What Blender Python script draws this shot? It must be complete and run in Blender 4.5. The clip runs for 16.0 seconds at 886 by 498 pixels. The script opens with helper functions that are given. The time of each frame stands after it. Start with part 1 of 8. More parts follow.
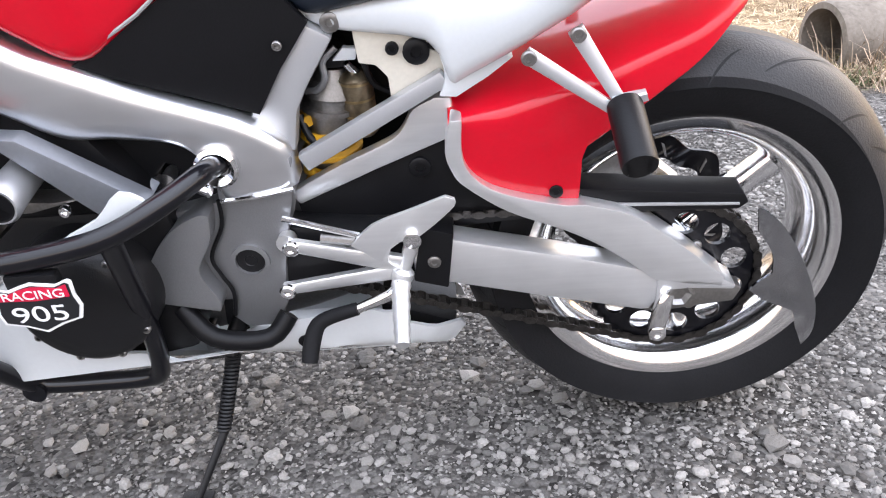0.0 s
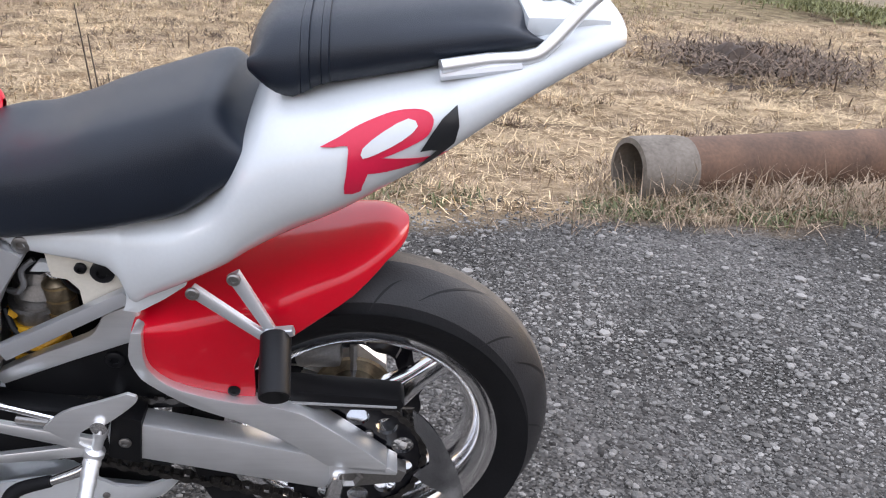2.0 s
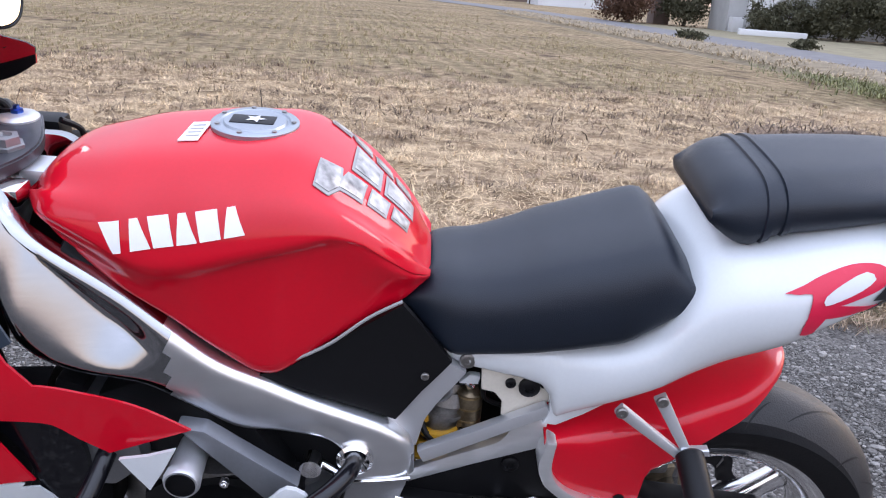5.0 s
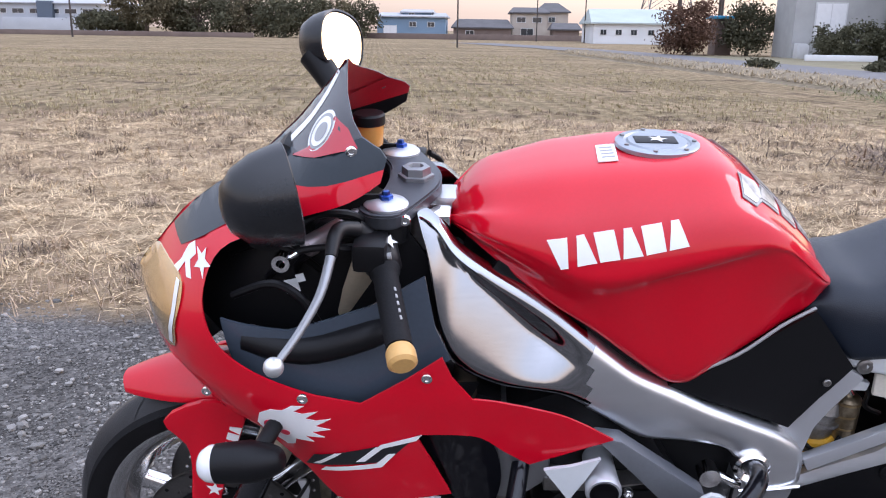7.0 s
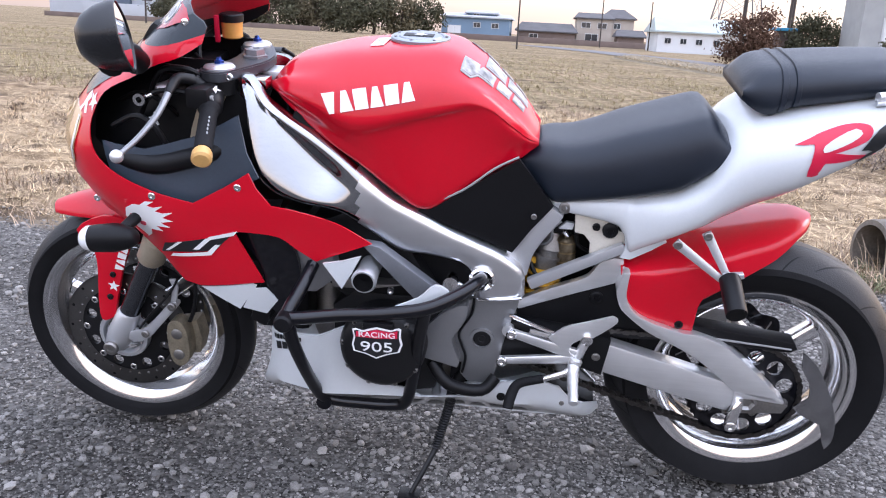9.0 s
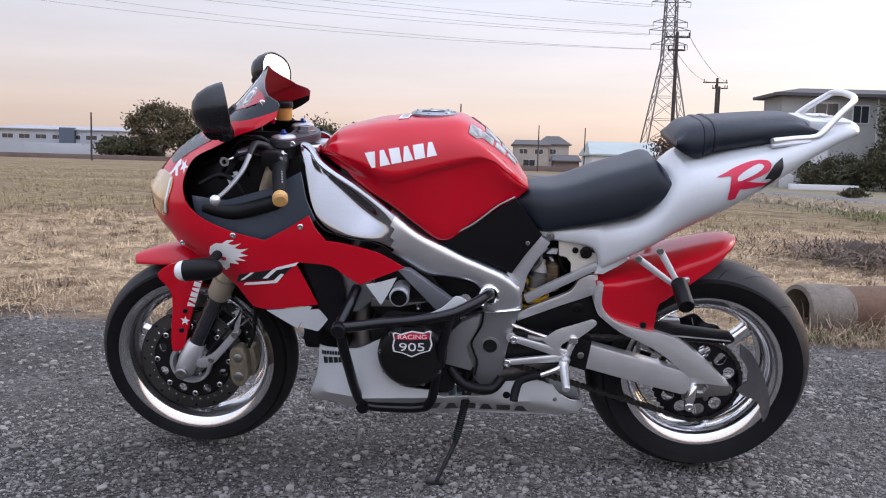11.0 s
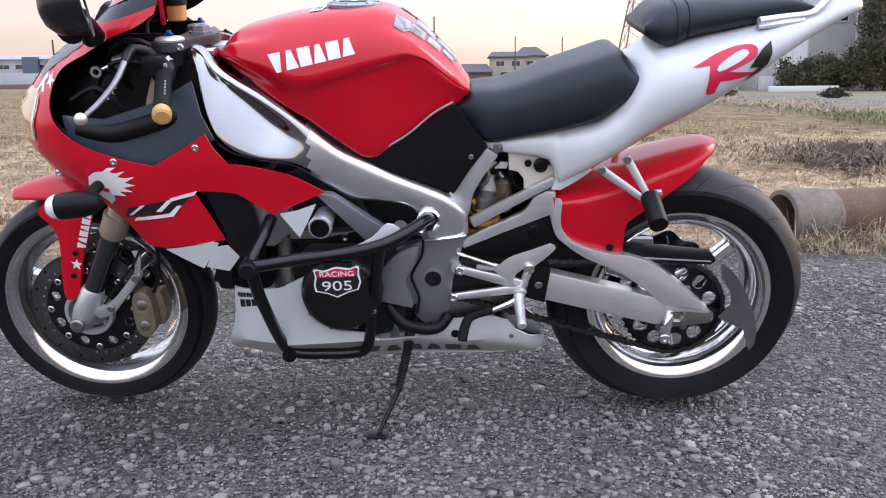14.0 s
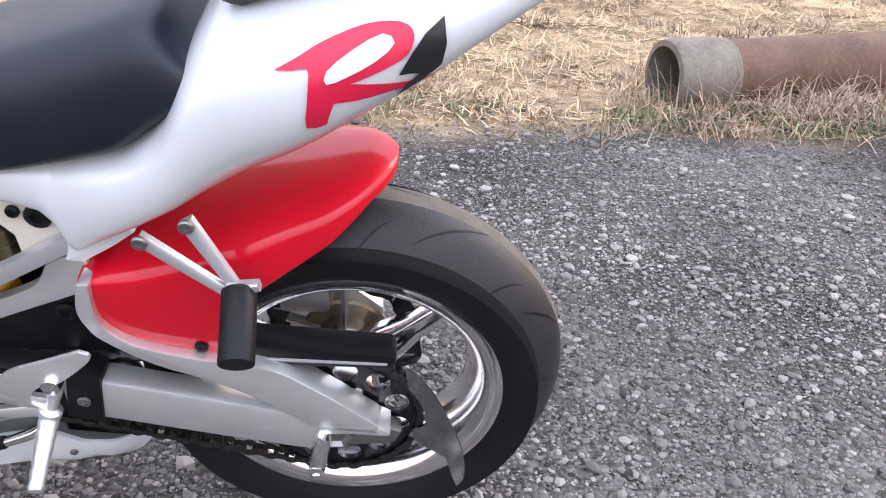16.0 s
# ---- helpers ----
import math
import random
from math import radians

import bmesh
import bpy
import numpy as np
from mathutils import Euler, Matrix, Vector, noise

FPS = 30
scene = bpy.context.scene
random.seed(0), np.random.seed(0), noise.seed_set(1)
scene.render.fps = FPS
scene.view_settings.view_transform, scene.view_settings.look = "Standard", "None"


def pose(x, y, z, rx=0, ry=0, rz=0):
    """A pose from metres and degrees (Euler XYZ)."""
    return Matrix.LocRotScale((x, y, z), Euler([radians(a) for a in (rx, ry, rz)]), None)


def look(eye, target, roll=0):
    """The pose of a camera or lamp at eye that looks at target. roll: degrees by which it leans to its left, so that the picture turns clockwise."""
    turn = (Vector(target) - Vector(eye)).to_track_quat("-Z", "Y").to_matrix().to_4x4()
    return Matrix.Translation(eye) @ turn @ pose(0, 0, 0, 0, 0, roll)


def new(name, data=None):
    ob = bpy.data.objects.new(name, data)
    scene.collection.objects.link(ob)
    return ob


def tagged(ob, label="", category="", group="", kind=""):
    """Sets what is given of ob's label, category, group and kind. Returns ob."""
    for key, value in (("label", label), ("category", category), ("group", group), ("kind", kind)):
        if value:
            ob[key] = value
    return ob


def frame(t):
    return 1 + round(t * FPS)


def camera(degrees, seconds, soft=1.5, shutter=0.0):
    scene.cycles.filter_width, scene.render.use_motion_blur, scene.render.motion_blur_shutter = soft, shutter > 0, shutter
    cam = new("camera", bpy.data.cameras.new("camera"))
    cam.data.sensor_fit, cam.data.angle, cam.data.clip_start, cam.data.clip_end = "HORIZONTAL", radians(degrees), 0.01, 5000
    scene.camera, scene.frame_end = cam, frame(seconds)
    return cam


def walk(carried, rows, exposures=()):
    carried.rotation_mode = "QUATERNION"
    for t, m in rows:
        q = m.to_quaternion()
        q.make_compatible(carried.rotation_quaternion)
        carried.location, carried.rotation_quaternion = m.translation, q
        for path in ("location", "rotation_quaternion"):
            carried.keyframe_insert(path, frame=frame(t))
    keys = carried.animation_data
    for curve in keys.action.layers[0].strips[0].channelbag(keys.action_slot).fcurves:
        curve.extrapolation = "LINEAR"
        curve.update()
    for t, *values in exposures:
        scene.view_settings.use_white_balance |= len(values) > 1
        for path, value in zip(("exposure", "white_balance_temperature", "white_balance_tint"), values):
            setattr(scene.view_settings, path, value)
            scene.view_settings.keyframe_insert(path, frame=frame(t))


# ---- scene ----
cam = camera(56.1, 16.0, soft=1.1)
METRES, EYE, TILT, LEAN, TURN = 4.6, 0.825, -24.5, 4.1, 1.0
ROWS = [
    (0.0, 0.0, 0.0, 0.0, 0.0, 0.0, -0.0),
    (0.5, 0.0214, -0.0075, 0.0007, -1.03, 0.16, -1.09),
    (1.0, 0.0419, -0.0159, 0.0042, -1.68, 0.01, -3.34),
    (1.5, 0.0571, -0.0289, 0.0231, -4.01, 0.24, -3.53),
    (2.0, 0.0604, -0.0406, 0.0506, -7.32, 3.12, -4.02),
    (2.5, 0.0531, -0.0502, 0.0708, -7.0, 7.67, -4.99),
    (3.0, 0.0349, -0.0545, 0.0759, -6.73, 6.54, -6.26),
    (5.5, -0.0899, -0.0575, 0.0512, -3.95, 7.28, -6.74),
    (6.0, -0.1229, -0.0599, 0.0464, -2.36, 7.64, -6.88),
    (6.5, -0.1532, -0.0578, 0.0426, -2.4, 9.86, -5.87),
    (7.0, -0.1648, -0.0587, 0.0365, -0.85, 9.76, -5.03),
    (7.5, -0.1403, -0.0774, 0.0273, 1.94, 8.86, -6.62),
    (8.0, -0.1015, -0.0949, 0.0108, -0.03, 8.9, -7.41),
    (8.5, -0.0677, -0.1121, -0.0015, 3.1, 8.18, -10.24),
    (9.0, -0.0542, -0.1498, -0.0286, 2.28, 9.49, -9.04),
    (11.5, -0.0815, -0.2421, -0.1112, -1.7, 19.66, -4.84),
    (12.0, -0.0817, -0.2415, -0.1121, -2.53, 19.9, -3.72),
    (12.5, -0.0803, -0.2407, -0.1121, -1.88, 19.31, -3.71),
    (13.0, -0.0778, -0.2411, -0.1114, -1.88, 19.1, -3.35),
    (13.5, -0.072, -0.2252, -0.105, -1.15, 17.54, -3.65),
    (14.0, -0.0548, -0.1715, -0.0816, -1.25, 12.89, -3.33),
    (14.5, -0.0422, -0.1211, -0.0424, -7.7, 13.79, 0.46),
    (15.0, -0.0017, -0.0814, -0.0233, -7.75, 7.71, 5.24),
    (15.5, 0.0408, -0.0442, 0.0102, -6.9, 2.33, 2.1),
    (16.0, 0.0739, -0.0041, 0.0625, -5.19, -3.73, -4.14),
]
EXPOSURE = ((0.0, 1.50, 6550), (1.0, 1.36, 6600), (1.5, 1.24, 6550), (2.0, 0.66, 6450), (2.5, 0.38, 6420), (3.0, 0.33, 6270), (5.5, 0.68, 5950), (6.0, 0.68, 5950), (7.0, 0.62, 5950), (8.0, 0.96, 6000), (9.0, 0.94, 6000), (11.5, 0.16, 6200), (12.5, 0.20, 6200), (13.5, 0.40, 6200), (14.0, 0.60, 6200), (14.5, 0.78, 6200), (15.5, 1.12, 6350), (16.0, 1.10, 6400))
walk(cam, [(t, pose(0.42, -1.20, EYE, TILT, LEAN, TURN) @ pose(METRES * x, METRES * y, METRES * z, 90 + pitch, roll, yaw)) for t, x, y, z, yaw, pitch, roll in ROWS],
     [(t, stops - 0.06, kelvin + 140, 16 if t < 4 else 20) for t, stops, kelvin in EXPOSURE])


# ---- world, sun and exposure ----
world = bpy.data.worlds.new("dusk_sky")
scene.world = world
world.use_nodes = True
wn, wl = world.node_tree.nodes, world.node_tree.links
wn.clear()
sky = wn.new("ShaderNodeTexSky")
sky.sky_type = "NISHITA"
sky.sun_disc = False
sky.sun_elevation, sky.sun_rotation = radians(10.0), radians(60.0)
sky.air_density, sky.dust_density, sky.ozone_density = 1.0, 1.5, 2.0
wcoord, wsep, whaze = wn.new("ShaderNodeTexCoord"), wn.new("ShaderNodeSeparateXYZ"), wn.new("ShaderNodeValToRGB")
wl.new(wcoord.outputs["Generated"], wsep.inputs[0])
wl.new(wsep.outputs["Z"], whaze.inputs[0])
for k, (at, col) in enumerate(((0.0, (0.56, 0.45, 0.40)), (0.05, (0.75, 0.60, 0.51)), (0.12, (0.755, 0.70, 0.665)), (0.22, (0.71, 0.745, 0.80)), (1.0, (0.90, 1.02, 1.20)))):
    e = whaze.color_ramp.elements[k] if k < 2 else whaze.color_ramp.elements.new(at)
    e.position, e.color = at, (*(c / 1.2 for c in col), 1)
wbg, whz, wadd, wout = wn.new("ShaderNodeBackground"), wn.new("ShaderNodeBackground"), wn.new("ShaderNodeAddShader"), wn.new("ShaderNodeOutputWorld")
wgain = wn.new("ShaderNodeMapRange")
wgain.inputs["From Min"].default_value, wgain.inputs["From Max"].default_value = 0.25, 0.9
wgain.inputs["To Min"].default_value, wgain.inputs["To Max"].default_value = 1.05, 1.7
wl.new(wsep.outputs["Z"], wgain.inputs[0])
# brighter and warmer towards the set sun, with faint cloud streaks low down
wside = wn.new("ShaderNodeMapRange")
wside.inputs["From Min"].default_value, wside.inputs["From Max"].default_value = -0.6, 0.9
wside.inputs["To Min"].default_value, wside.inputs["To Max"].default_value = 0.86, 1.16
wl.new(wsep.outputs["X"], wside.inputs[0])
wmap, wcloud, wcl = wn.new("ShaderNodeMapping"), wn.new("ShaderNodeTexNoise"), wn.new("ShaderNodeMapRange")
wmap.inputs["Scale"].default_value = (2.0, 2.0, 22.0)
wcloud.inputs["Scale"].default_value, wcloud.inputs["Detail"].default_value = 1.6, 5.0
wcl.inputs["From Min"].default_value, wcl.inputs["From Max"].default_value = 0.35, 0.7
wcl.inputs["To Min"].default_value, wcl.inputs["To Max"].default_value = 0.95, 1.05
wl.new(wcoord.outputs["Generated"], wmap.inputs[0])
wl.new(wmap.outputs[0], wcloud.inputs["Vector"])
wl.new(wcloud.outputs[0], wcl.inputs[0])
wmul1, wmul2 = wn.new("ShaderNodeMath"), wn.new("ShaderNodeMath")
wmul1.operation = wmul2.operation = "MULTIPLY"
wl.new(wgain.outputs[0], wmul1.inputs[0])
wl.new(wside.outputs[0], wmul1.inputs[1])
wl.new(wmul1.outputs[0], wmul2.inputs[0])
wl.new(wcl.outputs[0], wmul2.inputs[1])
# the open sky opposite the field is the brighter half of the dusk
wback = wn.new("ShaderNodeMapRange")
wback.inputs["From Min"].default_value, wback.inputs["From Max"].default_value = -0.75, 0.15
wback.inputs["To Min"].default_value, wback.inputs["To Max"].default_value = 1.42, 1.0
wl.new(wsep.outputs["Y"], wback.inputs[0])
wmul3 = wn.new("ShaderNodeMath")
wmul3.operation = "MULTIPLY"
wl.new(wmul2.outputs[0], wmul3.inputs[0])
wl.new(wback.outputs[0], wmul3.inputs[1])
wl.new(wmul3.outputs[0], whz.inputs["Strength"])
wbg.inputs["Strength"].default_value = 0.05
wl.new(sky.outputs[0], wbg.inputs[0])
wl.new(whaze.outputs[0], whz.inputs[0])
wl.new(wbg.outputs[0], wadd.inputs[0])
wl.new(whz.outputs[0], wadd.inputs[1])
wl.new(wadd.outputs[0], wout.inputs[0])
sun = new("sun", bpy.data.lights.new("sun", "SUN"))
sun.data.energy, sun.data.angle, sun.data.color = 0.7, radians(25), (1.0, 0.93, 0.86)
sun.matrix_world = look((30, 14, 22), (0, 0, 0))


# ---- materials ----
def mat(name, colour, rough=0.5, metal=0.0, coat=0.0, bump=0.0, bscale=200.0, vary=0.12, vscale=6.0, dark=None, spec=0.5,
        streak=None, trans=0.0, rvary=0.0, detail=6.0, island=0.0, objvary=0.0):
    """A procedural surface: base colour varied at two scales, grain bump, varied gloss."""
    m = bpy.data.materials.new(name)
    m.use_nodes = True
    n, l = m.node_tree.nodes, m.node_tree.links
    b = n["Principled BSDF"]
    tc = n.new("ShaderNodeTexCoord")
    big, fine = n.new("ShaderNodeTexNoise"), n.new("ShaderNodeTexNoise")
    big.inputs["Scale"].default_value, big.inputs["Detail"].default_value = vscale, detail
    fine.inputs["Scale"].default_value, fine.inputs["Detail"].default_value = bscale, 3.0
    src = tc.outputs["Object"]
    if streak:
        mp = n.new("ShaderNodeMapping")
        mp.inputs["Scale"].default_value = streak
        l.new(src, mp.inputs[0])
        l.new(mp.outputs[0], fine.inputs["Vector"])
    else:
        l.new(src, fine.inputs["Vector"])
    l.new(src, big.inputs["Vector"])
    ramp = n.new("ShaderNodeValToRGB")
    lo = dark if dark else tuple(c * (1 - vary) for c in colour)
    hi = colour if dark else tuple(min(1, c * (1 + vary)) for c in colour)
    ramp.color_ramp.elements[0].color, ramp.color_ramp.elements[1].color = (*lo, 1), (*hi, 1)
    ramp.color_ramp.elements[0].position, ramp.color_ramp.elements[1].position = 0.32, 0.68
    mix = n.new("ShaderNodeMath")
    mix.operation = "MULTIPLY_ADD"
    mix.inputs[1].default_value = 0.35
    l.new(fine.outputs[0], mix.inputs[0])
    sc = n.new("ShaderNodeMath")
    sc.operation = "MULTIPLY"
    sc.inputs[1].default_value = 0.65
    l.new(big.outputs[0], sc.inputs[0])
    l.new(sc.outputs[0], mix.inputs[2])
    l.new(mix.outputs[0], ramp.inputs[0])
    colour_out = ramp.outputs[0]
    if island or objvary:
        g = n.new("ShaderNodeNewGeometry") if island else n.new("ShaderNodeObjectInfo")
        hs = n.new("ShaderNodeHueSaturation")
        mr = n.new("ShaderNodeMapRange")
        k = island or objvary
        mr.inputs["To Min"].default_value, mr.inputs["To Max"].default_value = 1 - k, 1 + k
        l.new(g.outputs["Random Per Island" if island else "Random"], mr.inputs[0])
        l.new(mr.outputs[0], hs.inputs["Value"])
        l.new(colour_out, hs.inputs["Color"])
        colour_out = hs.outputs[0]
    l.new(colour_out, b.inputs["Base Color"])
    b.inputs["Roughness"].default_value = rough
    if rvary:
        rr = n.new("ShaderNodeMapRange")
        rr.inputs["To Min"].default_value, rr.inputs["To Max"].default_value = max(0.02, rough - rvary), min(1, rough + rvary)
        l.new(mix.outputs[0], rr.inputs[0])
        l.new(rr.outputs[0], b.inputs["Roughness"])
    b.inputs["Metallic"].default_value = metal
    b.inputs["Coat Weight"].default_value = coat
    b.inputs["Coat Roughness"].default_value = 0.04
    b.inputs["Specular IOR Level"].default_value = spec
    b.inputs["Transmission Weight"].default_value = trans
    if bump:
        bp = n.new("ShaderNodeBump")
        bp.inputs["Strength"].default_value, bp.inputs["Distance"].default_value = bump, 0.002
        l.new(fine.outputs[0], bp.inputs["Height"])
        l.new(bp.outputs[0], b.inputs["Normal"])
    return m


RED = mat("red_gloss_paint", (0.56, 0.003, 0.016), 0.45, coat=0.8, vary=0.05, vscale=3, spec=0.06)
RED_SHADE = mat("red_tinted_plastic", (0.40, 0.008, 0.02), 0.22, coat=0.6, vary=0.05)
WHITE = mat("pearl_white_paint", (0.60, 0.625, 0.64), 0.32, coat=1.0, vary=0.035, vscale=4)
BLACK = mat("black_plastic", (0.006, 0.006, 0.007), 0.42, vary=0.25, bump=0.1, bscale=400, spec=0.22)
BLACK_GLOSS = mat("black_gloss_paint", (0.004, 0.004, 0.006), 0.3, coat=0.7, vary=0.2, spec=0.1)
BLACK_SATIN = mat("black_satin_plastic", (0.012, 0.013, 0.015), 0.27, vary=0.2, spec=0.5)
BLACK_CASE = mat("black_engine_enamel", (0.008, 0.008, 0.009), 0.4, vary=0.3, bump=0.15, bscale=500, spec=0.3)
VINYL = mat("black_seat_vinyl", (0.008, 0.012, 0.020), 0.37, vary=0.25, bump=0.25, bscale=900, vscale=9, spec=0.37, rvary=0.06)
RUBBER = mat("tyre_rubber", (0.007, 0.007, 0.008), 0.7, vary=0.3, bump=0.2, bscale=300, vscale=14, spec=0.2)
# crown dust, with the sheen of the sky mixed into its colour
DUST_SHEEN = mat("dusty_sheen_tyre_crown", (0.150, 0.130, 0.108), 0.75, dark=(0.070, 0.062, 0.054), bump=0.3, bscale=350, vscale=22, spec=0.4)
RED.node_tree.nodes["Principled BSDF"].inputs["Coat Roughness"].default_value = 0.07
SATIN = mat("satin_wheel_aluminium", (0.82, 0.82, 0.83), 0.13, metal=1.0, vary=0.06, bscale=30, vscale=5, rvary=0.05)
CHAIN = mat("oily_chain_steel", (0.075, 0.070, 0.066), 0.42, metal=0.9, vary=0.4, bump=0.2, bscale=300, vscale=60)
# tread rubber lightened for the sky's grey sheen
RUBBER_GREY = mat("sky_grey_tyre_tread", (0.015, 0.015, 0.017), 0.48, vary=0.35, bump=0.3, bscale=350, vscale=16, spec=0.4)
POLISHED = mat("polished_aluminium", (0.40, 0.41, 0.43), 0.13, metal=1.0, vary=0.05, bump=0.010, bscale=40, rvary=0.05, streak=(1, 1, 5))
SATINED = mat("hand_rubbed_aluminium", (0.76, 0.77, 0.79), 0.30, metal=0.95, vary=0.07, bscale=40, rvary=0.05, vscale=9, streak=(0.1, 1, 1))
BRUSHED = mat("brushed_aluminium", (0.78, 0.785, 0.79), 0.38, metal=0.82, vary=0.08, bscale=140, vscale=11, streak=(0.08, 1, 1), rvary=0.06, bump=0.02)
CAST = mat("satin_cast_aluminium", (0.31, 0.315, 0.325), 0.38, metal=0.75, vary=0.12, bump=0.2, bscale=700)
SILVER = mat("silver_paint", (0.60, 0.61, 0.63), 0.36, metal=0.7, vary=0.06, bump=0.05, bscale=900)
CHROME = mat("bright_chrome", (0.85, 0.85, 0.86), 0.08, metal=1.0, vary=0.03)
DARK_STEEL = mat("dark_polished_steel", (0.13, 0.135, 0.15), 0.22, metal=1.0, vary=0.1)
STEEL = mat("dull_steel", (0.30, 0.29, 0.28), 0.45, metal=1.0, vary=0.25, bump=0.1, bscale=300)
CALIPER = mat("worn_bronze_caliper", (0.25, 0.215, 0.155), 0.48, metal=0.55, vary=0.35, vscale=40, bump=0.3, bscale=250)
DULL_PINK = mat("faded_anodised_metal", (0.34, 0.30, 0.31), 0.36, metal=0.8, vary=0.12)
FORKGOLD = mat("champagne_anodised", (0.56, 0.48, 0.36), 0.36, metal=0.65, vary=0.1)
INNER = mat("slate_satin_panel", (0.050, 0.064, 0.085), 0.24, coat=0.5, vary=0.1)
DISC = mat("worn_disc_steel", (0.17, 0.165, 0.16), 0.36, metal=1.0, vary=0.2, bscale=300, rvary=0.1)
OLDGOLD = mat("stained_gold_anodised", (0.24, 0.19, 0.125), 0.36, metal=0.9, vary=0.3, vscale=50)
BRONZE = mat("gold_anodised", (0.40, 0.30, 0.16), 0.35, metal=1.0, vary=0.12)
GOLDPLASTIC = mat("tan_plastic", (0.62, 0.36, 0.12), 0.45, vary=0.1)
YELLOW = mat("yellow_spring_paint", (0.58, 0.31, 0.018), 0.4, vary=0.15)
LENS = mat("smoked_amber_headlight", (0.80, 0.56, 0.27), 0.24, metal=0.75, coat=1.0, dark=(0.52, 0.33, 0.14), vscale=16, streak=(8, 1, 1))
CAP = mat("blue_grey_cap", (0.34, 0.37, 0.41), 0.34, metal=0.8, vary=0.1, bump=0.1, bscale=300)
CLAMP = mat("grey_satin_clamp", (0.075, 0.080, 0.092), 0.38, metal=0.6, vary=0.1, bump=0.1, bscale=500)
CLEAR = mat("clear_lens", (0.75, 0.76, 0.77), 0.12, coat=1.0, vary=0.06)
MIRROR = mat("mirror_glass", (0.92, 0.93, 0.94), 0.02, metal=1.0, vary=0.01)
SMOKE = mat("smoked_screen", (0.022, 0.021, 0.026), 0.16, coat=0.5, vary=0.08, trans=0.25)
# red raised to stand for daylight glowing through the tinted screen
SCREEN_IN = mat("red_lit_screen_lining", (0.55, 0.014, 0.030), 0.3, vary=0.15, trans=0.2)
DARKBLUE = mat("dark_grey_satin", (0.016, 0.022, 0.028), 0.25, coat=0.25, vary=0.1, spec=0.2)
PRINT = mat("worn_printed_pad", (0.60, 0.58, 0.56), 0.3, dark=(0.03, 0.03, 0.035), coat=0.6, vscale=38, detail=1.5, bscale=90)
SEAM = mat("grey_seam", (0.30, 0.30, 0.30), 0.5, vary=0.1)
MARK_W = mat("white_sticker_and_reflection", (0.80, 0.80, 0.80), 0.35, vary=0.03)
STICK_K = mat("black_vinyl_sticker", (0.012, 0.013, 0.015), 0.35, vary=0.05)
STICK_R = mat("red_vinyl_sticker", (0.60, 0.01, 0.05), 0.35, vary=0.04)
BLUE = mat("blue_anodised", (0.05, 0.12, 0.45), 0.3, metal=1.0, vary=0.1)
RUST = mat("rusty_pipe", (0.17, 0.095, 0.060), 0.85, dark=(0.07, 0.042, 0.030), bump=0.6, bscale=60, vscale=7)
CONCRETE = mat("grey_pipe_collar", (0.22, 0.19, 0.16), 0.85, dark=(0.10, 0.082, 0.064), bump=0.5, bscale=70, vscale=9)


# ---- mesh helpers ----
def finish(bm, name, material, parent=None, label="", smooth=40.0, mats=()):
    bmesh.ops.recalc_face_normals(bm, faces=bm.faces)
    me = bpy.data.meshes.new(name)
    bm.to_mesh(me)
    bm.free()
    for m in (material, *mats):
        me.materials.append(m)
    if smooth:
        me.shade_smooth()
        me.set_sharp_from_angle(angle=radians(smooth))
    ob = new(name, me)
    if parent:
        ob.parent = parent
    if label:
        tagged(ob, label)
    return ob


def part(name, bm, material, parent, label="", smooth=40.0, mats=()):
    return finish(bm, name, material, parent, label, smooth, mats)


def empty(name, label, category, group="", kind=""):
    return tagged(new(name), label, category, group, kind)


def lerp(table, x):
    """Smooth-free table lookup: ((x, y), ...)."""
    xs, ys = zip(*table)
    return float(np.interp(x, xs, ys))


def spline(pts, n=4, closed=False):
    """Catmull-Rom through 2D or 3D points."""
    p = [Vector(q) for q in pts]
    out, m = [], len(p)
    for i in range(m if closed else m - 1):
        a, b = p[(i - 1) % m if closed else max(i - 1, 0)], p[i]
        c, d = p[(i + 1) % m], p[(i + 2) % m if closed else min(i + 2, m - 1)]
        for k in range(n):
            t = k / n
            out.append(0.5 * (2 * b + (c - a) * t + (2 * a - 5 * b + 4 * c - d) * t * t + (3 * b - a - 3 * c + d) * t ** 3))
    if not closed:
        out.append(p[-1])
    return out


def tube(bm, pts, r, seg=10, smooth=4, closed=False):
    """A round bar swept along 3D points; r: number or list."""
    path = spline(pts, smooth, closed) if smooth > 1 else [Vector(q) for q in pts]
    n = len(path)
    rs = [r] * n if not isinstance(r, (list, tuple)) else list(np.interp(np.linspace(0, len(r) - 1, n), range(len(r)), r))
    rings, up = [], None
    for i, p in enumerate(path):
        a, b = path[i - 1 if (i or closed) else 0], path[(i + 1) % n if closed else min(i + 1, n - 1)]
        d = (b - a).normalized()
        if up is None:
            up = d.orthogonal().normalized()
        up = (up - d * up.dot(d)).normalized()
        side = d.cross(up)
        rings.append([bm.verts.new(p + (up * math.cos(2 * math.pi * k / seg) + side * math.sin(2 * math.pi * k / seg)) * rs[i]) for k in range(seg)])
    for i in range(n if closed else n - 1):
        for k in range(seg):
            bm.faces.new((rings[i][k], rings[i][(k + 1) % seg], rings[(i + 1) % n][(k + 1) % seg], rings[(i + 1) % n][k]))
    if not closed:
        bm.faces.new(rings[0][::-1])
        bm.faces.new(rings[-1])
    return bm


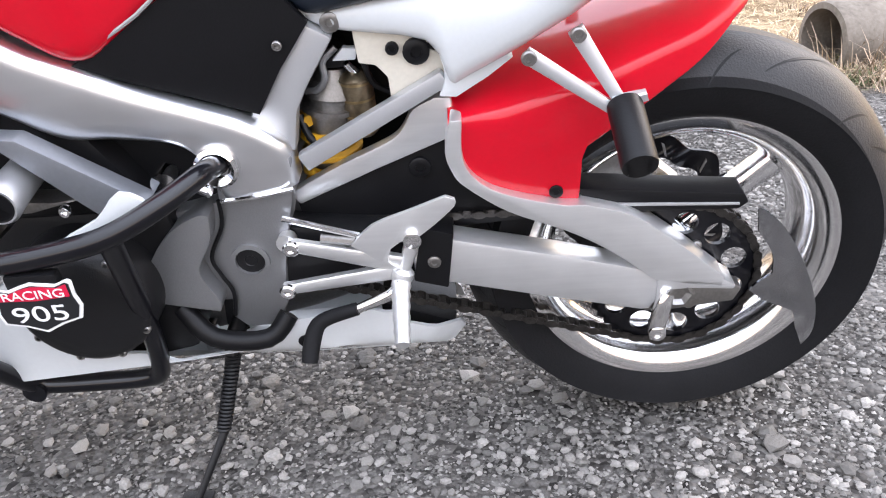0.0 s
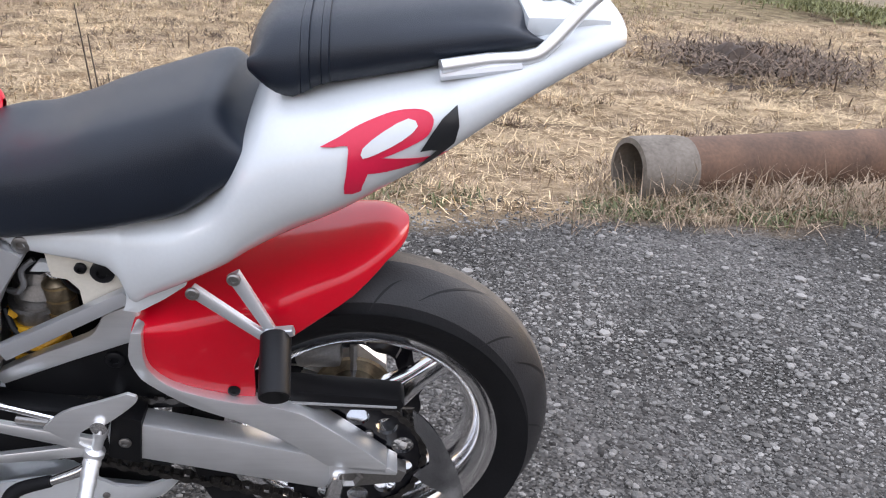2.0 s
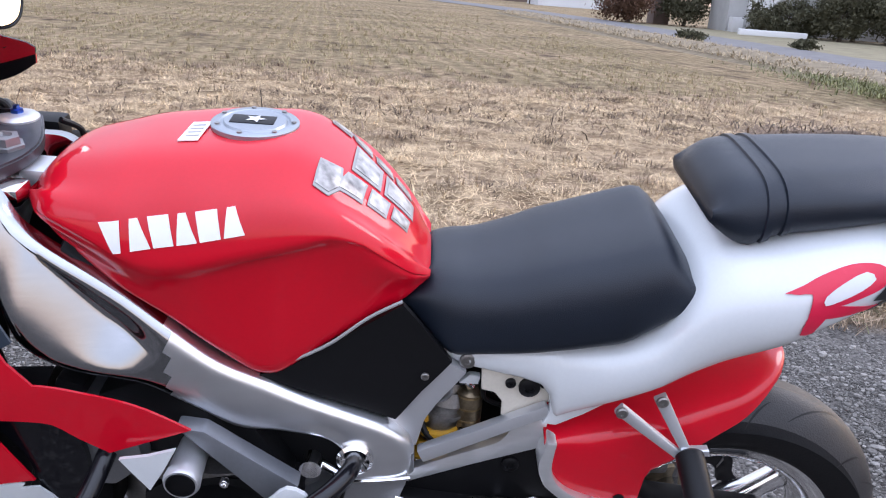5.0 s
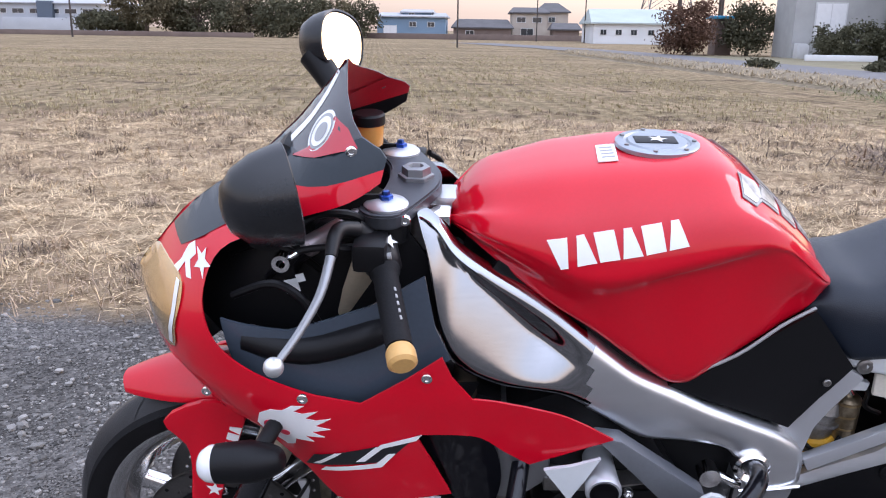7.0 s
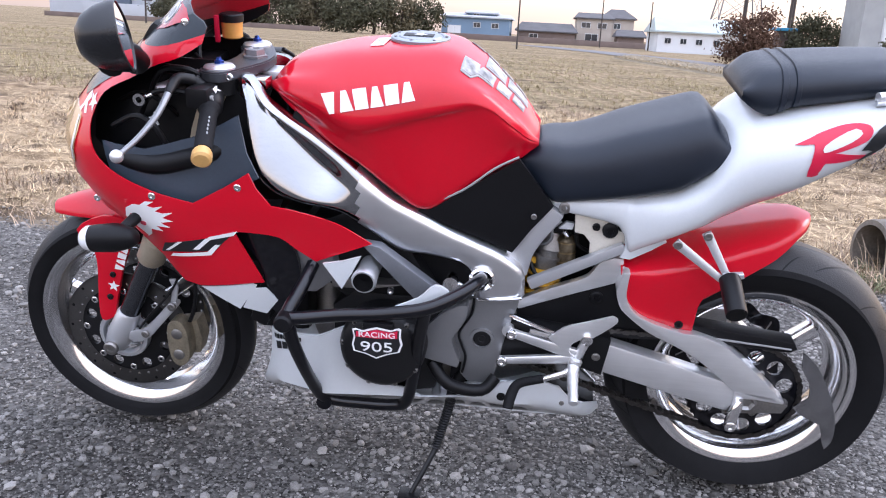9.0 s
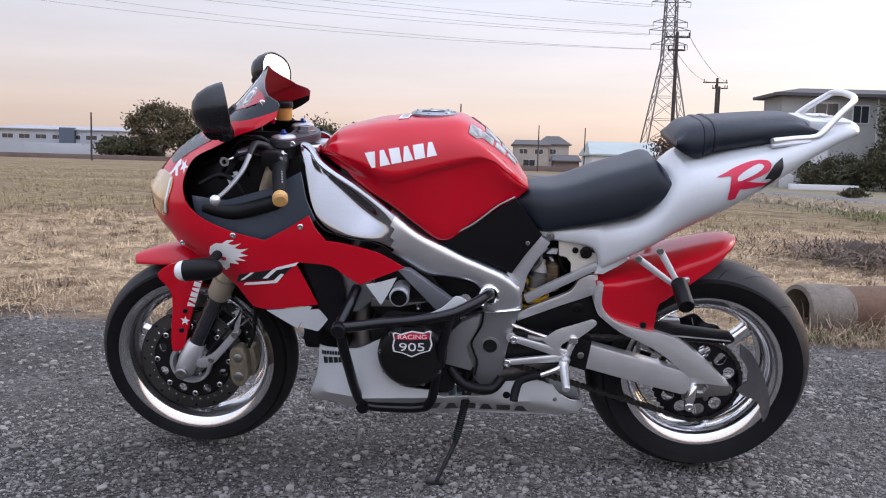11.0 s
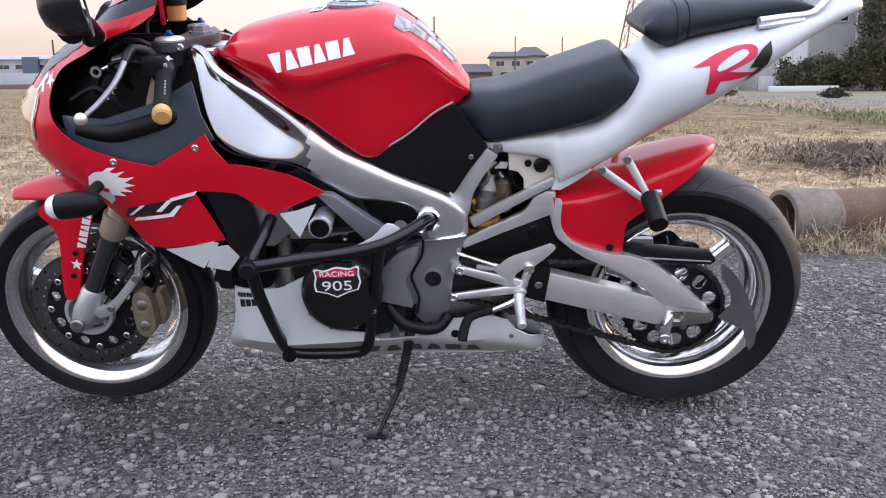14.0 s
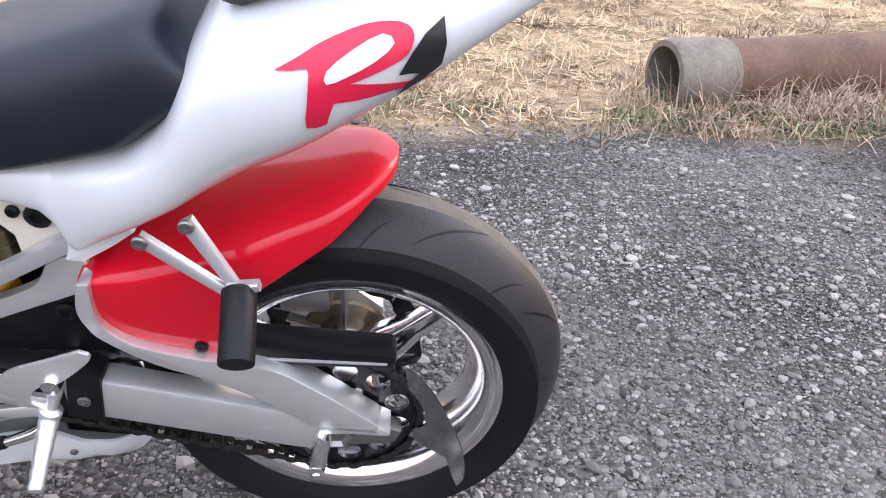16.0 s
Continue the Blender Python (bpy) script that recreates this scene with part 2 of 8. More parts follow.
def lathe(bm, profile, centre=(0, 0, 0), axis="y", seg=48, closed=False, a0=0.0, a1=360.0):
    """Turn a profile of (along, radius) about an axis."""
    full = abs(a1 - a0) >= 359.9
    n = seg if full else seg + 1
    rings = []
    for s in range(n):
        a = radians(a0 + (a1 - a0) * s / seg)
        c, q = math.cos(a), math.sin(a)
        ring = []
        for al, r in profile:
            v = {"y": (r * c, al, r * q), "x": (al, r * c, r * q), "z": (r * c, r * q, al)}[axis]
            ring.append(bm.verts.new(Vector(centre) + Vector(v)))
        rings.append(ring)
    m = len(profile)
    for s in range(n if full else n - 1):
        for k in range(m if closed else m - 1):
            try:
                bm.faces.new((rings[s][k], rings[s][(k + 1) % m], rings[(s + 1) % n][(k + 1) % m], rings[(s + 1) % n][k]))
            except ValueError:
                pass
    if not closed and full:
        for k in (0, m - 1):
            if profile[k][1] > 1e-5:
                bm.faces.new([rings[s][k] for s in range(n)])
    bmesh.ops.remove_doubles(bm, verts=bm.verts, dist=1e-6)
    return bm


def box(bm, lo, hi, bev=0.0, m=None):
    r = bmesh.ops.create_cube(bm, size=1.0)
    c, s = [(a + b) / 2 for a, b in zip(lo, hi)], [b - a for a, b in zip(lo, hi)]
    for v in r["verts"]:
        v.co = Vector([c[i] + v.co[i] * s[i] for i in range(3)])
    if m is not None:
        bmesh.ops.transform(bm, matrix=m, verts=r["verts"])
    if bev:
        edges = {e for v in r["verts"] for e in v.link_edges}
        bmesh.ops.bevel(bm, geom=list(edges), offset=bev, segments=2, affect="EDGES", profile=0.6)
    return bm


def plate(bm, outline, v0, v1, bev=0.003, holes=()):
    """A flat piece cut along an outline of (x, z), from y = v0 to v1."""
    vs = [bm.verts.new((u, v0, w)) for u, w in outline]
    f = bm.faces.new(vs)
    ex = bmesh.ops.extrude_face_region(bm, geom=[f])
    top = [g for g in ex["geom"] if isinstance(g, bmesh.types.BMVert)]
    for g in top:
        g.co.y = v1
    if bev:
        edges = {e for v in (*vs, *top) for e in v.link_edges}
        try:
            bmesh.ops.bevel(bm, geom=list(edges), offset=bev, segments=2, affect="EDGES", profile=0.6, clamp_overlap=True)
        except RuntimeError:
            pass
    return bm


def panel(bm, outline, surf, thick=0.004, step=0.03, lift=0.0, back=0):
    """A curved sheet: an outline of (x, z), laid on y = surf(x, z), with a rolled thickness behind it."""
    f = bm.faces.new([bm.verts.new((u, 0, w)) for u, w in outline])
    us, ws = [p[0] for p in outline], [p[1] for p in outline]
    for axis, lo, hi in ((0, min(us), max(us)), (2, min(ws), max(ws))):
        k = math.floor(lo / step) + 1
        while k * step < hi:
            co, no = Vector((0, 0, 0)), Vector((0, 0, 0))
            co[axis], no[axis] = k * step, 1
            bmesh.ops.bisect_plane(bm, geom=bm.verts[:] + bm.edges[:] + bm.faces[:], plane_co=co, plane_no=no, dist=1e-5)
            k += 1
    for v in bm.verts:
        v.co.y = surf(v.co.x, v.co.z) - lift
    if thick:
        ex = bmesh.ops.extrude_face_region(bm, geom=bm.faces[:])
        for g in ex["geom"]:
            if isinstance(g, bmesh.types.BMVert):
                g.co.y += thick
            elif isinstance(g, bmesh.types.BMFace):
                g.material_index = back
    return bm


def loft(bm, rings, closed=True, caps=True):
    vs = [[bm.verts.new(p) for p in r] for r in rings]
    m = len(vs[0])
    for a, b in zip(vs, vs[1:]):
        for k in range(m if closed else m - 1):
            bm.faces.new((a[k], a[(k + 1) % m], b[(k + 1) % m], b[k]))
    if caps:
        bm.faces.new(vs[0][::-1])
        bm.faces.new(vs[-1])
    return bm


def mirror(bm):
    """Adds the mirrored other side (y to -y)."""
    d = bmesh.ops.duplicate(bm, geom=bm.verts[:] + bm.edges[:] + bm.faces[:])
    vs = [g for g in d["geom"] if isinstance(g, bmesh.types.BMVert)]
    for v in vs:
        v.co.y = -v.co.y
    bmesh.ops.reverse_faces(bm, faces=[g for g in d["geom"] if isinstance(g, bmesh.types.BMFace)])
    return bm


def both(name, make, material, parent, label="", smooth=40.0, mats=()):
    """The same part on the left and, mirrored, on the right."""
    a = part(name, make(bmesh.new()), material, parent, label, smooth, mats)
    bm = make(bmesh.new())
    for v in bm.verts:
        v.co.y = -v.co.y
    b = part(name, bm, material, parent, label, smooth, mats)
    return a, b


def bolt(parent, u, v, w, r=0.008, h=0.006, material=None, name="bolt"):
    """A round-headed socket bolt facing sideways."""
    s = -1 if v < 0 else 1
    bm = lathe(bmesh.new(), [(0, r), (s * h * 0.7, r), (s * h, r * 0.8), (s * h, r * 0.45), (s * h * 0.5, r * 0.4), (s * h * 0.5, 0.0)], (u, v, w), seg=16)
    return part(name, bm, material or CHROME, parent)


def perforated(bm, centre, r0, r1, rh, rc, n, v0, v1, teeth=0, per=10):
    """A flat disc from r0 to r1 with n round holes of radius rh on the circle rc; a toothed rim if teeth."""
    for y in (v0, v1):
        for k in range(n):
            a0, a1 = 2 * math.pi * k / n, 2 * math.pi * (k + 1) / n
            am = (a0 + a1) / 2
            hole, rim = [], []
            for j in range(per * 4):
                t = 2 * math.pi * j / (per * 4)
                hole.append((rc * math.cos(am) + rh * math.cos(am + t), rc * math.sin(am) + rh * math.sin(am + t)))
                q = j / per
                if q < 0.5 or q >= 3.5:
                    f = q + 0.5 if q < 0.5 else q - 3.5
                    r, a = r1, am + (a1 - a0) * (f - 0.5)
                elif q < 1.5:
                    r, a = r1 + (r0 - r1) * (q - 0.5), a1
                elif q < 2.5:
                    r, a = r0, a1 + (a0 - a1) * (q - 1.5)
                else:
                    r, a = r0 + (r1 - r0) * (q - 2.5), a0
                rim.append((r * math.cos(a), r * math.sin(a)))
            hv = [bm.verts.new((centre[0] + x, y, centre[2] + z)) for x, z in hole]
            rv = [bm.verts.new((centre[0] + x, y, centre[2] + z)) for x, z in rim]
            m = len(hv)
            for j in range(m):
                bm.faces.new((hv[j], hv[(j + 1) % m], rv[(j + 1) % m], rv[j]))
            if y == v1:
                hv0 = [bm.verts.new((v.co.x, v0, v.co.z)) for v in hv]
                for j in range(m):
                    bm.faces.new((hv[j], hv[(j + 1) % m], hv0[(j + 1) % m], hv0[j]))
    m = (teeth or 48) * 2
    ring = []
    for j in range(m):
        r = r1 + (0.006 if teeth and j % 2 else 0.0)
        a = 2 * math.pi * j / m
        ring.append([bm.verts.new((centre[0] + q * math.cos(a), y, centre[2] + q * math.sin(a))) for q, y in ((r1 - 0.004, v0), (r, v0), (r, v1), (r1 - 0.004, v1))])
    for j in range(m):
        for i in range(3):
            bm.faces.new((ring[j][i], ring[j][i + 1], ring[(j + 1) % m][i + 1], ring[(j + 1) % m][i]))
    bmesh.ops.remove_doubles(bm, verts=bm.verts, dist=1e-5)
    return bm


def helix(bm, a, b, r, wire, turns, seg=8):
    """A coil spring from a to b."""
    a, b = Vector(a), Vector(b)
    d = b - a
    x = d.orthogonal().normalized()
    y = d.normalized().cross(x)
    n = int(turns * 14)
    pts = [a + d * (k / n) + (x * math.cos(2 * math.pi * turns * k / n) + y * math.sin(2 * math.pi * turns * k / n)) * r for k in range(n + 1)]
    return tube(bm, pts, wire, seg, 1)


# ---- ground ----
def ground_material():
    m = bpy.data.materials.new("gravel_and_straw_ground")
    m.use_nodes = True
    n, l = m.node_tree.nodes, m.node_tree.links
    b = n["Principled BSDF"]
    b.inputs["Roughness"].default_value = 0.95
    b.inputs["Specular IOR Level"].default_value = 0.2
    tc = n.new("ShaderNodeTexCoord")
    P = tc.outputs["Object"]
    sep = n.new("ShaderNodeSeparateXYZ")
    l.new(P, sep.inputs[0])

    def noise_at(scale, detail=5.0, vec=None):
        q = n.new("ShaderNodeTexNoise")
        q.inputs["Scale"].default_value, q.inputs["Detail"].default_value = scale, detail
        l.new(vec or P, q.inputs["Vector"])
        return q.outputs[0]

    def ramp(src, a, ca, c, cc):
        q = n.new("ShaderNodeValToRGB")
        q.color_ramp.elements[0].position, q.color_ramp.elements[1].position = a, c
        q.color_ramp.elements[0].color, q.color_ramp.elements[1].color = (*ca, 1), (*cc, 1)
        l.new(src, q.inputs[0])
        return q.outputs[0]

    def math_(op, a, c, d=0.0):
        q = n.new("ShaderNodeMath")
        q.operation = op
        for i, s in enumerate((a, c, d)):
            if isinstance(s, (int, float)):
                q.inputs[i].default_value = s
            else:
                l.new(s, q.inputs[i])
        return q.outputs[0]

    def mixc(f, a, c):
        q = n.new("ShaderNodeMix")
        q.data_type = "RGBA"
        l.new(f, q.inputs["Factor"])
        l.new(a, q.inputs["A"])
        l.new(c, q.inputs["B"])
        return q.outputs["Result"]

    # gravel: crushed stones of two sizes
    vo = n.new("ShaderNodeTexVoronoi")
    vo.inputs["Scale"].default_value = 75
    l.new(P, vo.inputs["Vector"])
    vo2 = n.new("ShaderNodeTexVoronoi")
    vo2.inputs["Scale"].default_value = 180
    l.new(P, vo2.inputs["Vector"])
    stone = ramp(vo.outputs["Color"], 0.15, (0.034, 0.031, 0.029), 0.95, (0.205, 0.194, 0.182))
    grit = ramp(vo2.outputs["Color"], 0.2, (0.028, 0.026, 0.024), 0.95, (0.185, 0.175, 0.164))
    gravel = mixc(ramp(noise_at(9, 4), 0.42, (0, 0, 0), 0.58, (1, 1, 1)), stone, grit)
    tone = ramp(noise_at(1.1, 6), 0.34, (0.50, 0.49, 0.48), 0.64, (1.2, 1.19, 1.19))
    mm = n.new("ShaderNodeMix")
    mm.data_type, mm.blend_type = "RGBA", "MULTIPLY"
    mm.inputs["Factor"].default_value = 1.0
    l.new(gravel, mm.inputs["A"])
    l.new(tone, mm.inputs["B"])
    gravel = mm.outputs["Result"]
    # straw and stubble: combed rows run away across the field beyond a strip of matted straw
    mp = n.new("ShaderNodeMapping")
    mp.inputs["Rotation"].default_value = (0, 0, -0.12)
    l.new(P, mp.inputs[0])
    wave = n.new("ShaderNodeTexWave")
    wave.inputs["Scale"].default_value, wave.inputs["Distortion"].default_value = 1.0, 3.4
    wave.inputs["Detail"].default_value, wave.inputs["Detail Scale"].default_value = 4.0, 1.6
    l.new(mp.outputs[0], wave.inputs["Vector"])
    def fibres(turn, long, fine):
        q = n.new("ShaderNodeMapping")
        q.inputs["Rotation"].default_value, q.inputs["Scale"].default_value = (0, 0, turn), (long, fine, 1)
        l.new(P, q.inputs[0])
        return noise_at(1.0, 4, q.outputs[0])

    strands = math_("MAXIMUM", fibres(0.5, 14, 120), math_("MAXIMUM", fibres(-0.7, 14, 110), fibres(1.9, 12, 130)))
    straw = ramp(math_("ADD", math_("MULTIPLY", noise_at(11, 8), 0.45), math_("MULTIPLY", strands, 0.55)), 0.40, (0.135, 0.092, 0.056), 0.66, (0.55, 0.420, 0.275))
    olive = ramp(noise_at(24, 9), 0.32, (0.165, 0.128, 0.074), 0.68, (0.41, 0.322, 0.196))
    furrow = ramp(noise_at(30, 8), 0.3, (0.115, 0.090, 0.052), 0.7, (0.33, 0.258, 0.152))
    combed = mixc(ramp(wave.outputs["Color"], 0.12, (0, 0, 0), 0.80, (1, 1, 1)), furrow, olive)
    combed = mixc(ramp(noise_at(0.35, 5), 0.42, (0, 0, 0), 0.62, (1, 1, 1)), combed, mixc(ramp(wave.outputs["Color"], 0.2, (0, 0, 0), 0.8, (1, 1, 1)), olive, straw))
    far_on = n.new("ShaderNodeMapRange")
    far_on.inputs["From Min"].default_value, far_on.inputs["From Max"].default_value = 9.6, 11.0
    l.new(math_("ADD", sep.outputs["Y"], math_("MULTIPLY", noise_at(0.7, 5), 1.6)), far_on.inputs[0])
    field = mixc(far_on.outputs[0], straw, combed)
    soil = ramp(noise_at(20, 6), 0.35, (0.060, 0.040, 0.027), 0.7, (0.17, 0.120, 0.075))
    field = mixc(ramp(noise_at(0.9, 7), 0.56, (0, 0, 0), 0.70, (1, 1, 1)), field, soil)
    shade = ramp(noise_at(4.2, 8), 0.36, (0.62, 0.57, 0.53), 0.58, (1.10, 1.08, 1.06))
    mp2 = n.new("ShaderNodeMapping")
    mp2.inputs["Scale"].default_value = (0.05, 0.30, 1)
    l.new(P, mp2.inputs[0])
    bands = ramp(noise_at(1.0, 5, mp2.outputs[0]), 0.36, (0.76, 0.75, 0.71), 0.60, (1.0, 1.0, 1.0))
    for tone_ in (shade, bands):
        mt = n.new("ShaderNodeMix")
        mt.data_type, mt.blend_type = "RGBA", "MULTIPLY"
        mt.inputs["Factor"].default_value = 1.0
        l.new(field, mt.inputs["A"])
        l.new(tone_, mt.inputs["B"])
        field = mt.outputs["Result"]
    # the edge of the gravel wanders a little
    edge = math_("ADD", sep.outputs["Y"], math_("MULTIPLY", noise_at(1.4, 6), 0.7))
    f = n.new("ShaderNodeMapRange")
    f.inputs["From Min"].default_value, f.inputs["From Max"].default_value = 2.0, 2.25
    l.new(edge, f.inputs[0])
    l.new(mixc(f.outputs[0], gravel, field), b.inputs["Base Color"])
    hgt = math_("ADD", math_("MULTIPLY", vo.outputs["Distance"], -1.2), math_("MULTIPLY", noise_at(30, 6), 0.8))
    bp = n.new("ShaderNodeBump")
    bp.inputs["Strength"].default_value, bp.inputs["Distance"].default_value = 0.9, 0.012
    l.new(hgt, bp.inputs["Height"])
    l.new(bp.outputs[0], b.inputs["Normal"])
    return m


GROUND = ground_material()


def ground_z(x, y):
    """Level gravel; the field beyond it is lumpy with straw."""
    if 1.9 < y < 13:
        fade = min(1, (y - 1.9) / 1.0) * min(1, (13 - y) / 4)
        return fade * (0.035 * noise.noise((x * 1.3, y * 1.3, 0)) + 0.045 * noise.noise((x * 3.7, y * 3.7, 4)))
    if abs(x) < 12 and -6 < y <= 1.9:
        return 0.004 * noise.noise((x * 2.1, y * 2.1, 3))
    return 0.0


def make_ground():
    bm = bmesh.new()
    xs = [-900, -300, -100, -40, -15, *np.arange(-8, 12.01, 0.125), 16, 30, 60, 150, 400, 900]
    ys = [-300, -60, -15, *np.arange(-6, 1.5, 0.25), *np.arange(1.5, 13.01, 0.125), 16, 24, 36, 60, 100, 180, 400, 1500]
    grid = []
    for y in ys:
        row = []
        for x in xs:
            row.append(bm.verts.new((x, y, ground_z(float(x), float(y)) if -8 <= x <= 12 else 0.0)))
        grid.append(row)
    for a, b in zip(grid, grid[1:]):
        for k in range(len(a) - 1):
            bm.faces.new((a[k], a[k + 1], b[k + 1], b[k]))
    return tagged(finish(bm, "ground", GROUND), "grey gravel forecourt giving way to a harvested straw field", "ground", kind="structure")


make_ground()


# ---- motorcycle ----
LEAN_ANGLE = 10.3
bike = empty("motorcycle", "red and white sport motorcycle leaning on its sidestand on gravel", "motorcycle")
FRONT, REAR = (-0.726, 0.0, 0.296), (0.684, 0.0, 0.306)
REAR_RIM = (0.702, 0.0, 0.317)


def wheel(name, centre, rt, tw, rim_w, crown, tread_mat, label, rr):
    """Rim with three hollow spokes, tyre with a round crown."""
    cx, cy, cz = centre
    hw = rim_w / 2
    prof = [(-hw, rr), (-hw + 0.004, rr + 0.003), (-hw + 0.008, rr - 0.002), (-hw + 0.009, rr - 0.007), (-hw + 0.014, rr - 0.009), (-hw + 0.0155, rr - 0.014), (-hw + 0.022, rr - 0.017), (-hw + 0.03, rr - 0.026), (-hw * 0.3, rr - 0.038),
            (hw * 0.3, rr - 0.036), (hw - 0.03, rr - 0.024), (hw - 0.018, rr - 0.012), (hw - 0.009, rr - 0.003), (hw - 0.004, rr + 0.003), (hw, rr),
            (hw - 0.004, rr - 0.016), (hw - 0.016, rr - 0.030), (hw * 0.3, rr - 0.046), (-hw * 0.3, rr - 0.046), (-hw + 0.016, rr - 0.030), (-hw + 0.004, rr - 0.016)]
    bm = lathe(bmesh.new(), prof, centre, seg=96, closed=True)
    w = part(name, bm, SATIN, bike, label)
    h = tw / 2
    tp = []
    side = [(-hw + 0.006, rr - 0.004), (-hw - 0.004, rr + 0.006), (-h * 0.93, rr + 0.30 * (rt - rr)), (-h, rr + 0.52 * (rt - rr))]
    tp += side
    for k in range(1, 16):
        a = k / 16
        y = -h + 2 * h * a
        q = abs(2 * a - 1)
        tp.append((y * 0.985, rt - crown * (q ** 2.1)))
    tp += [(-y, r) for y, r in reversed(side)]
    bm = lathe(bmesh.new(), tp, centre, seg=120, closed=True)
    for f in bm.faces:
        c = f.calc_center_median()
        r = math.hypot(c.x - cx, c.z - cz)
        # far side of the crown paler: dust plus painted sheen
        f.material_index = 2 if r > rt - crown * 0.30 and c.y > -0.07 * tw else 1 if r > rt - crown * 0.62 else 0
    t = part("tyre", bm, RUBBER, w, "black sport tyre, tread greyed by dust and painted sky sheen", mats=(tread_mat, DUST_SHEEN))
    return w, t


front_wheel, front_tyre = wheel("front_wheel", FRONT, 0.287, 0.116, 0.096, 0.042, RUBBER_GREY, "polished aluminium three-spoke front wheel", 0.226)
rear_wheel, rear_tyre = wheel("rear_wheel", REAR_RIM, 0.313, 0.180, 0.142, 0.074, RUBBER_GREY, "polished aluminium three-spoke rear wheel", 0.220)


def spokes(centre, angles, w_root, w_tip, depth, parent):
    for a in angles:
        bm = bmesh.new()
        rings = []
        for r, w, d in ((0.03, w_root, depth), (0.07, w_root * 0.9, depth * 0.8), (0.12, w_tip, depth * 0.55), (0.178, w_tip * 1.1, depth * 0.5)):
            c, s = math.cos(radians(a)), math.sin(radians(a))
            ring = []
            for k in range(12):
                t = 2 * math.pi * k / 12
                q = math.copysign(abs(math.cos(t)) ** 0.6, math.cos(t)) * w / 2
                y = math.copysign(abs(math.sin(t)) ** 0.6, math.sin(t)) * d / 2
                ring.append(Vector(centre) + Vector((c * r - s * q, y, s * r + c * q)))
            rings.append(ring)
        part("spoke", loft(bm, rings), SATIN, parent)


spokes(FRONT, (160, 280, 40), 0.05, 0.030, 0.05, front_wheel)
spokes(REAR_RIM, (40, 160, 280), 0.06, 0.036, 0.07, rear_wheel)

# fuel tank
T_TOP = ((-0.345, 0.915), (-0.33, 0.94), (-0.30, 0.962), (-0.2, 0.987), (-0.1, 1.0), (0.0, 1.006), (0.03, 1.000), (0.08, 0.969), (0.124, 0.930), (0.16, 0.896), (0.184, 0.866), (0.196, 0.842), (0.201, 0.828))
T_CREASE = ((-0.345, 0.905), (-0.30, 0.913), (-0.22, 0.890), (-0.165, 0.866), (-0.13, 0.866), (-0.05, 0.888), (0.07, 0.918), (0.11, 0.904), (0.15, 0.868), (0.185, 0.836), (0.201, 0.825))
T_LOW = ((-0.345, 0.898), (-0.30, 0.885), (-0.225, 0.830), (-0.14, 0.780), (-0.08, 0.735), (-0.03, 0.698), (0.0, 0.699), (0.07, 0.748), (0.13, 0.784), (0.165, 0.797), (0.188, 0.812), (0.201, 0.822))
T_HALF = ((-0.345, 0.06), (-0.33, 0.10), (-0.3, 0.14), (-0.2, 0.178), (-0.1, 0.186), (0.0, 0.178), (0.08, 0.162), (0.14, 0.138), (0.18, 0.110), (0.195, 0.090), (0.201, 0.070))
T_LOWV = ((-0.345, 0.055), (-0.3, 0.120), (-0.2, 0.152), (-0.1, 0.162), (0.0, 0.158), (0.1, 0.132), (0.16, 0.108), (0.19, 0.085), (0.201, 0.065))


def smooth_table(tab, x):
    h = 0.014
    return (lerp(tab, x - h) + 2 * lerp(tab, x) + lerp(tab, x + h)) / 4


def tank_section(u):
    t, c, lo, h, lv = (smooth_table(q, u) for q in (T_TOP, T_CREASE, T_LOW, T_HALF, T_LOWV))
    g = max(0.0, min(1.0, (u + 0.32) / 0.12)) * max(0.0, min(1.0, (0.15 - u) / 0.1))
    ctl = [(0, t), (0.45 * h, t - 0.004), (0.72 * h, t - 0.016 - 0.10 * (t - c)), (0.90 * h, c + 0.5 * (t - c)), (h, c + 0.12 * (t - c)), (h - 0.002, c - 0.004 * g),
           (h - 0.011 * g, c - 0.022 * g - 0.15 * (1 - g) * (c - lo)), (lv + 0.006, lo + 0.4 * (c - lo)), (lv, lo + 0.03 * (c - lo)), (lv - 0.02, lo - 0.004)]
    half = spline(ctl, 4)
    return half


def make_tank(bm):
    rings = []
    for u in [*np.linspace(-0.345, 0.15, 50), *np.linspace(0.158, 0.201, 10)]:
        half = tank_section(float(u))
        ring = [Vector((u, -p.x, p.y)) for p in reversed(half)] + [Vector((u, p.x, p.y)) for p in half[1:]]
        rings.append(ring)
    loft(bm, rings, closed=False, caps=False)
    bm.faces.new([v for v in sorted((e for e in bm.verts if abs(e.co.x + 0.345) < 1e-5), key=lambda v: math.atan2(v.co.z - 0.905, v.co.y))])
    return bm


tank = part("fuel_tank", make_tank(bmesh.new()), RED, bike, "glossy red fuel tank", 60)

# seat
S_TOP = ((0.165, 0.800), (0.185, 0.822), (0.22, 0.830), (0.264, 0.830), (0.32, 0.847), (0.371, 0.868), (0.45, 0.893), (0.521, 0.917), (0.55, 0.885), (0.58, 0.848))
S_LOW = ((0.165, 0.785), (0.20, 0.752), (0.235, 0.719), (0.30, 0.733), (0.40, 0.755), (0.476, 0.775), (0.53, 0.812), (0.58, 0.842))
S_HALF = ((0.165, 0.085), (0.20, 0.105), (0.235, 0.122), (0.35, 0.142), (0.48, 0.150), (0.58, 0.135))


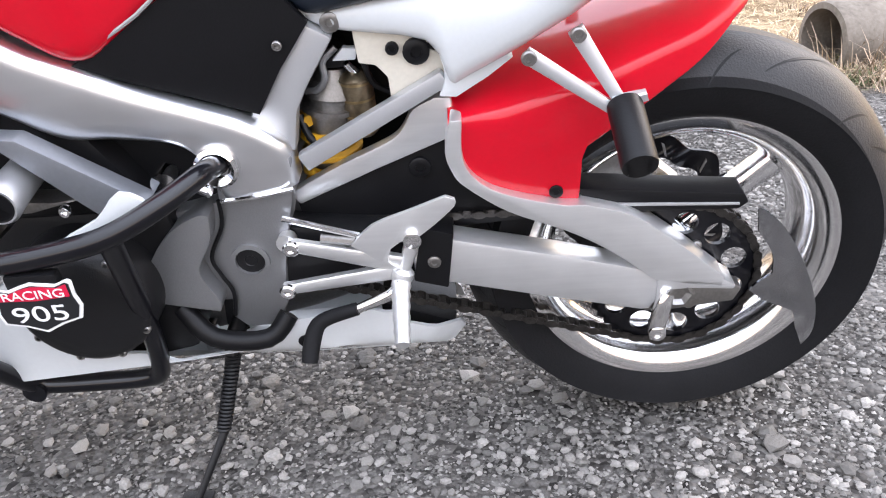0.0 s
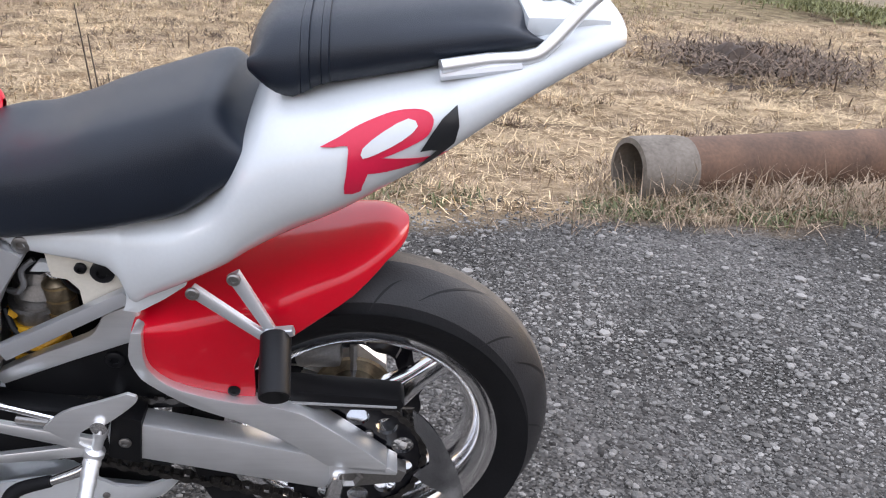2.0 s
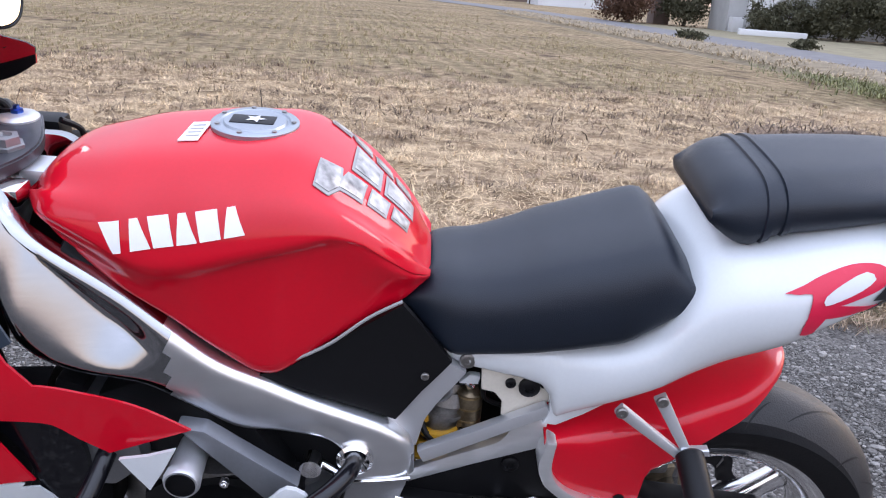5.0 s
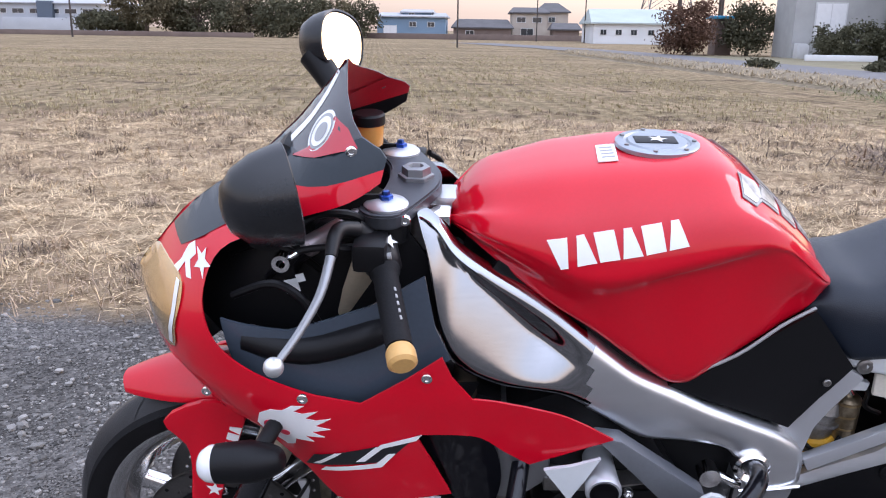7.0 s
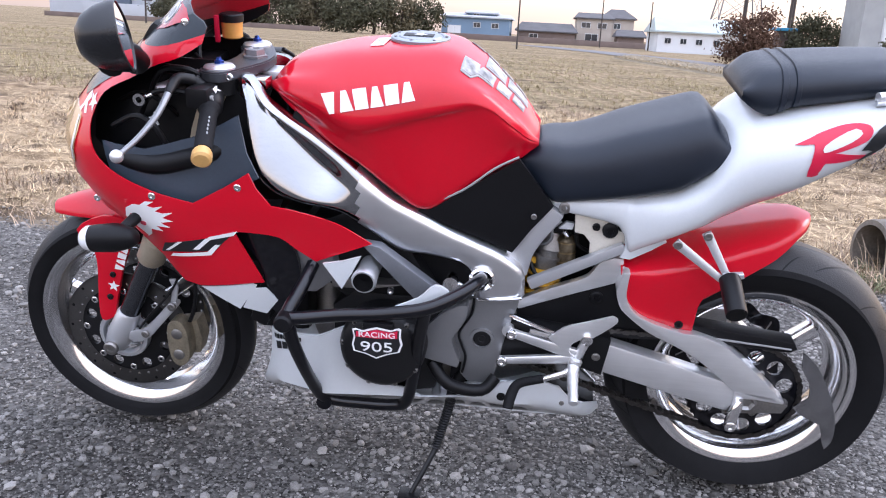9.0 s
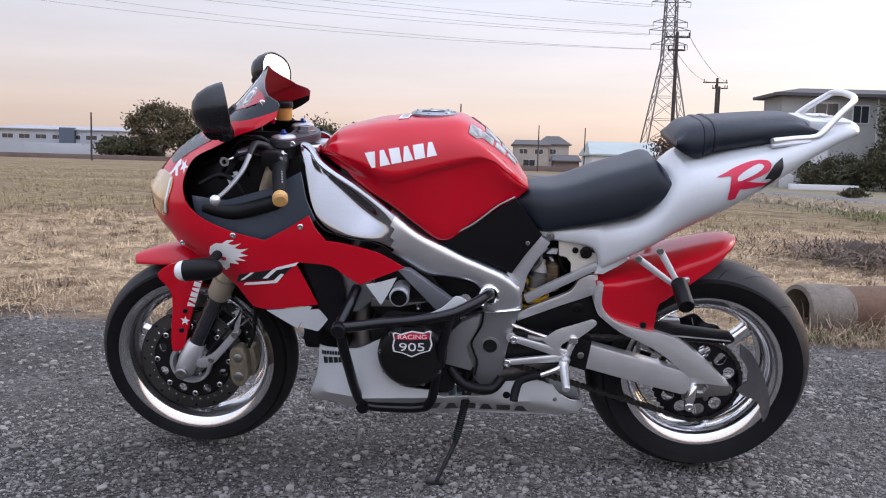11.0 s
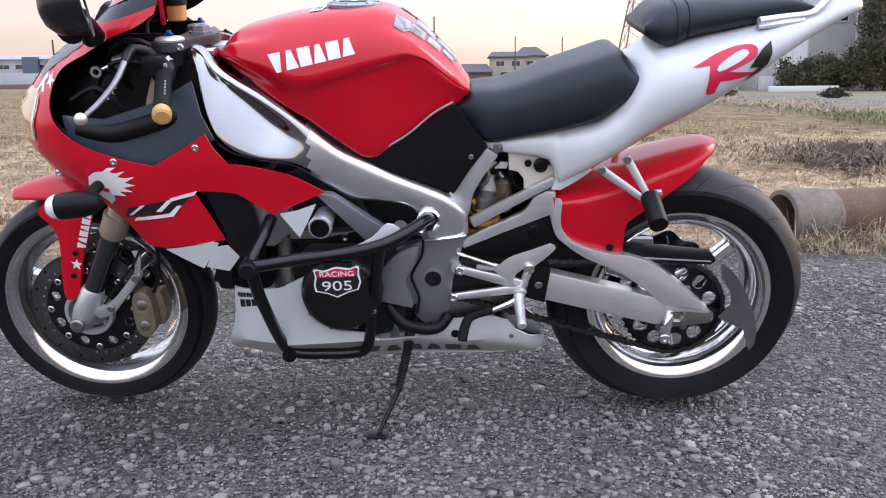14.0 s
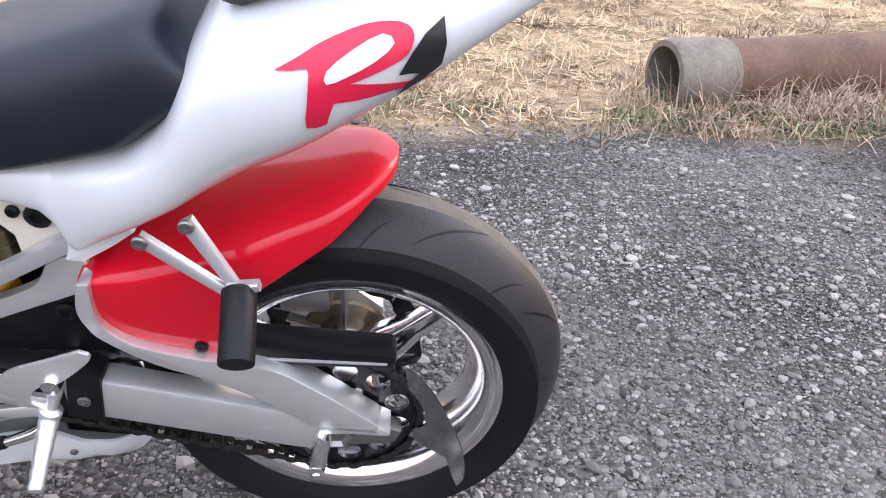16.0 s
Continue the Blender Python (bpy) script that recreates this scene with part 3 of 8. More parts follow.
def make_seat(bm):
    rings = []
    for u in np.linspace(0.165, 0.58, 36):
        t, lo, h = (smooth_table(q, float(u)) for q in (S_TOP, S_LOW, S_HALF))
        ctl = [(0, t), (0.5 * h, t - 0.001), (0.78 * h, t - 0.010), (0.95 * h, t - 0.35 * (t - lo)), (h, lo + 0.2 * (t - lo)), (h - 0.006, lo), (h - 0.03, lo - 0.01)]
        half = spline(ctl, 4)
        rings.append([Vector((u, -p.x, p.y)) for p in reversed(half)] + [Vector((u, p.x, p.y)) for p in half[1:]])
    return loft(bm, rings, closed=True)


seat = part("rider_seat", make_seat(bmesh.new()), VINYL, bike, "black vinyl rider seat", 50)

# tail cowl
C_UP = ((0.228, 0.724), (0.30, 0.738), (0.40, 0.756), (0.476, 0.772), (0.53, 0.815), (0.555, 0.88), (0.60, 0.925), (0.707, 0.952), (0.80, 0.972), (0.888, 0.994), (0.95, 1.016), (0.995, 1.024), (1.015, 1.017))
C_LOW = ((0.228, 0.712), (0.245, 0.698), (0.262, 0.690), (0.345, 0.680), (0.372, 0.672), (0.386, 0.652), (0.394, 0.618), (0.40, 0.612), (0.42, 0.626), (0.509, 0.678), (0.651, 0.754), (0.789, 0.841), (0.895, 0.918), (0.975, 0.964), (1.015, 0.980))
C_HALF = ((0.228, 0.102), (0.30, 0.119), (0.40, 0.138), (0.44, 0.150), (0.48, 0.161), (0.55, 0.178), (0.68, 0.196), (0.80, 0.174), (0.90, 0.144), (0.97, 0.122), (1.0, 0.110), (1.015, 0.088))


def make_tail(bm):
    rings = []
    for u in [*np.linspace(0.228, 0.36, 9), *np.linspace(0.368, 0.41, 15), *np.linspace(0.42, 1.015, 44)]:
        t, lo, h = smooth_table(C_UP, float(u)), smooth_table(C_LOW, float(u)) if u > 0.42 else lerp(C_LOW, u), smooth_table(C_HALF, float(u))
        m_, hh = (t + lo) / 2, (t - lo) / 2
        ring = []
        for k in range(40):
            a = 2 * math.pi * k / 40
            c, s = math.cos(a), math.sin(a)
            g = max(0.0, min(1.0, (u - 0.40) / 0.22))
            e = 0.42 + ((0.62 if s > 0 else 0.8) - 0.42) * g
            ring.append(Vector((u, -math.copysign(abs(c) ** (0.5 + 0.25 * g), c) * h * (1 - 0.16 * max(0, s)), m_ + math.copysign(abs(s) ** e, s) * hh)))
        rings.append(ring)
    return loft(bm, rings)


tail = part("tail_cowl", make_tail(bmesh.new()), WHITE, bike, "pearl white tail cowl reaching under the seat", 60)


# pillion seat
P_TOP = ((0.566, 0.965), (0.575, 0.988), (0.60, 1.006), (0.695, 1.018), (0.80, 1.027), (0.86, 1.030), (0.895, 1.020), (0.912, 1.000))
P_LOW = ((0.566, 0.955), (0.58, 0.938), (0.62, 0.924), (0.645, 0.945), (0.716, 0.958), (0.82, 0.978), (0.912, 0.994))
P_HALF = ((0.566, 0.100), (0.585, 0.118), (0.62, 0.124), (0.75, 0.124), (0.88, 0.114), (0.912, 0.106))


def make_pillion(bm):
    rings = []
    for u in np.linspace(0.566, 0.912, 34):
        t, lo, h = (smooth_table(q, float(u)) for q in (P_TOP, P_LOW, P_HALF))
        ctl = [(0, t), (0.5 * h, t - 0.002), (0.8 * h, t - 0.012), (0.97 * h, t - 0.45 * (t - lo)), (h, lo + 0.15 * (t - lo)), (h - 0.01, lo - 0.006)]
        half = spline(ctl, 4)
        rings.append([Vector((u, -p.x, p.y)) for p in reversed(half)] + [Vector((u, p.x, p.y)) for p in half[1:]])
    return loft(bm, rings)


pillion = part("pillion_seat", make_pillion(bmesh.new()), VINYL, bike, "black vinyl pillion seat", 50)

# frame spars: stations of upper edge, lower edge and half-width, from the steering head to the pivot
STATIONS = [((-0.392, 0.936), (-0.376, 0.890), 0.118), ((-0.363, 0.926), (-0.368, 0.830), 0.140), ((-0.334, 0.896), (-0.354, 0.765), 0.157), ((-0.290, 0.868), (-0.330, 0.728), 0.166), ((-0.223, 0.829), (-0.272, 0.702), 0.171),
            ((-0.150, 0.773), (-0.188, 0.689), 0.171), ((-0.081, 0.718), (-0.128, 0.650), 0.167), ((-0.020, 0.686), (-0.064, 0.606), 0.161), ((0.036, 0.657), (0.0, 0.598), 0.156), ((0.095, 0.631), (0.066, 0.583), 0.151),
            ((0.150, 0.604), (0.095, 0.545), 0.146), ((0.190, 0.566), (0.098, 0.515), 0.141), ((0.197, 0.512), (0.100, 0.500), 0.138)]


def ease(x):
    x = max(0.0, min(1.0, x))
    return x * x * (3 - 2 * x)


def spar_dent(u, s):
    """The scooped face near the steering head: a short overhang below the top edge, then a long slope outwards."""
    reach = ease((u + 0.388) / 0.055) * ease((-0.150 - u) / 0.075)
    turn = lerp(((-0.36, 0.16), (-0.29, 0.26), (-0.20, 0.46)), u)
    cut = ease((s - 0.07) / (turn - 0.07)) * max(0.0, min(1.0, (0.95 - s) / (0.95 - turn)))
    return 0.028 * reach * cut


def make_spar(bm):
    tops = spline([(*a, v) for a, b, v in STATIONS], 6)
    lows = spline([(*b, v) for a, b, v in STATIONS], 6)
    rings = []
    for p, q in zip(tops, lows):
        ring = []
        for k in range(41):
            s = k / 40
            e = 2 * s - 1
            u, w = p.x + (q.x - p.x) * s, p.y + (q.y - p.y) * s
            bulge = 0.010 * (1 - e ** 8) + 0.004 * (1 - e * e) + (0.014 if u < -0.2 else max(0.002, 0.014 - 0.12 * (u + 0.2))) * e
            ring.append(Vector((u, -(p.z + bulge - 0.006 - spar_dent((p.x + q.x) / 2, s)), w)))
        ring.append(Vector((q.x, -(q.z - 0.040), q.y)))
        ring.append(Vector((p.x, -(p.z - 0.040), p.y)))
        rings.append(ring)
    return loft(bm, rings)


def spar_finished(bm):
    make_spar(bm)
    for f in bm.faces:
        f.material_index = 1 if f.calc_center_median().x > -0.145 else 0
    return bm


both("frame_spar", spar_finished, POLISHED, bike, "polished aluminium twin-spar frame beam", 50, (SATINED,))
PIVOT = [(0.196, 0.552), (0.186, 0.488), (0.172, 0.44), (0.162, 0.40), (0.152, 0.33), (0.135, 0.289), (0.088, 0.289), (0.07, 0.31), (0.078, 0.356), (0.066, 0.385), (0.062, 0.41), (0.085, 0.45), (0.092, 0.49), (0.095, 0.545)]
both("pivot_plate", lambda bm: plate(bm, PIVOT, -0.138, -0.085, 0.006), CAST, bike, "satin cast aluminium swingarm pivot plate")

# fairing shell: v grows from the nose line to the full half-width
NOSE = ((0.40, -0.62), (0.50, -0.66), (0.62, -0.735), (0.66, -0.790), (0.72, -0.832), (0.784, -0.838), (0.832, -0.806), (0.894, -0.752), (0.956, -0.655), (1.032, -0.572), (1.08, -0.530), (1.10, -0.512), (1.118, -0.499))
HALF = ((0.40, 0.215), (0.55, 0.235), (0.70, 0.250), (0.80, 0.240), (0.90, 0.225), (1.0, 0.205), (1.035, 0.192), (1.07, 0.165), (1.10, 0.115), (1.118, 0.05))
REACH = ((0.40, 0.28), (0.7, 0.33), (0.9, 0.28), (1.05, 0.20), (1.12, 0.18))


def skin(u, w):
    t = max(0.0, min(1.0, (u - lerp(NOSE, w)) / lerp(REACH, w)))
    v = lerp(HALF, w) * (1 - (1 - t) ** (3 + 1.3 * max(0.0, min(1.0, (w - 0.92) / 0.07))))
    return -v * (1 - 0.13 * max(0.0, min(1.0, (u + 0.52) / 0.22)) * (1 if w < 0.9 else 0.4))


def nose_pts(lo, hi, n):
    return [(lerp(NOSE, w), w) for w in np.linspace(lo, hi, n)]


UPPER = [*nose_pts(0.64, 0.985, 22), *spline([(-0.57, 0.987), (-0.50, 1.000), (-0.426, 1.024)], 3), *spline([(-0.430, 1.008), (-0.47, 0.983), (-0.53, 0.960), (-0.587, 0.930), (-0.653, 0.895), (-0.676, 0.845), (-0.664, 0.798),
         (-0.623, 0.761), (-0.553, 0.732), (-0.460, 0.706)], 4), (-0.400, 0.738), (-0.351, 0.769), (-0.337, 0.738), (-0.309, 0.703), *spline([(-0.277, 0.700), (-0.210, 0.686), (-0.165, 0.670), (-0.110, 0.638)], 3),
         *spline([(-0.225, 0.587), (-0.262, 0.610), (-0.295, 0.634), (-0.340, 0.643), (-0.387, 0.646)], 3), *spline([(-0.362, 0.59), (-0.336, 0.528)], 3), (-0.36, 0.526), (-0.469, 0.513), (-0.505, 0.518), (-0.545, 0.575), (-0.593, 0.610), (-0.656, 0.636), (-0.70, 0.645)]
both("fairing", lambda bm: panel(bm, UPPER, skin, 0.004, 0.02, back=1), RED, bike, "glossy red fairing panel", mats=(BLACK,))
BAND = [*nose_pts(0.985, 1.012, 5), *spline([(-0.55, 1.018), (-0.50, 1.038), (-0.456, 1.056)], 3), (-0.431, 1.045), (-0.423, 1.036), (-0.426, 1.024), *spline([(-0.426, 1.024), (-0.50, 1.000), (-0.57, 0.987)], 3)[1:]]
both("fairing_band", lambda bm: panel(bm, BAND, skin, 0.004, 0.02, back=1), DARKBLUE, bike, "dark grey band of the fairing", mats=(SCREEN_IN,))
SCREEN = [*nose_pts(1.012, 1.118, 10), (-0.494, 1.118), (-0.492, 1.107), (-0.485, 1.090), (-0.470, 1.070), (-0.456, 1.056), *spline([(-0.456, 1.056), (-0.50, 1.038), (-0.55, 1.018)], 3)[1:]]
both("windscreen", lambda bm: panel(bm, SCREEN, skin, 0.003, 0.012, back=1), SMOKE, bike, "smoked windscreen with red-tinted inside", mats=(SCREEN_IN,))


# decals lie on the same surfaces as the panels
def flat_at(v):
    return lambda u, w: v


def tank_surf(u, w):
    half = tank_section(u)
    best = None
    for a, b in zip(half, half[1:]):
        if min(a.y, b.y) - 1e-6 <= w <= max(a.y, b.y) + 1e-6:
            v = a.x + (b.x - a.x) * ((w - a.y) / (b.y - a.y) if abs(b.y - a.y) > 1e-6 else 0)
            best = v if best is None else max(best, v)
    return -(best if best is not None else half[-1].x)


def tank_height(u, v):
    half = tank_section(u)
    for a, b in zip(half, half[1:]):
        if a.x <= abs(v) <= b.x:
            return a.y + (b.y - a.y) * (abs(v) - a.x) / max(1e-6, b.x - a.x)
    return half[4].y


def tail_surf(u, w):
    t, lo, h = (smooth_table(q, u) for q in (C_UP, C_LOW, C_HALF))
    s = max(-1.0, min(1.0, (w - (t + lo) / 2) / ((t - lo) / 2)))
    e = 0.62 if s > 0 else 0.8
    sn = math.copysign(abs(s) ** (1 / e), s)
    c = math.sqrt(max(0.0, 1 - sn * sn))
    return -(c ** 0.75) * h * (1 - 0.16 * max(0, sn))


def decal(name, outline, surf, material, parent, lift=0.0015, step=0.02, label="", side=-1):
    bm = panel(bmesh.new(), outline, surf, 0.001, step, lift)
    if side > 0:
        for v in bm.verts:
            v.co.y = -v.co.y
    return part(name, bm, material, parent, label)


def star(cu, cw, r, turn=0.0, n=5, k=0.42):
    return [(cu + (r if j % 2 == 0 else r * k) * math.sin(radians(turn) + math.pi * j / n), cw + (r if j % 2 == 0 else r * k) * math.cos(radians(turn) + math.pi * j / n)) for j in range(2 * n)]


def circle(cu, cw, r, n=24, k=1.0):
    return [(cu + r * math.cos(2 * math.pi * j / n), cw + k * r * math.sin(2 * math.pi * j / n)) for j in range(n)]


def slanted_disc(cu, cw, r, n=28):
    """A round sticker on the raked screen: shortened along the rake so that it lies round on the surface."""
    return [(cu + r * (0.655 * math.cos(t) + 0.33 * math.sin(t)), cw + r * (0.755 * math.cos(t) - 0.29 * math.sin(t))) for t in [2 * math.pi * j / n for j in range(n)]]


def word_blocks(parent, p00, p10, p11, p01, n, surf, material, gap=0.2, lift=0.0015, name="lettering_block", side=-1, taper=()):
    """A wordmark as plain blocks: n slanted blocks between the four corners of its line; taper narrows a block's top (+) or foot (-)."""
    for k in range(n):
        a, b = (k + gap / 2) / n, (k + 1 - gap / 2) / n
        q = taper[k] if taper else 0.0
        hi_in, lo_in = max(q, 0) * (b - a) / 2, max(-q, 0) * (b - a) / 2
        def at(s, top):
            lo = [p01[i] + (p11[i] - p01[i]) * s for i in (0, 1)]
            hi = [p00[i] + (p10[i] - p00[i]) * s for i in (0, 1)]
            return tuple(lo[i] + (hi[i] - lo[i]) * top for i in (0, 1))
        decal(name, [at(a + lo_in, 0), at(b - lo_in, 0), at(b - hi_in, 1), at(a + hi_in, 1)], surf, material, parent, lift, side=side)


# --- front end ---
AX, TOP = Vector((-0.733, 0, 0.292)), Vector((-0.421, 0, 0.948))
def along(f, v):
    p = AX.lerp(TOP, f)
    return Vector((p.x, v, p.z))


for s in (-1, 1):
    leg = part("fork_tube", tube(bmesh.new(), [along(0.33, s * 0.105), along(0.985, s * 0.105)], 0.027, 20, 1), FORKGOLD, bike, "champagne gold upper fork tube")
    part("fork_seal", tube(bmesh.new(), [along(0.315, s * 0.105), along(0.33, s * 0.105), along(0.37, s * 0.105), along(0.395, s * 0.105), along(0.40, s * 0.105)], [0.024, 0.031, 0.031, 0.033, 0.029], 20, 1), FORKGOLD, leg)
    part("fork_slider", tube(bmesh.new(), [along(0.06, s * 0.105), along(0.34, s * 0.105)], 0.0225, 20, 1), DARK_STEEL, leg, "dark steel fork slider")
    foot = part("axle_clamp", tube(bmesh.new(), [along(-0.035, s * 0.108), along(-0.02, s * 0.108), along(0.03, s * 0.108), along(0.06, s * 0.107), along(0.105, s * 0.105), along(0.115, s * 0.105)], [0.016, 0.026, 0.030, 0.028, 0.027, 0.024], 22, 1), SILVER, leg, "silver cast axle clamp with caliper arm")
    part("caliper_arm", plate(bmesh.new(), spline([(-0.706, 0.318), (-0.668, 0.330), (-0.640, 0.352), (-0.600, 0.398), (-0.578, 0.412), (-0.572, 0.402), (-0.590, 0.380), (-0.632, 0.330), (-0.656, 0.306), (-0.690, 0.296)], 2, True), s * 0.124, s * 0.104, 0.005), SILVER, foot)
    bolt(foot, -0.737, s * 0.136, 0.284, 0.017, 0.010, STEEL, "axle_end")
    bolt(foot, -0.655, s * 0.126, 0.324, 0.009, 0.006, STEEL)
    bolt(foot, -0.584, s * 0.126, 0.402, 0.010, 0.007, STEEL)
    part("hose_guide", plate(bmesh.new(), [(-0.590, 0.405), (-0.575, 0.408), (-0.566, 0.452), (-0.572, 0.470), (-0.586, 0.468), (-0.580, 0.450)], s * 0.122, s * 0.116, 0.002), SILVER, foot)
    part("brake_hose", tube(bmesh.new(), [(-0.552, s * 0.112, 0.360), (-0.535, s * 0.118, 0.400), (-0.528, s * 0.115, 0.460), (-0.535, s * 0.105, 0.540), (-0.540, s * 0.08, 0.640)], 0.0048, 8, 5), BLACK, foot)
    part("sensor_wire", tube(bmesh.new(), [(-0.668, s * 0.126, 0.336), (-0.640, s * 0.128, 0.372), (-0.590, s * 0.126, 0.430), (-0.566, s * 0.120, 0.470)], 0.003, 6, 5), BLACK, foot)
    disc = part("brake_disc", perforated(bmesh.new(), FRONT, 0.108, 0.150, 0.0034, 0.122, 32, s * 0.066, s * 0.072, per=3), DISC, front_wheel, "dark drilled steel brake disc")
    part("disc_carrier", perforated(bmesh.new(), FRONT, 0.058, 0.1115, 0.0125, 0.093, 8, s * 0.064, s * 0.0735, per=6), BLACK_CASE, disc, "black disc carrier")
    for k in range(8):
        a = 2 * math.pi * k / 8
        bolt(disc, FRONT[0] + 0.103 * math.cos(a), s * 0.071, FRONT[2] + 0.103 * math.sin(a), 0.0085, 0.004, CHROME, "disc_bobbin")
    for k in range(16):
        a = 2 * math.pi * k / 16
        bolt(disc, FRONT[0] + 0.140 * math.cos(a), s * 0.0718, FRONT[2] + 0.140 * math.sin(a), 0.0036, 0.0006, BLACK, "disc_drilling")
    cal = bmesh.new()
    plate(cal, spline([(-0.604, 0.300), (-0.600, 0.352), (-0.578, 0.366), (-0.560, 0.352), (-0.553, 0.310), (-0.556, 0.268), (-0.575, 0.246), (-0.596, 0.256)], 3, True), s * 0.128, s * 0.090, 0.008)
    plate(cal, [(-0.590, 0.340), (-0.545, 0.352), (-0.535, 0.300), (-0.545, 0.262), (-0.588, 0.262)], s * 0.092, s * 0.046, 0.006)
    caliper = part("brake_caliper", cal, CALIPER, leg, "worn dark four-piston brake caliper")
    for z in (0.278, 0.332):
        part("piston_cap", lathe(bmesh.new(), [(s * 0.124, 0.013), (s * 0.130, 0.013), (s * 0.132, 0.010), (s * 0.132, 0.0)], (-0.579, 0, z), seg=18), STEEL, caliper)
part("front_hub", lathe(bmesh.new(), [(-0.075, 0.040), (-0.05, 0.045), (-0.02, 0.034), (0.02, 0.034), (0.05, 0.045), (0.075, 0.040)], FRONT, seg=32), POLISHED, front_wheel)
part("front_axle", lathe(bmesh.new(), [(-0.128, 0.011), (0.128, 0.011)], FRONT, seg=18), STEEL, front_wheel)
part("speed_sensor_ring", lathe(bmesh.new(), [(-0.098, 0.058), (-0.094, 0.060), (-0.082, 0.060), (-0.080, 0.046), (-0.098, 0.050)], FRONT, seg=36, closed=True), SILVER, front_wheel)


def make_front_fender(bm):
    rings = []
    for k in range(27):
        a = radians(36 + 84 * k / 26)
        tip = max(0.0, (k - 18) / 8) ** 2
        h = 0.078 * (1 - 0.55 * tip)
        ring = []
        for j in range(15):
            q = j / 14 * 2 - 1
            r = 0.330 - 0.040 * abs(q) ** 2.4 * (1 - 0.5 * tip) + 0.006 * tip
            ring.append(Vector((FRONT[0] + r * math.cos(a), q * h, FRONT[2] + r * math.sin(a))))
        rings.append(ring)
    loft(bm, rings, closed=False, caps=False)
    ex = bmesh.ops.extrude_face_region(bm, geom=bm.faces[:])
    for g in ex["geom"]:
        if isinstance(g, bmesh.types.BMVert):
            d = (g.co - Vector((FRONT[0], 0, FRONT[2]))) * 0.012
            g.co -= d
    return bm


fender = part("front_fender", make_front_fender(bmesh.new()), RED, bike, "glossy red front fender", 60)
BLADE = spline([(-0.800, 0.560), (-0.735, 0.598), (-0.668, 0.585), (-0.683, 0.520), (-0.706, 0.462), (-0.728, 0.385), (-0.742, 0.344), (-0.773, 0.335), (-0.772, 0.40), (-0.764, 0.470), (-0.768, 0.515)], 3, True)
for s in (-1, 1):
    bl = part("fender_blade", plate(bmesh.new(), BLADE, s * 0.100, s * 0.088, 0.003), RED, fender)
    if s < 0:
        decal("star_decal", star(-0.730, 0.427, 0.014, 10), flat_at(-0.1005), MARK_W, bl)
        word_blocks(bl, (-0.722, 0.470), (-0.690, 0.560), (-0.672, 0.554), (-0.703, 0.465), 6, flat_at(-0.1005), MARK_W, 0.14, taper=(-0.6, 0.6, 0.0, 0.6, 0.0, 0.6))
        bolt(bl, -0.728, -0.100, 0.456, 0.007, 0.005, BLACK)
        bolt(bl, -0.742, -0.100, 0.398, 0.007, 0.005, BLACK)

# --- fairing details ---
HEAD = spline([(-0.834, 0.800), (-0.805, 0.832), (-0.764, 0.842), (-0.722, 0.842), (-0.714, 0.825), (-0.722, 0.790), (-0.731, 0.748), (-0.770, 0.742), (-0.815, 0.762), (-0.836, 0.780)], 3, True)
both("headlight_lens", lambda bm: panel(bm, HEAD, skin, 0.006, 0.012, 0.003), LENS, bike, "amber smoked headlight lens")
both("lens_edge", lambda bm: panel(bm, [(-0.729, 0.838), (-0.721, 0.838), (-0.724, 0.800), (-0.733, 0.752), (-0.742, 0.752), (-0.731, 0.800)], skin, 0.001, 0.012, 0.0045), CLEAR, bike, "pale edge of the headlight lens")
NOSEBAND = [(-0.772, 0.868), (-0.755, 0.885), (-0.735, 0.905), (-0.700, 0.930), (-0.660, 0.950), (-0.630, 0.974), (-0.598, 0.975), (-0.585, 0.955), (-0.640, 0.925), (-0.690, 0.895), (-0.735, 0.866)]
both("nose_band", lambda bm: panel(bm, NOSEBAND, skin, 0.001, 0.015, 0.0015), DARKBLUE, bike, "dark grey band across the fairing nose")
REDPATCH = [(-0.560, 1.012), (-0.536, 1.027), (-0.514, 1.048), (-0.498, 1.068), (-0.476, 1.062), (-0.460, 1.045), (-0.490, 1.036), (-0.520, 1.024)]
both("screen_patch", lambda bm: panel(bm, REDPATCH, skin, 0.001, 0.015, 0.0015), RED_SHADE, bike, "dark red patch on the windscreen")
# curved sky reflection on the screen, laid on as a white strip
EDGE = [*spline([(-0.505, 1.103), (-0.518, 1.078), (-0.541, 1.046), (-0.570, 1.016)], 3), *spline([(-0.574, 1.019), (-0.545, 1.049), (-0.522, 1.081), (-0.509, 1.105)], 3)]
decal("screen_stripe", EDGE, skin, MARK_W, bike, label="white stripe painted as a reflection on the screen")
emblem = decal("round_emblem", slanted_disc(-0.516, 1.049, 0.027), skin, MARK_W, bike, label="round white emblem sticker with grey centre")
decal("emblem_ring", slanted_disc(-0.516, 1.049, 0.0235), skin, SEAM, emblem, 0.003)
decal("emblem_core", slanted_disc(-0.516, 1.049, 0.0195), skin, MARK_W, emblem, 0.0045)
decal("emblem_heart", slanted_disc(-0.516, 1.049, 0.0125), skin, SEAM, emblem, 0.006)
decal("star_decal", star(-0.684, 0.872, 0.017, 15), skin, MARK_W, bike)
decal("nose_mark", [(-0.742, 0.842), (-0.728, 0.856), (-0.718, 0.874), (-0.705, 0.884), (-0.698, 0.874), (-0.708, 0.864), (-0.700, 0.848), (-0.710, 0.846), (-0.718, 0.858), (-0.730, 0.842)], skin, MARK_W, bike)
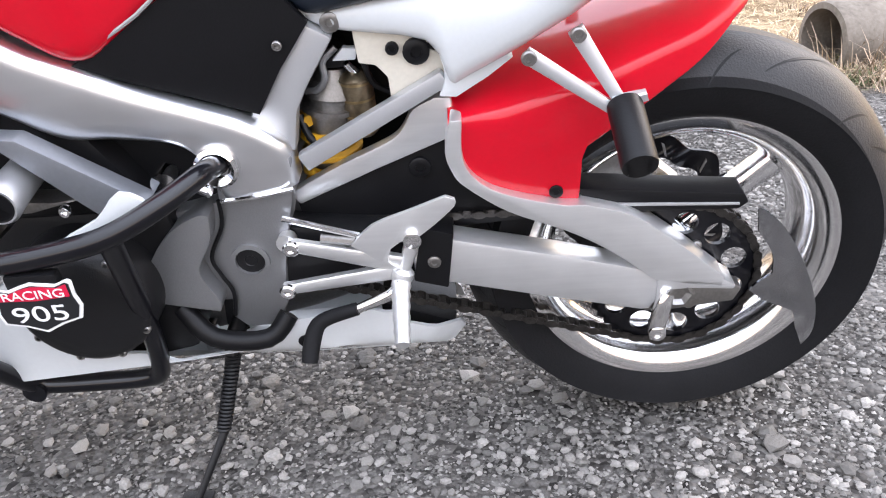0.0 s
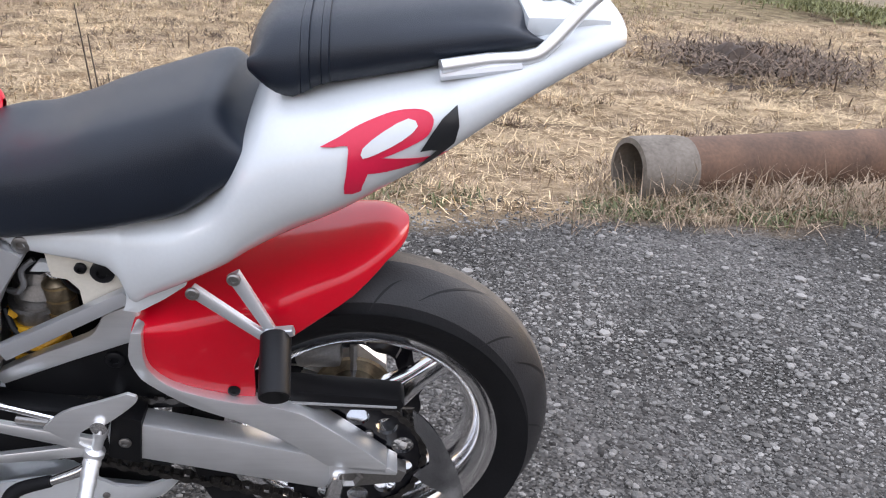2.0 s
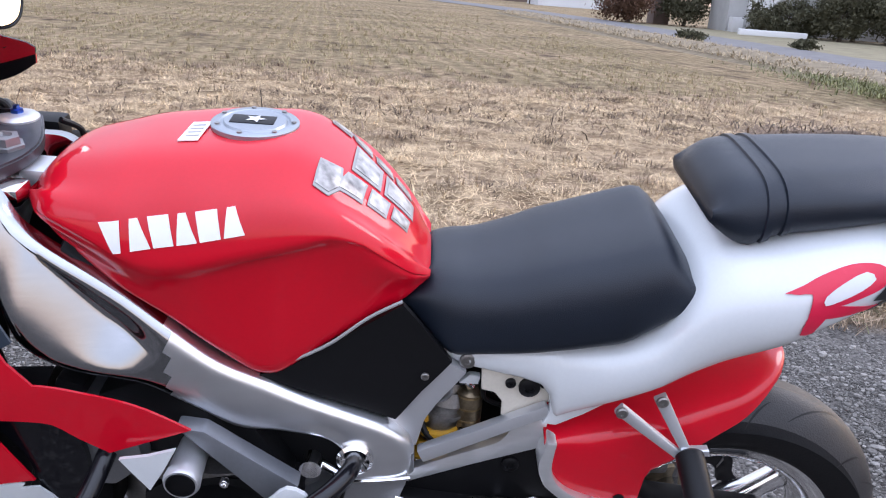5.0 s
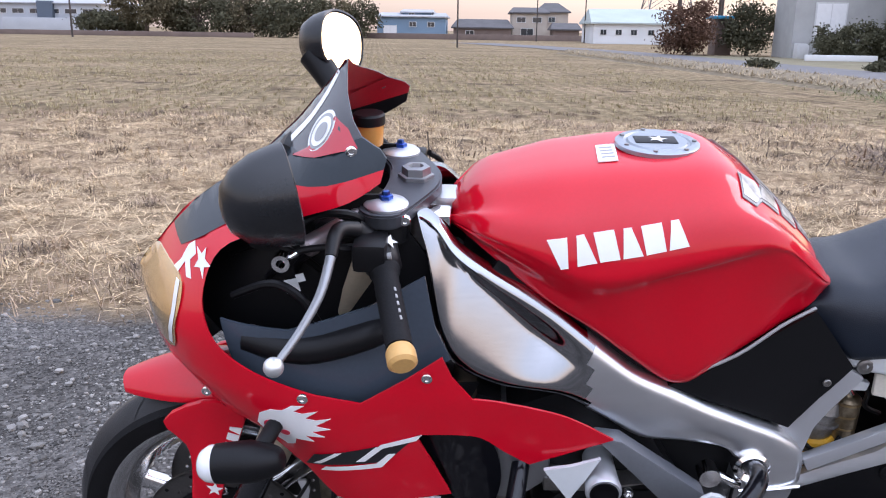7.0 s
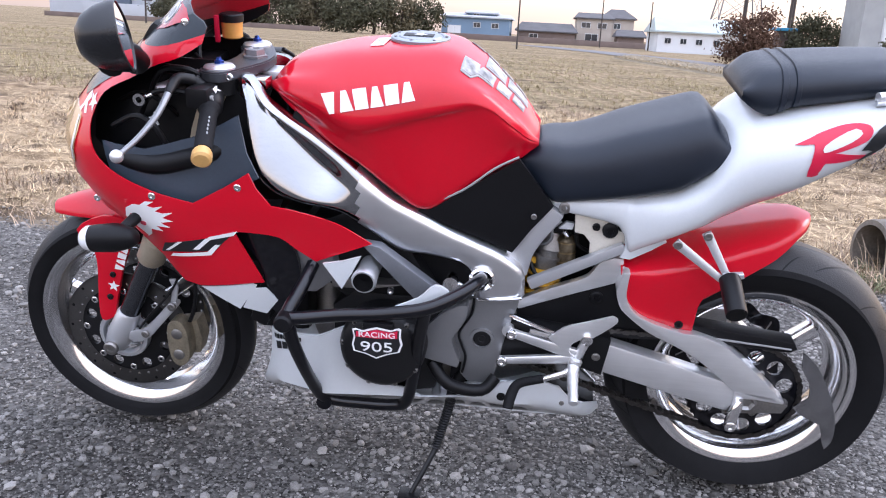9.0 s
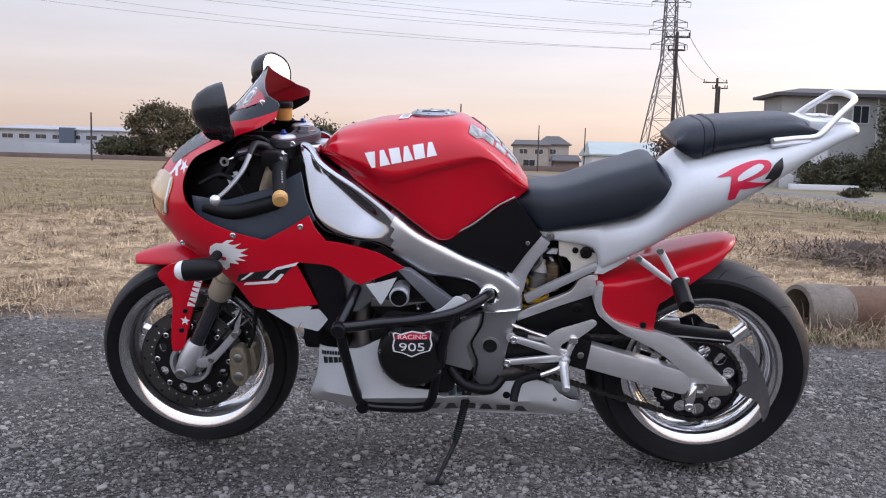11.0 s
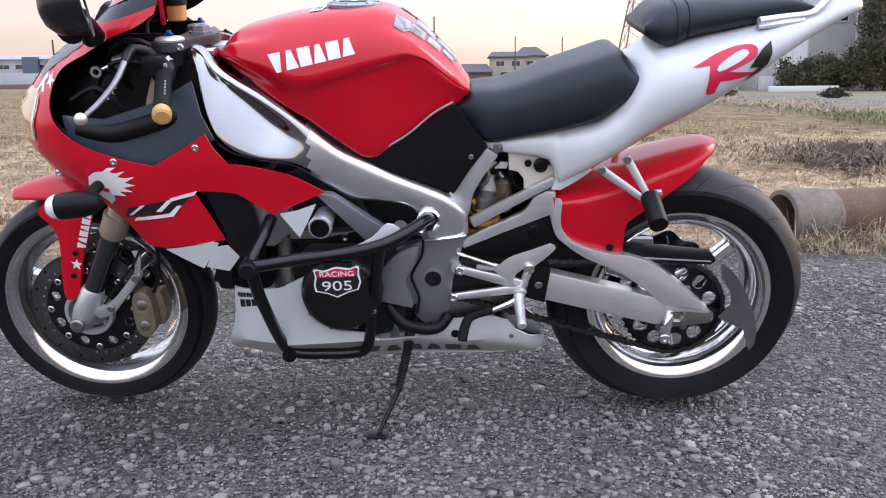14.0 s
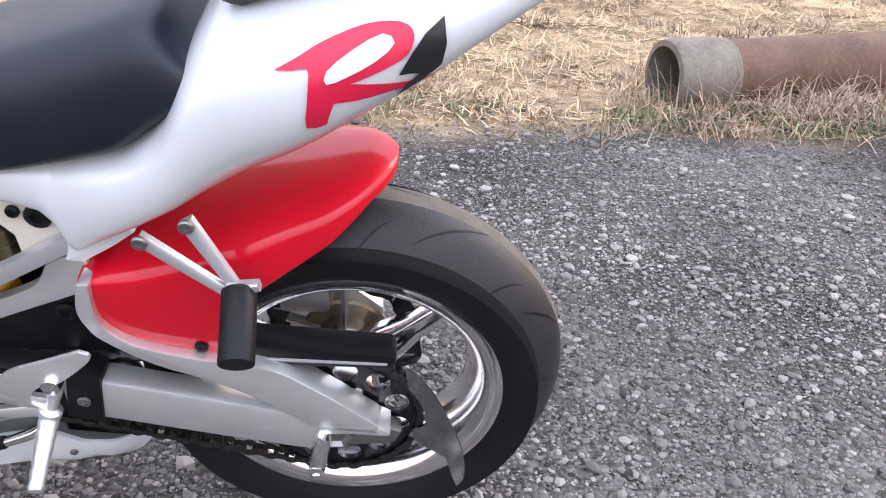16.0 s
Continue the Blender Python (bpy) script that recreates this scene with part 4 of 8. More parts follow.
FLAME = [(-0.598, 0.648), (-0.606, 0.665), (-0.600, 0.685), (-0.583, 0.696), (-0.566, 0.697), (-0.553, 0.706), (-0.535, 0.707), (-0.551, 0.697), (-0.538, 0.694), (-0.517, 0.699), (-0.535, 0.686), (-0.520, 0.683), (-0.500, 0.685),
         (-0.522, 0.673), (-0.502, 0.666), (-0.528, 0.662), (-0.510, 0.652), (-0.538, 0.653), (-0.526, 0.642), (-0.552, 0.643), (-0.556, 0.628), (-0.570, 0.617), (-0.582, 0.632), (-0.590, 0.640)]
flame = decal("flame_decal", FLAME, skin, MARK_W, bike, label="white flame sticker on the fairing")
decal("flame_spot", circle(-0.588, 0.664, 0.008, 12, 1.3), skin, STICK_R, flame, 0.003)
decal("flame_spot", circle(-0.566, 0.655, 0.007, 12, 0.8), skin, STICK_R, flame, 0.003)
BANDK = [(-0.545, 0.586), (-0.512, 0.594), (-0.426, 0.602), (-0.405, 0.625), (-0.384, 0.644), (-0.430, 0.632), (-0.530, 0.612)]
model = decal("model_band", BANDK, skin, STICK_K, bike, 0.002, label="black slanted decal band with white slashes")
for sl in ([(-0.532, 0.594), (-0.522, 0.596), (-0.490, 0.620), (-0.500, 0.619)], [(-0.522, 0.582), (-0.435, 0.592), (-0.415, 0.616), (-0.425, 0.616), (-0.442, 0.599), (-0.515, 0.590)],
           [(-0.470, 0.604), (-0.458, 0.604), (-0.430, 0.630), (-0.442, 0.630)], [(-0.443, 0.625), (-0.386, 0.638), (-0.378, 0.648), (-0.435, 0.634)]):
    decal("white_slash", sl, skin, MARK_W, model, 0.0035)
INS1 = [(-0.469, 0.510), (-0.36, 0.523), (-0.352, 0.520), (-0.372, 0.490), (-0.392, 0.460)]
INS2 = [(-0.386, 0.464), (-0.362, 0.512), (-0.334, 0.514), (-0.312, 0.484), (-0.338, 0.450)]
both("white_insert", lambda bm: panel(bm, INS1, skin, 0.004, 0.02), WHITE, bike, "white lower fairing insert")
both("white_insert", lambda bm: panel(bm, INS2, skin, 0.004, 0.02), WHITE, bike, "white lower fairing insert")
both("white_insert", lambda bm: panel(bm, [(-0.206, 0.594), (-0.168, 0.602), (-0.128, 0.616), (-0.148, 0.576), (-0.168, 0.541), (-0.186, 0.566)], flat_at(-0.228), 0.006, 0.03), WHITE, bike, "white triangular fairing insert")
for u, w in ((-0.536, 0.719), (-0.371, 0.741), (-0.468, 1.041), (-0.693, 0.674)):
    for s in (-1, 1):
        bolt(bike, u, s * (-skin(u, w) + 0.001), w, 0.0075, 0.004)
SHELF = [(-0.655, 0.805), (-0.56, 0.800), (-0.45, 0.832), (-0.376, 0.872), (-0.362, 0.80), (-0.340, 0.750), (-0.40, 0.715), (-0.46, 0.682), (-0.555, 0.706), (-0.640, 0.745)]
both("inner_panel", lambda bm: panel(bm, SHELF, lambda u, w: skin(u, w) * 0.93 + 0.012, 0.004, 0.02), INNER, bike, "slate grey inner fairing panel")
LINER = [(-0.72, 0.78), (-0.66, 0.72), (-0.50, 0.66), (-0.38, 0.70), (-0.37, 0.86), (-0.44, 0.96), (-0.56, 0.96), (-0.66, 0.92), (-0.72, 0.86)]
both("inner_liner", lambda bm: panel(bm, LINER, lambda u, w: skin(u, w) * 0.55, 0.006, 0.03), BLACK, bike, "matt black inner fairing liner")
both("inner_wall", lambda bm: panel(bm, [(-0.72, 0.66), (-0.60, 0.60), (-0.50, 0.54), (-0.36, 0.56), (-0.30, 0.70), (-0.45, 0.70), (-0.6, 0.72)], lambda u, w: skin(u, w) * 0.80, 0.006, 0.03), BLACK, bike)
part("instrument_panel", box(bmesh.new(), (-0.60, -0.085, 0.955), (-0.545, 0.085, 1.015), 0.018, pose(-0.57, 0, 0.985, 0, 35, 0) @ pose(0.57, 0, -0.985)), BLACK, bike, "black instrument cluster")
part("gauge_ring", lathe(bmesh.new(), [(0, 0.034), (0.006, 0.036), (0.010, 0.032), (0.006, 0.029)], (-0.545, -0.045, 0.995), "x", 28, True), CHROME, bike)
part("cockpit_bracket", box(bmesh.new(), (-0.56, -0.12, 0.90), (-0.50, 0.12, 0.93), 0.01), BLACK, bike)

# mirrors
def mirror_unit(s):
    """Teardrop housing; the glass faces back and inwards, the long axis slants out and up."""
    z = Vector((-0.310, 0.510, 0.802) if s < 0 else (0.0, 0.37, 0.93)).normalized()
    n = Vector((0.928, 0.348, 0.137) if s < 0 else (0.90, -0.33, 0.24)).normalized()
    n = (n - z * n.dot(z)).normalized()
    y = z.cross(n)
    at = (-0.515, -0.324, 1.040) if s < 0 else (-0.556, 0.324, 1.078)
    m = Matrix.Translation(at) @ Matrix((n, y, z)).transposed().to_4x4() @ Matrix.Diagonal((0.76, 0.82, 0.88, 1))
    rings = []
    for x, a, b in ((-0.098, 0.012, 0.010), (-0.092, 0.036, 0.028), (-0.072, 0.062, 0.045), (-0.042, 0.078, 0.056), (-0.010, 0.086, 0.061), (0.004, 0.087, 0.062), (0.006, 0.083, 0.058), (-0.004, 0.080, 0.055)):
        rings.append([m @ Vector((x, math.copysign(abs(math.cos(t)) ** 0.8, math.cos(t)) * a, math.copysign(abs(math.sin(t)) ** 0.85, math.sin(t)) * b)) for t in [2 * math.pi * k / 32 for k in range(32)]])
    housing = part("mirror", loft(bmesh.new(), rings), BLACK_SATIN, bike, "black rear-view mirror")
    g = [m @ Vector((0.0, math.copysign(abs(math.cos(t)) ** 0.8, math.cos(t)) * 0.080, math.copysign(abs(math.sin(t)) ** 0.85, math.sin(t)) * 0.055)) for t in [2 * math.pi * k / 32 for k in range(32)]]
    bm = bmesh.new()
    f = bm.faces.new([bm.verts.new(p) for p in g])
    ex = bmesh.ops.extrude_face_region(bm, geom=[f])
    for q in ex["geom"]:
        if isinstance(q, bmesh.types.BMVert):
            q.co += m.to_3x3() @ Vector((0.003, 0, 0))
    part("mirror_glass", bm, MIRROR, housing)
    part("mirror_stem", tube(bmesh.new(), [m @ Vector((-0.045, -s * 0.045, -0.030)), Vector((-0.552, s * 0.250, 0.998)), Vector((-0.560, s * 0.195, 0.965))], [0.026, 0.020, 0.024], 14, 3), BLACK, housing)


mirror_unit(-1)
mirror_unit(1)
# front indicators
for s in (-1, 1):
    ind = part("indicator", tube(bmesh.new(), [(-0.558, s * 0.284, 0.646), (-0.563, s * 0.284, 0.645), (-0.580, s * 0.285, 0.643), (-0.605, s * 0.285, 0.640), (-0.650, s * 0.284, 0.634)], [0.006, 0.016, 0.024, 0.029, 0.027], 20, 3), BLACK, bike, "black bullet indicator")
    part("indicator_stalk", tube(bmesh.new(), [(-0.592, s * 0.275, 0.652), (-0.582, s * 0.245, 0.664), (-0.575, s * 0.215, 0.668)], 0.012, 12, 3), BLACK, ind)
    part("indicator_lens", tube(bmesh.new(), [(-0.650, s * 0.284, 0.634), (-0.662, s * 0.284, 0.6335), (-0.672, s * 0.283, 0.633), (-0.678, s * 0.283, 0.633)], [0.027, 0.025, 0.018, 0.006], 20, 3), CLEAR, ind, "clear indicator lens")

# --- handlebars and cockpit ---
bm = bmesh.new()
f = bm.faces.new([bm.verts.new((u, v, 0.925)) for u, v in spline([(-0.472, -0.115), (-0.456, -0.150), (-0.420, -0.154), (-0.400, -0.125), (-0.368, -0.045), (-0.362, 0), (-0.368, 0.045), (-0.400, 0.125), (-0.420, 0.154), (-0.456, 0.150), (-0.472, 0.115), (-0.447, 0.06), (-0.440, 0), (-0.447, -0.06)], 3, True)])
ex = bmesh.ops.extrude_face_region(bm, geom=[f])
for g in ex["geom"]:
    if isinstance(g, bmesh.types.BMVert):
        g.co.z += 0.020
bmesh.ops.bevel(bm, geom=bm.edges[:], offset=0.003, segments=2, affect="EDGES")
clamp = part("top_clamp", bm, CLAMP, bike, "grey satin top triple clamp")
for s in (-1, 1):
    cap = part("fork_cap", lathe(bmesh.new(), [(0.940, 0.031), (0.948, 0.031), (0.952, 0.027), (0.955, 0.012)], (-0.433, s * 0.114, 0), "z", 28), SILVER, clamp, "silver fork cap with blue adjuster")
    part("preload_adjuster", lathe(bmesh.new(), [(0.953, 0.010), (0.960, 0.010), (0.961, 0.006), (0.966, 0.005), (0.967, 0.0)], (-0.433, s * 0.114, 0), "z", 6), BLUE, cap)
part("stem_nut", lathe(bmesh.new(), [(0.944, 0.027), (0.950, 0.027), (0.951, 0.022), (0.962, 0.021), (0.963, 0.012), (0.958, 0.010), (0.958, 0.0)], (-0.400, 0, 0), "z", 6), CAST, clamp, "silver hexagonal steering stem nut", 20)
bolt(clamp, -0.405, -0.138, 0.934, 0.008, 0.006)
for s in (-1, 1):
    a, b = Vector((-0.452, s * 0.100, 0.918)), Vector((-0.398, s * 0.312, 0.838))
    d = (b - a).normalized()
    bar = part("clip_on_bar", tube(bmesh.new(), [a, b], 0.011, 14, 1), BLACK_GLOSS, bike, "black clip-on handlebar")
    part("bar_clamp", lathe(bmesh.new(), [(0.895, 0.036), (0.925, 0.036), (0.925, 0.027), (0.895, 0.027)], (-0.437, s * 0.105, 0), "z", 28, True), BLACK_CASE, bar)
    g0, g1 = a.lerp(b, 0.42), a.lerp(b, 0.985)
    prof = [0.021, 0.021, 0.0175] + [0.0172, 0.0165] * 9 + [0.017]
    part("grip", tube(bmesh.new(), [g0.lerp(g1, k / 21) for k in range(22)], prof, 16, 1), RUBBER, bar, "black ribbed rubber grip")
    part("bar_end", tube(bmesh.new(), [b + d * -0.002, b + d * 0.004, b + d * 0.020, b + d * 0.024], [0.016, 0.0185, 0.0185, 0.014], 18, 1), GOLDPLASTIC, bar, "tan bar end plug")
    sw = part("switch_housing", tube(bmesh.new(), [a.lerp(b, 0.20), a.lerp(b, 0.24), a.lerp(b, 0.40), a.lerp(b, 0.43)], [0.018, 0.025, 0.025, 0.019], 14, 1), BLACK, bar, "black switch housing")
    if s < 0:
        n = Vector((0.45, -0.25, 0.86)).normalized()
        t1 = d
        t2 = n.cross(t1).normalized()
        n = t1.cross(t2)
        c = a.lerp(b, 0.30) + n * 0.0265 * (1 if n.z > 0 else -1)
        bm = bmesh.new()
        vs = [bm.verts.new(c + t1 * q[0] + t2 * q[1]) for q in star(0, 0, 0.013)]
        bm.faces.new(vs)
        ex = bmesh.ops.extrude_face_region(bm, geom=bm.faces[:])
        for g in ex["geom"]:
            if isinstance(g, bmesh.types.BMVert):
                g.co += n * 0.001 * (1 if n.z > 0 else -1)
        part("star_decal", bm, MARK_W, sw, "white star sticker")
        for k in range(5):
            p = g0.lerp(g1, 0.38 + 0.09 * k) + n * 0.0172 * (1 if n.z > 0 else -1)
            bm = bmesh.new()
            bmesh.ops.create_cube(bm, size=1, matrix=Matrix.Translation(p) @ Matrix((t1, t2, n)).transposed().to_4x4() @ Matrix.Diagonal((0.006, 0.0028, 0.0012, 1)))
            part("grip_mark", bm, SEAM, sw)
    lev = [(-0.468, s * 0.165, 0.930), (-0.488, s * 0.190, 0.938), (-0.492, s * 0.225, 0.918), (-0.500, s * 0.265, 0.886), (-0.520, s * 0.305, 0.855), (-0.540, s * 0.340, 0.834)]
    lever = part("lever", tube(bmesh.new(), lev[2:], [0.0068, 0.0060, 0.0054, 0.005], 12, 5), CAST, bike, "satin aluminium hand lever with ball end")
    bm = bmesh.new()
    bmesh.ops.create_uvsphere(bm, u_segments=16, v_segments=10, radius=0.0125, matrix=Matrix.Translation((-0.544, s * 0.346, 0.831)))
    part("lever_ball", bm, BRUSHED, lever)
    part("lever_base", tube(bmesh.new(), lev[:3], [0.012, 0.0105, 0.0078], 12, 5), BLACK_CASE, lever)
    part("lever_perch", tube(bmesh.new(), [a.lerp(b, 0.22), (-0.470, s * 0.158, 0.930)], [0.017, 0.013], 10, 1), BLACK_CASE, lever)
damper = part("steering_damper", tube(bmesh.new(), [(-0.466, -0.118, 0.930), (-0.470, -0.122, 0.929), (-0.532, -0.175, 0.908), (-0.535, -0.178, 0.907)], [0.011, 0.0145, 0.0145, 0.011], 18, 1), DULL_PINK, bike, "dull metal steering damper")
part("damper_rod", tube(bmesh.new(), [(-0.533, -0.176, 0.908), (-0.560, -0.197, 0.897)], 0.0045, 10, 1), CHROME, damper)
part("damper_eye", lathe(bmesh.new(), [(-0.205, 0.006), (-0.205, 0.012), (-0.189, 0.012), (-0.189, 0.006)], (-0.562, 0, 0.896), "y", 18, True), CHROME, damper)
res = part("brake_reservoir", lathe(bmesh.new(), [(0.962, 0.019), (0.965, 0.022), (0.998, 0.024), (1.000, 0.024)], (-0.481, 0.095, 0), "z", 24), mat("amber_fluid_pot", (0.62, 0.30, 0.07), 0.25, vary=0.1, coat=0.5), bike, "amber brake fluid reservoir with black lid")
part("reservoir_lid", lathe(bmesh.new(), [(0.998, 0.026), (1.012, 0.026), (1.015, 0.023)], (-0.481, 0.095, 0), "z", 24), BLACK, res)
part("reservoir_stay", box(bmesh.new(), (-0.512, 0.070, 0.955), (-0.502, 0.080, 1.012), 0.002), STICK_R, res)
CABLES = ([(-0.46, -0.15, 0.93), (-0.53, -0.14, 0.95), (-0.58, -0.08, 0.90), (-0.55, -0.05, 0.80)], [(-0.45, -0.16, 0.91), (-0.52, -0.17, 0.90), (-0.56, -0.12, 0.84), (-0.50, -0.08, 0.74)],
          [(-0.48, 0.15, 0.99), (-0.53, 0.08, 0.98), (-0.52, 0.0, 0.94), (-0.50, 0.02, 0.84)], [(-0.44, -0.06, 0.90), (-0.50, -0.04, 0.94), (-0.54, 0.04, 0.93), (-0.50, 0.09, 0.86)],
          [(-0.66, -0.10, 0.86), (-0.60, -0.13, 0.89), (-0.55, -0.15, 0.885), (-0.52, -0.12, 0.84)])
for c in CABLES:
    part("control_cable", tube(bmesh.new(), c, 0.0045, 8, 6), BLACK, bike)
for c, r in (((-0.56, -0.16, 0.842), 0.014), ((-0.545, -0.17, 0.86), 0.008)):
    part("tie_tag", plate(bmesh.new(), star(c[0], c[2], r, 30, 4, 0.7), c[1] - 0.002, c[1], 0), CLEAR, bike)
# switchgear, hoses and looms behind the bars
for c, r, m_ in (([(-0.455, -0.135, 0.925), (-0.480, -0.160, 0.950), (-0.530, -0.165, 0.945), (-0.580, -0.12, 0.88)], 0.006, BLACK), ([(-0.46, -0.12, 0.915), (-0.50, -0.13, 0.925), (-0.53, -0.11, 0.90), (-0.50, -0.09, 0.82)], 0.007, CLAMP),
                 ([(-0.45, -0.17, 0.90), (-0.50, -0.19, 0.915), (-0.55, -0.18, 0.90), (-0.60, -0.13, 0.84)], 0.005, BLACK), ([(-0.44, 0.13, 0.925), (-0.47, 0.15, 0.955), (-0.49, 0.12, 0.97), (-0.485, 0.10, 0.965)], 0.006, BLACK),
                 ([(-0.39, 0.16, 0.93), (-0.37, 0.19, 0.90), (-0.38, 0.17, 0.85), (-0.42, 0.10, 0.80)], 0.005, BLACK), ([(-0.64, -0.17, 0.83), (-0.58, -0.19, 0.86), (-0.54, -0.20, 0.845), (-0.52, -0.19, 0.80)], 0.006, BLACK)):
    part("wiring_loom", tube(bmesh.new(), c, r, 8, 6), m_, bike)
sw2 = part("switch_block", box(bmesh.new(), (-0.470, -0.205, 0.885), (-0.425, -0.150, 0.925), 0.008), BLACK, bike, "black handlebar switch block")
for k, m_ in enumerate((STICK_R, CAST, SEAM)):
    part("switch_button", tube(bmesh.new(), [(-0.424, -0.162 - 0.015 * k, 0.905), (-0.419, -0.162 - 0.015 * k, 0.906)], 0.005, 10, 1), m_, sw2)
part("throttle_housing", box(bmesh.new(), (-0.455, 0.165, 0.865), (-0.395, 0.215, 0.925), 0.010), BLACK, bike, "black throttle housing")
part("coolant_hose", tube(bmesh.new(), [(-0.62, -0.19, 0.775), (-0.54, -0.21, 0.770), (-0.46, -0.205, 0.790), (-0.42, -0.18, 0.80)], 0.020, 14, 5), BLACK, bike, "thick black hose inside the fairing")
part("lower_clamp", box(bmesh.new(), (-0.545, -0.135, 0.735), (-0.480, 0.135, 0.770), 0.012), BLACK_CASE, bike, "black lower triple clamp")
part("steering_head", tube(bmesh.new(), [(-0.47, 0, 0.74), (-0.397, 0, 0.925)], 0.045, 20, 1), BRUSHED, bike, "aluminium steering head")
part("ignition_lock", box(bmesh.new(), (-0.375, -0.03, 0.895), (-0.335, 0.03, 0.925), 0.006), SILVER, bike)
part("head_bracket", box(bmesh.new(), (-0.385, -0.10, 0.90), (-0.345, -0.055, 0.925), 0.006), CHROME, bike)

# --- tank details ---
def on_tank(bm, outline_uv, thick=0.0015, step=0.012, lift=0.001):
    """A thin sheet laid on the top of the tank; outline in (x, y)."""
    bm.faces.new([bm.verts.new((u, v, 0)) for u, v in outline_uv])
    for axis in (0, 1):
        vals = [p[axis] for p in outline_uv]
        k = math.floor(min(vals) / step) + 1
        while k * step < max(vals):
            co, no = Vector((0, 0, 0)), Vector((0, 0, 0))
            co[axis], no[axis] = k * step, 1
            bmesh.ops.bisect_plane(bm, geom=bm.verts[:] + bm.edges[:] + bm.faces[:], plane_co=co, plane_no=no, dist=1e-5)
            k += 1
    for v in bm.verts:
        v.co.z = tank_height(v.co.x, v.co.y) + lift
    ex = bmesh.ops.extrude_face_region(bm, geom=bm.faces[:])
    for g in ex["geom"]:
        if isinstance(g, bmesh.types.BMVert):
            g.co.z += thick
    return bm


CAPC = (-0.052, 0.0, 1.0045)
cap = part("filler_cap", lathe(bmesh.new(), [(-0.004, 0.060), (0.002, 0.060), (0.004, 0.057), (0.004, 0.048), (0.002, 0.046), (0.002, 0.044), (0.005, 0.042), (0.005, 0.0)], CAPC, "z", 48), CAP, tank, "brushed aluminium fuel filler cap")
for k in range(7):
    a = 2 * math.pi * k / 7
    part("cap_screw", lathe(bmesh.new(), [(0.003, 0.0035), (0.006, 0.0035), (0.0062, 0.0)], (CAPC[0] + 0.0525 * math.cos(a), 0.0525 * math.sin(a), CAPC[2]), "z", 10), STEEL, cap)
part("cap_recess", box(bmesh.new(), (-0.085, -0.016, 1.0088), (-0.025, 0.016, 1.0105), 0.0005), BLACK, cap)
bm = bmesh.new()
bm.faces.new([bm.verts.new((u, v, 1.0115)) for u, v in star(-0.052, 0.0, 0.015, 18)])
part("star_decal", bm, MARK_W, cap)
part("warning_label", on_tank(bmesh.new(), [(-0.143, -0.060), (-0.116, -0.062), (-0.112, 0.006), (-0.139, 0.008)]), MARK_W, tank, "small white caution label with grey lines")
for k in range(4):
    v = -0.048 + 0.013 * k
    part("label_line", on_tank(bmesh.new(), [(-0.136, v), (-0.118, v - 0.001), (-0.118, v + 0.003), (-0.136, v + 0.004)], 0.0008, 0.02, 0.0024), SEAM, tank)
for s in (-1, 1):
    word_blocks(tank, (-0.219, 0.921), (-0.038, 0.955), (-0.032, 0.923), (-0.207, 0.884), 6, tank_surf, MARK_W, 0.13, 0.002, side=s, taper=(-0.62, 0.62, 0.0, 0.62, 0.0, 0.62))
PAD = [[(0.042, -0.120), (0.046, -0.070), (0.075, -0.060), (0.078, -0.098), (0.062, -0.122)], [(0.070, -0.104), (0.082, -0.058), (0.108, -0.050), (0.104, -0.094)], [(0.110, -0.088), (0.114, -0.048), (0.140, -0.042), (0.136, -0.080)],
       [(0.142, -0.072), (0.145, -0.040), (0.168, -0.036), (0.165, -0.064)]]
for o in PAD:
    for s in (1, -1):
        c = (sum(p[0] for p in o) / len(o), sum(p[1] for p in o) / len(o))
        pad = part("tank_pad", on_tank(bmesh.new(), [(u, s * v) for u, v in o][::s]), SEAM, tank, "patterned tank protector piece")
        part("pad_face", on_tank(bmesh.new(), [(c[0] + (u - c[0]) * 0.84, s * (c[1] + (v - c[1]) * 0.84)) for u, v in o][::s], 0.001, 0.012, 0.0028), PRINT, pad)
for o in ([(0.085, -0.045), (0.085, 0.045), (0.125, 0.035), (0.125, -0.035)], [(0.130, -0.034), (0.130, 0.034), (0.172, 0.024), (0.172, -0.024)]):
    c = (sum(p[0] for p in o) / 4, 0)
    pad = part("tank_pad", on_tank(bmesh.new(), o), SEAM, tank, "patterned tank protector piece")
    part("pad_face", on_tank(bmesh.new(), [(c[0] + (u - c[0]) * 0.8, v * 0.8) for u, v in o], 0.001, 0.012, 0.0028), PRINT, pad)

# side panel below the tank and its seam
SIDE = [(-0.028, 0.690), (0.02, 0.712), (0.10, 0.765), (0.166, 0.808), (0.20, 0.765), (0.240, 0.712), (0.20, 0.66), (0.165, 0.605), (0.10, 0.635), (0.03, 0.665)]
both("side_panel", lambda bm: panel(bm, SIDE, lambda u, w: -(0.150 - 0.12 * max(0, u - 0.02)) + 0.1 * max(0, 0.68 - w), 0.01, 0.03), BLACK, bike, "matt black side panel")
part("tank_seam", tube(bmesh.new(), [(-0.020, -0.150, 0.699), (0.06, -0.148, 0.742), (0.12, -0.140, 0.789), (0.165, -0.130, 0.812)], 0.0025, 6, 4), SEAM, tank)
part("frame_cover", box(bmesh.new(), (-0.32, -0.135, 0.66), (0.10, 0.135, 0.84), 0.02, pose(-0.1, 0, 0.75, 0, 30, 0) @ pose(0.1, 0, -0.75)), BLACK, bike, "black airbox under the tank")
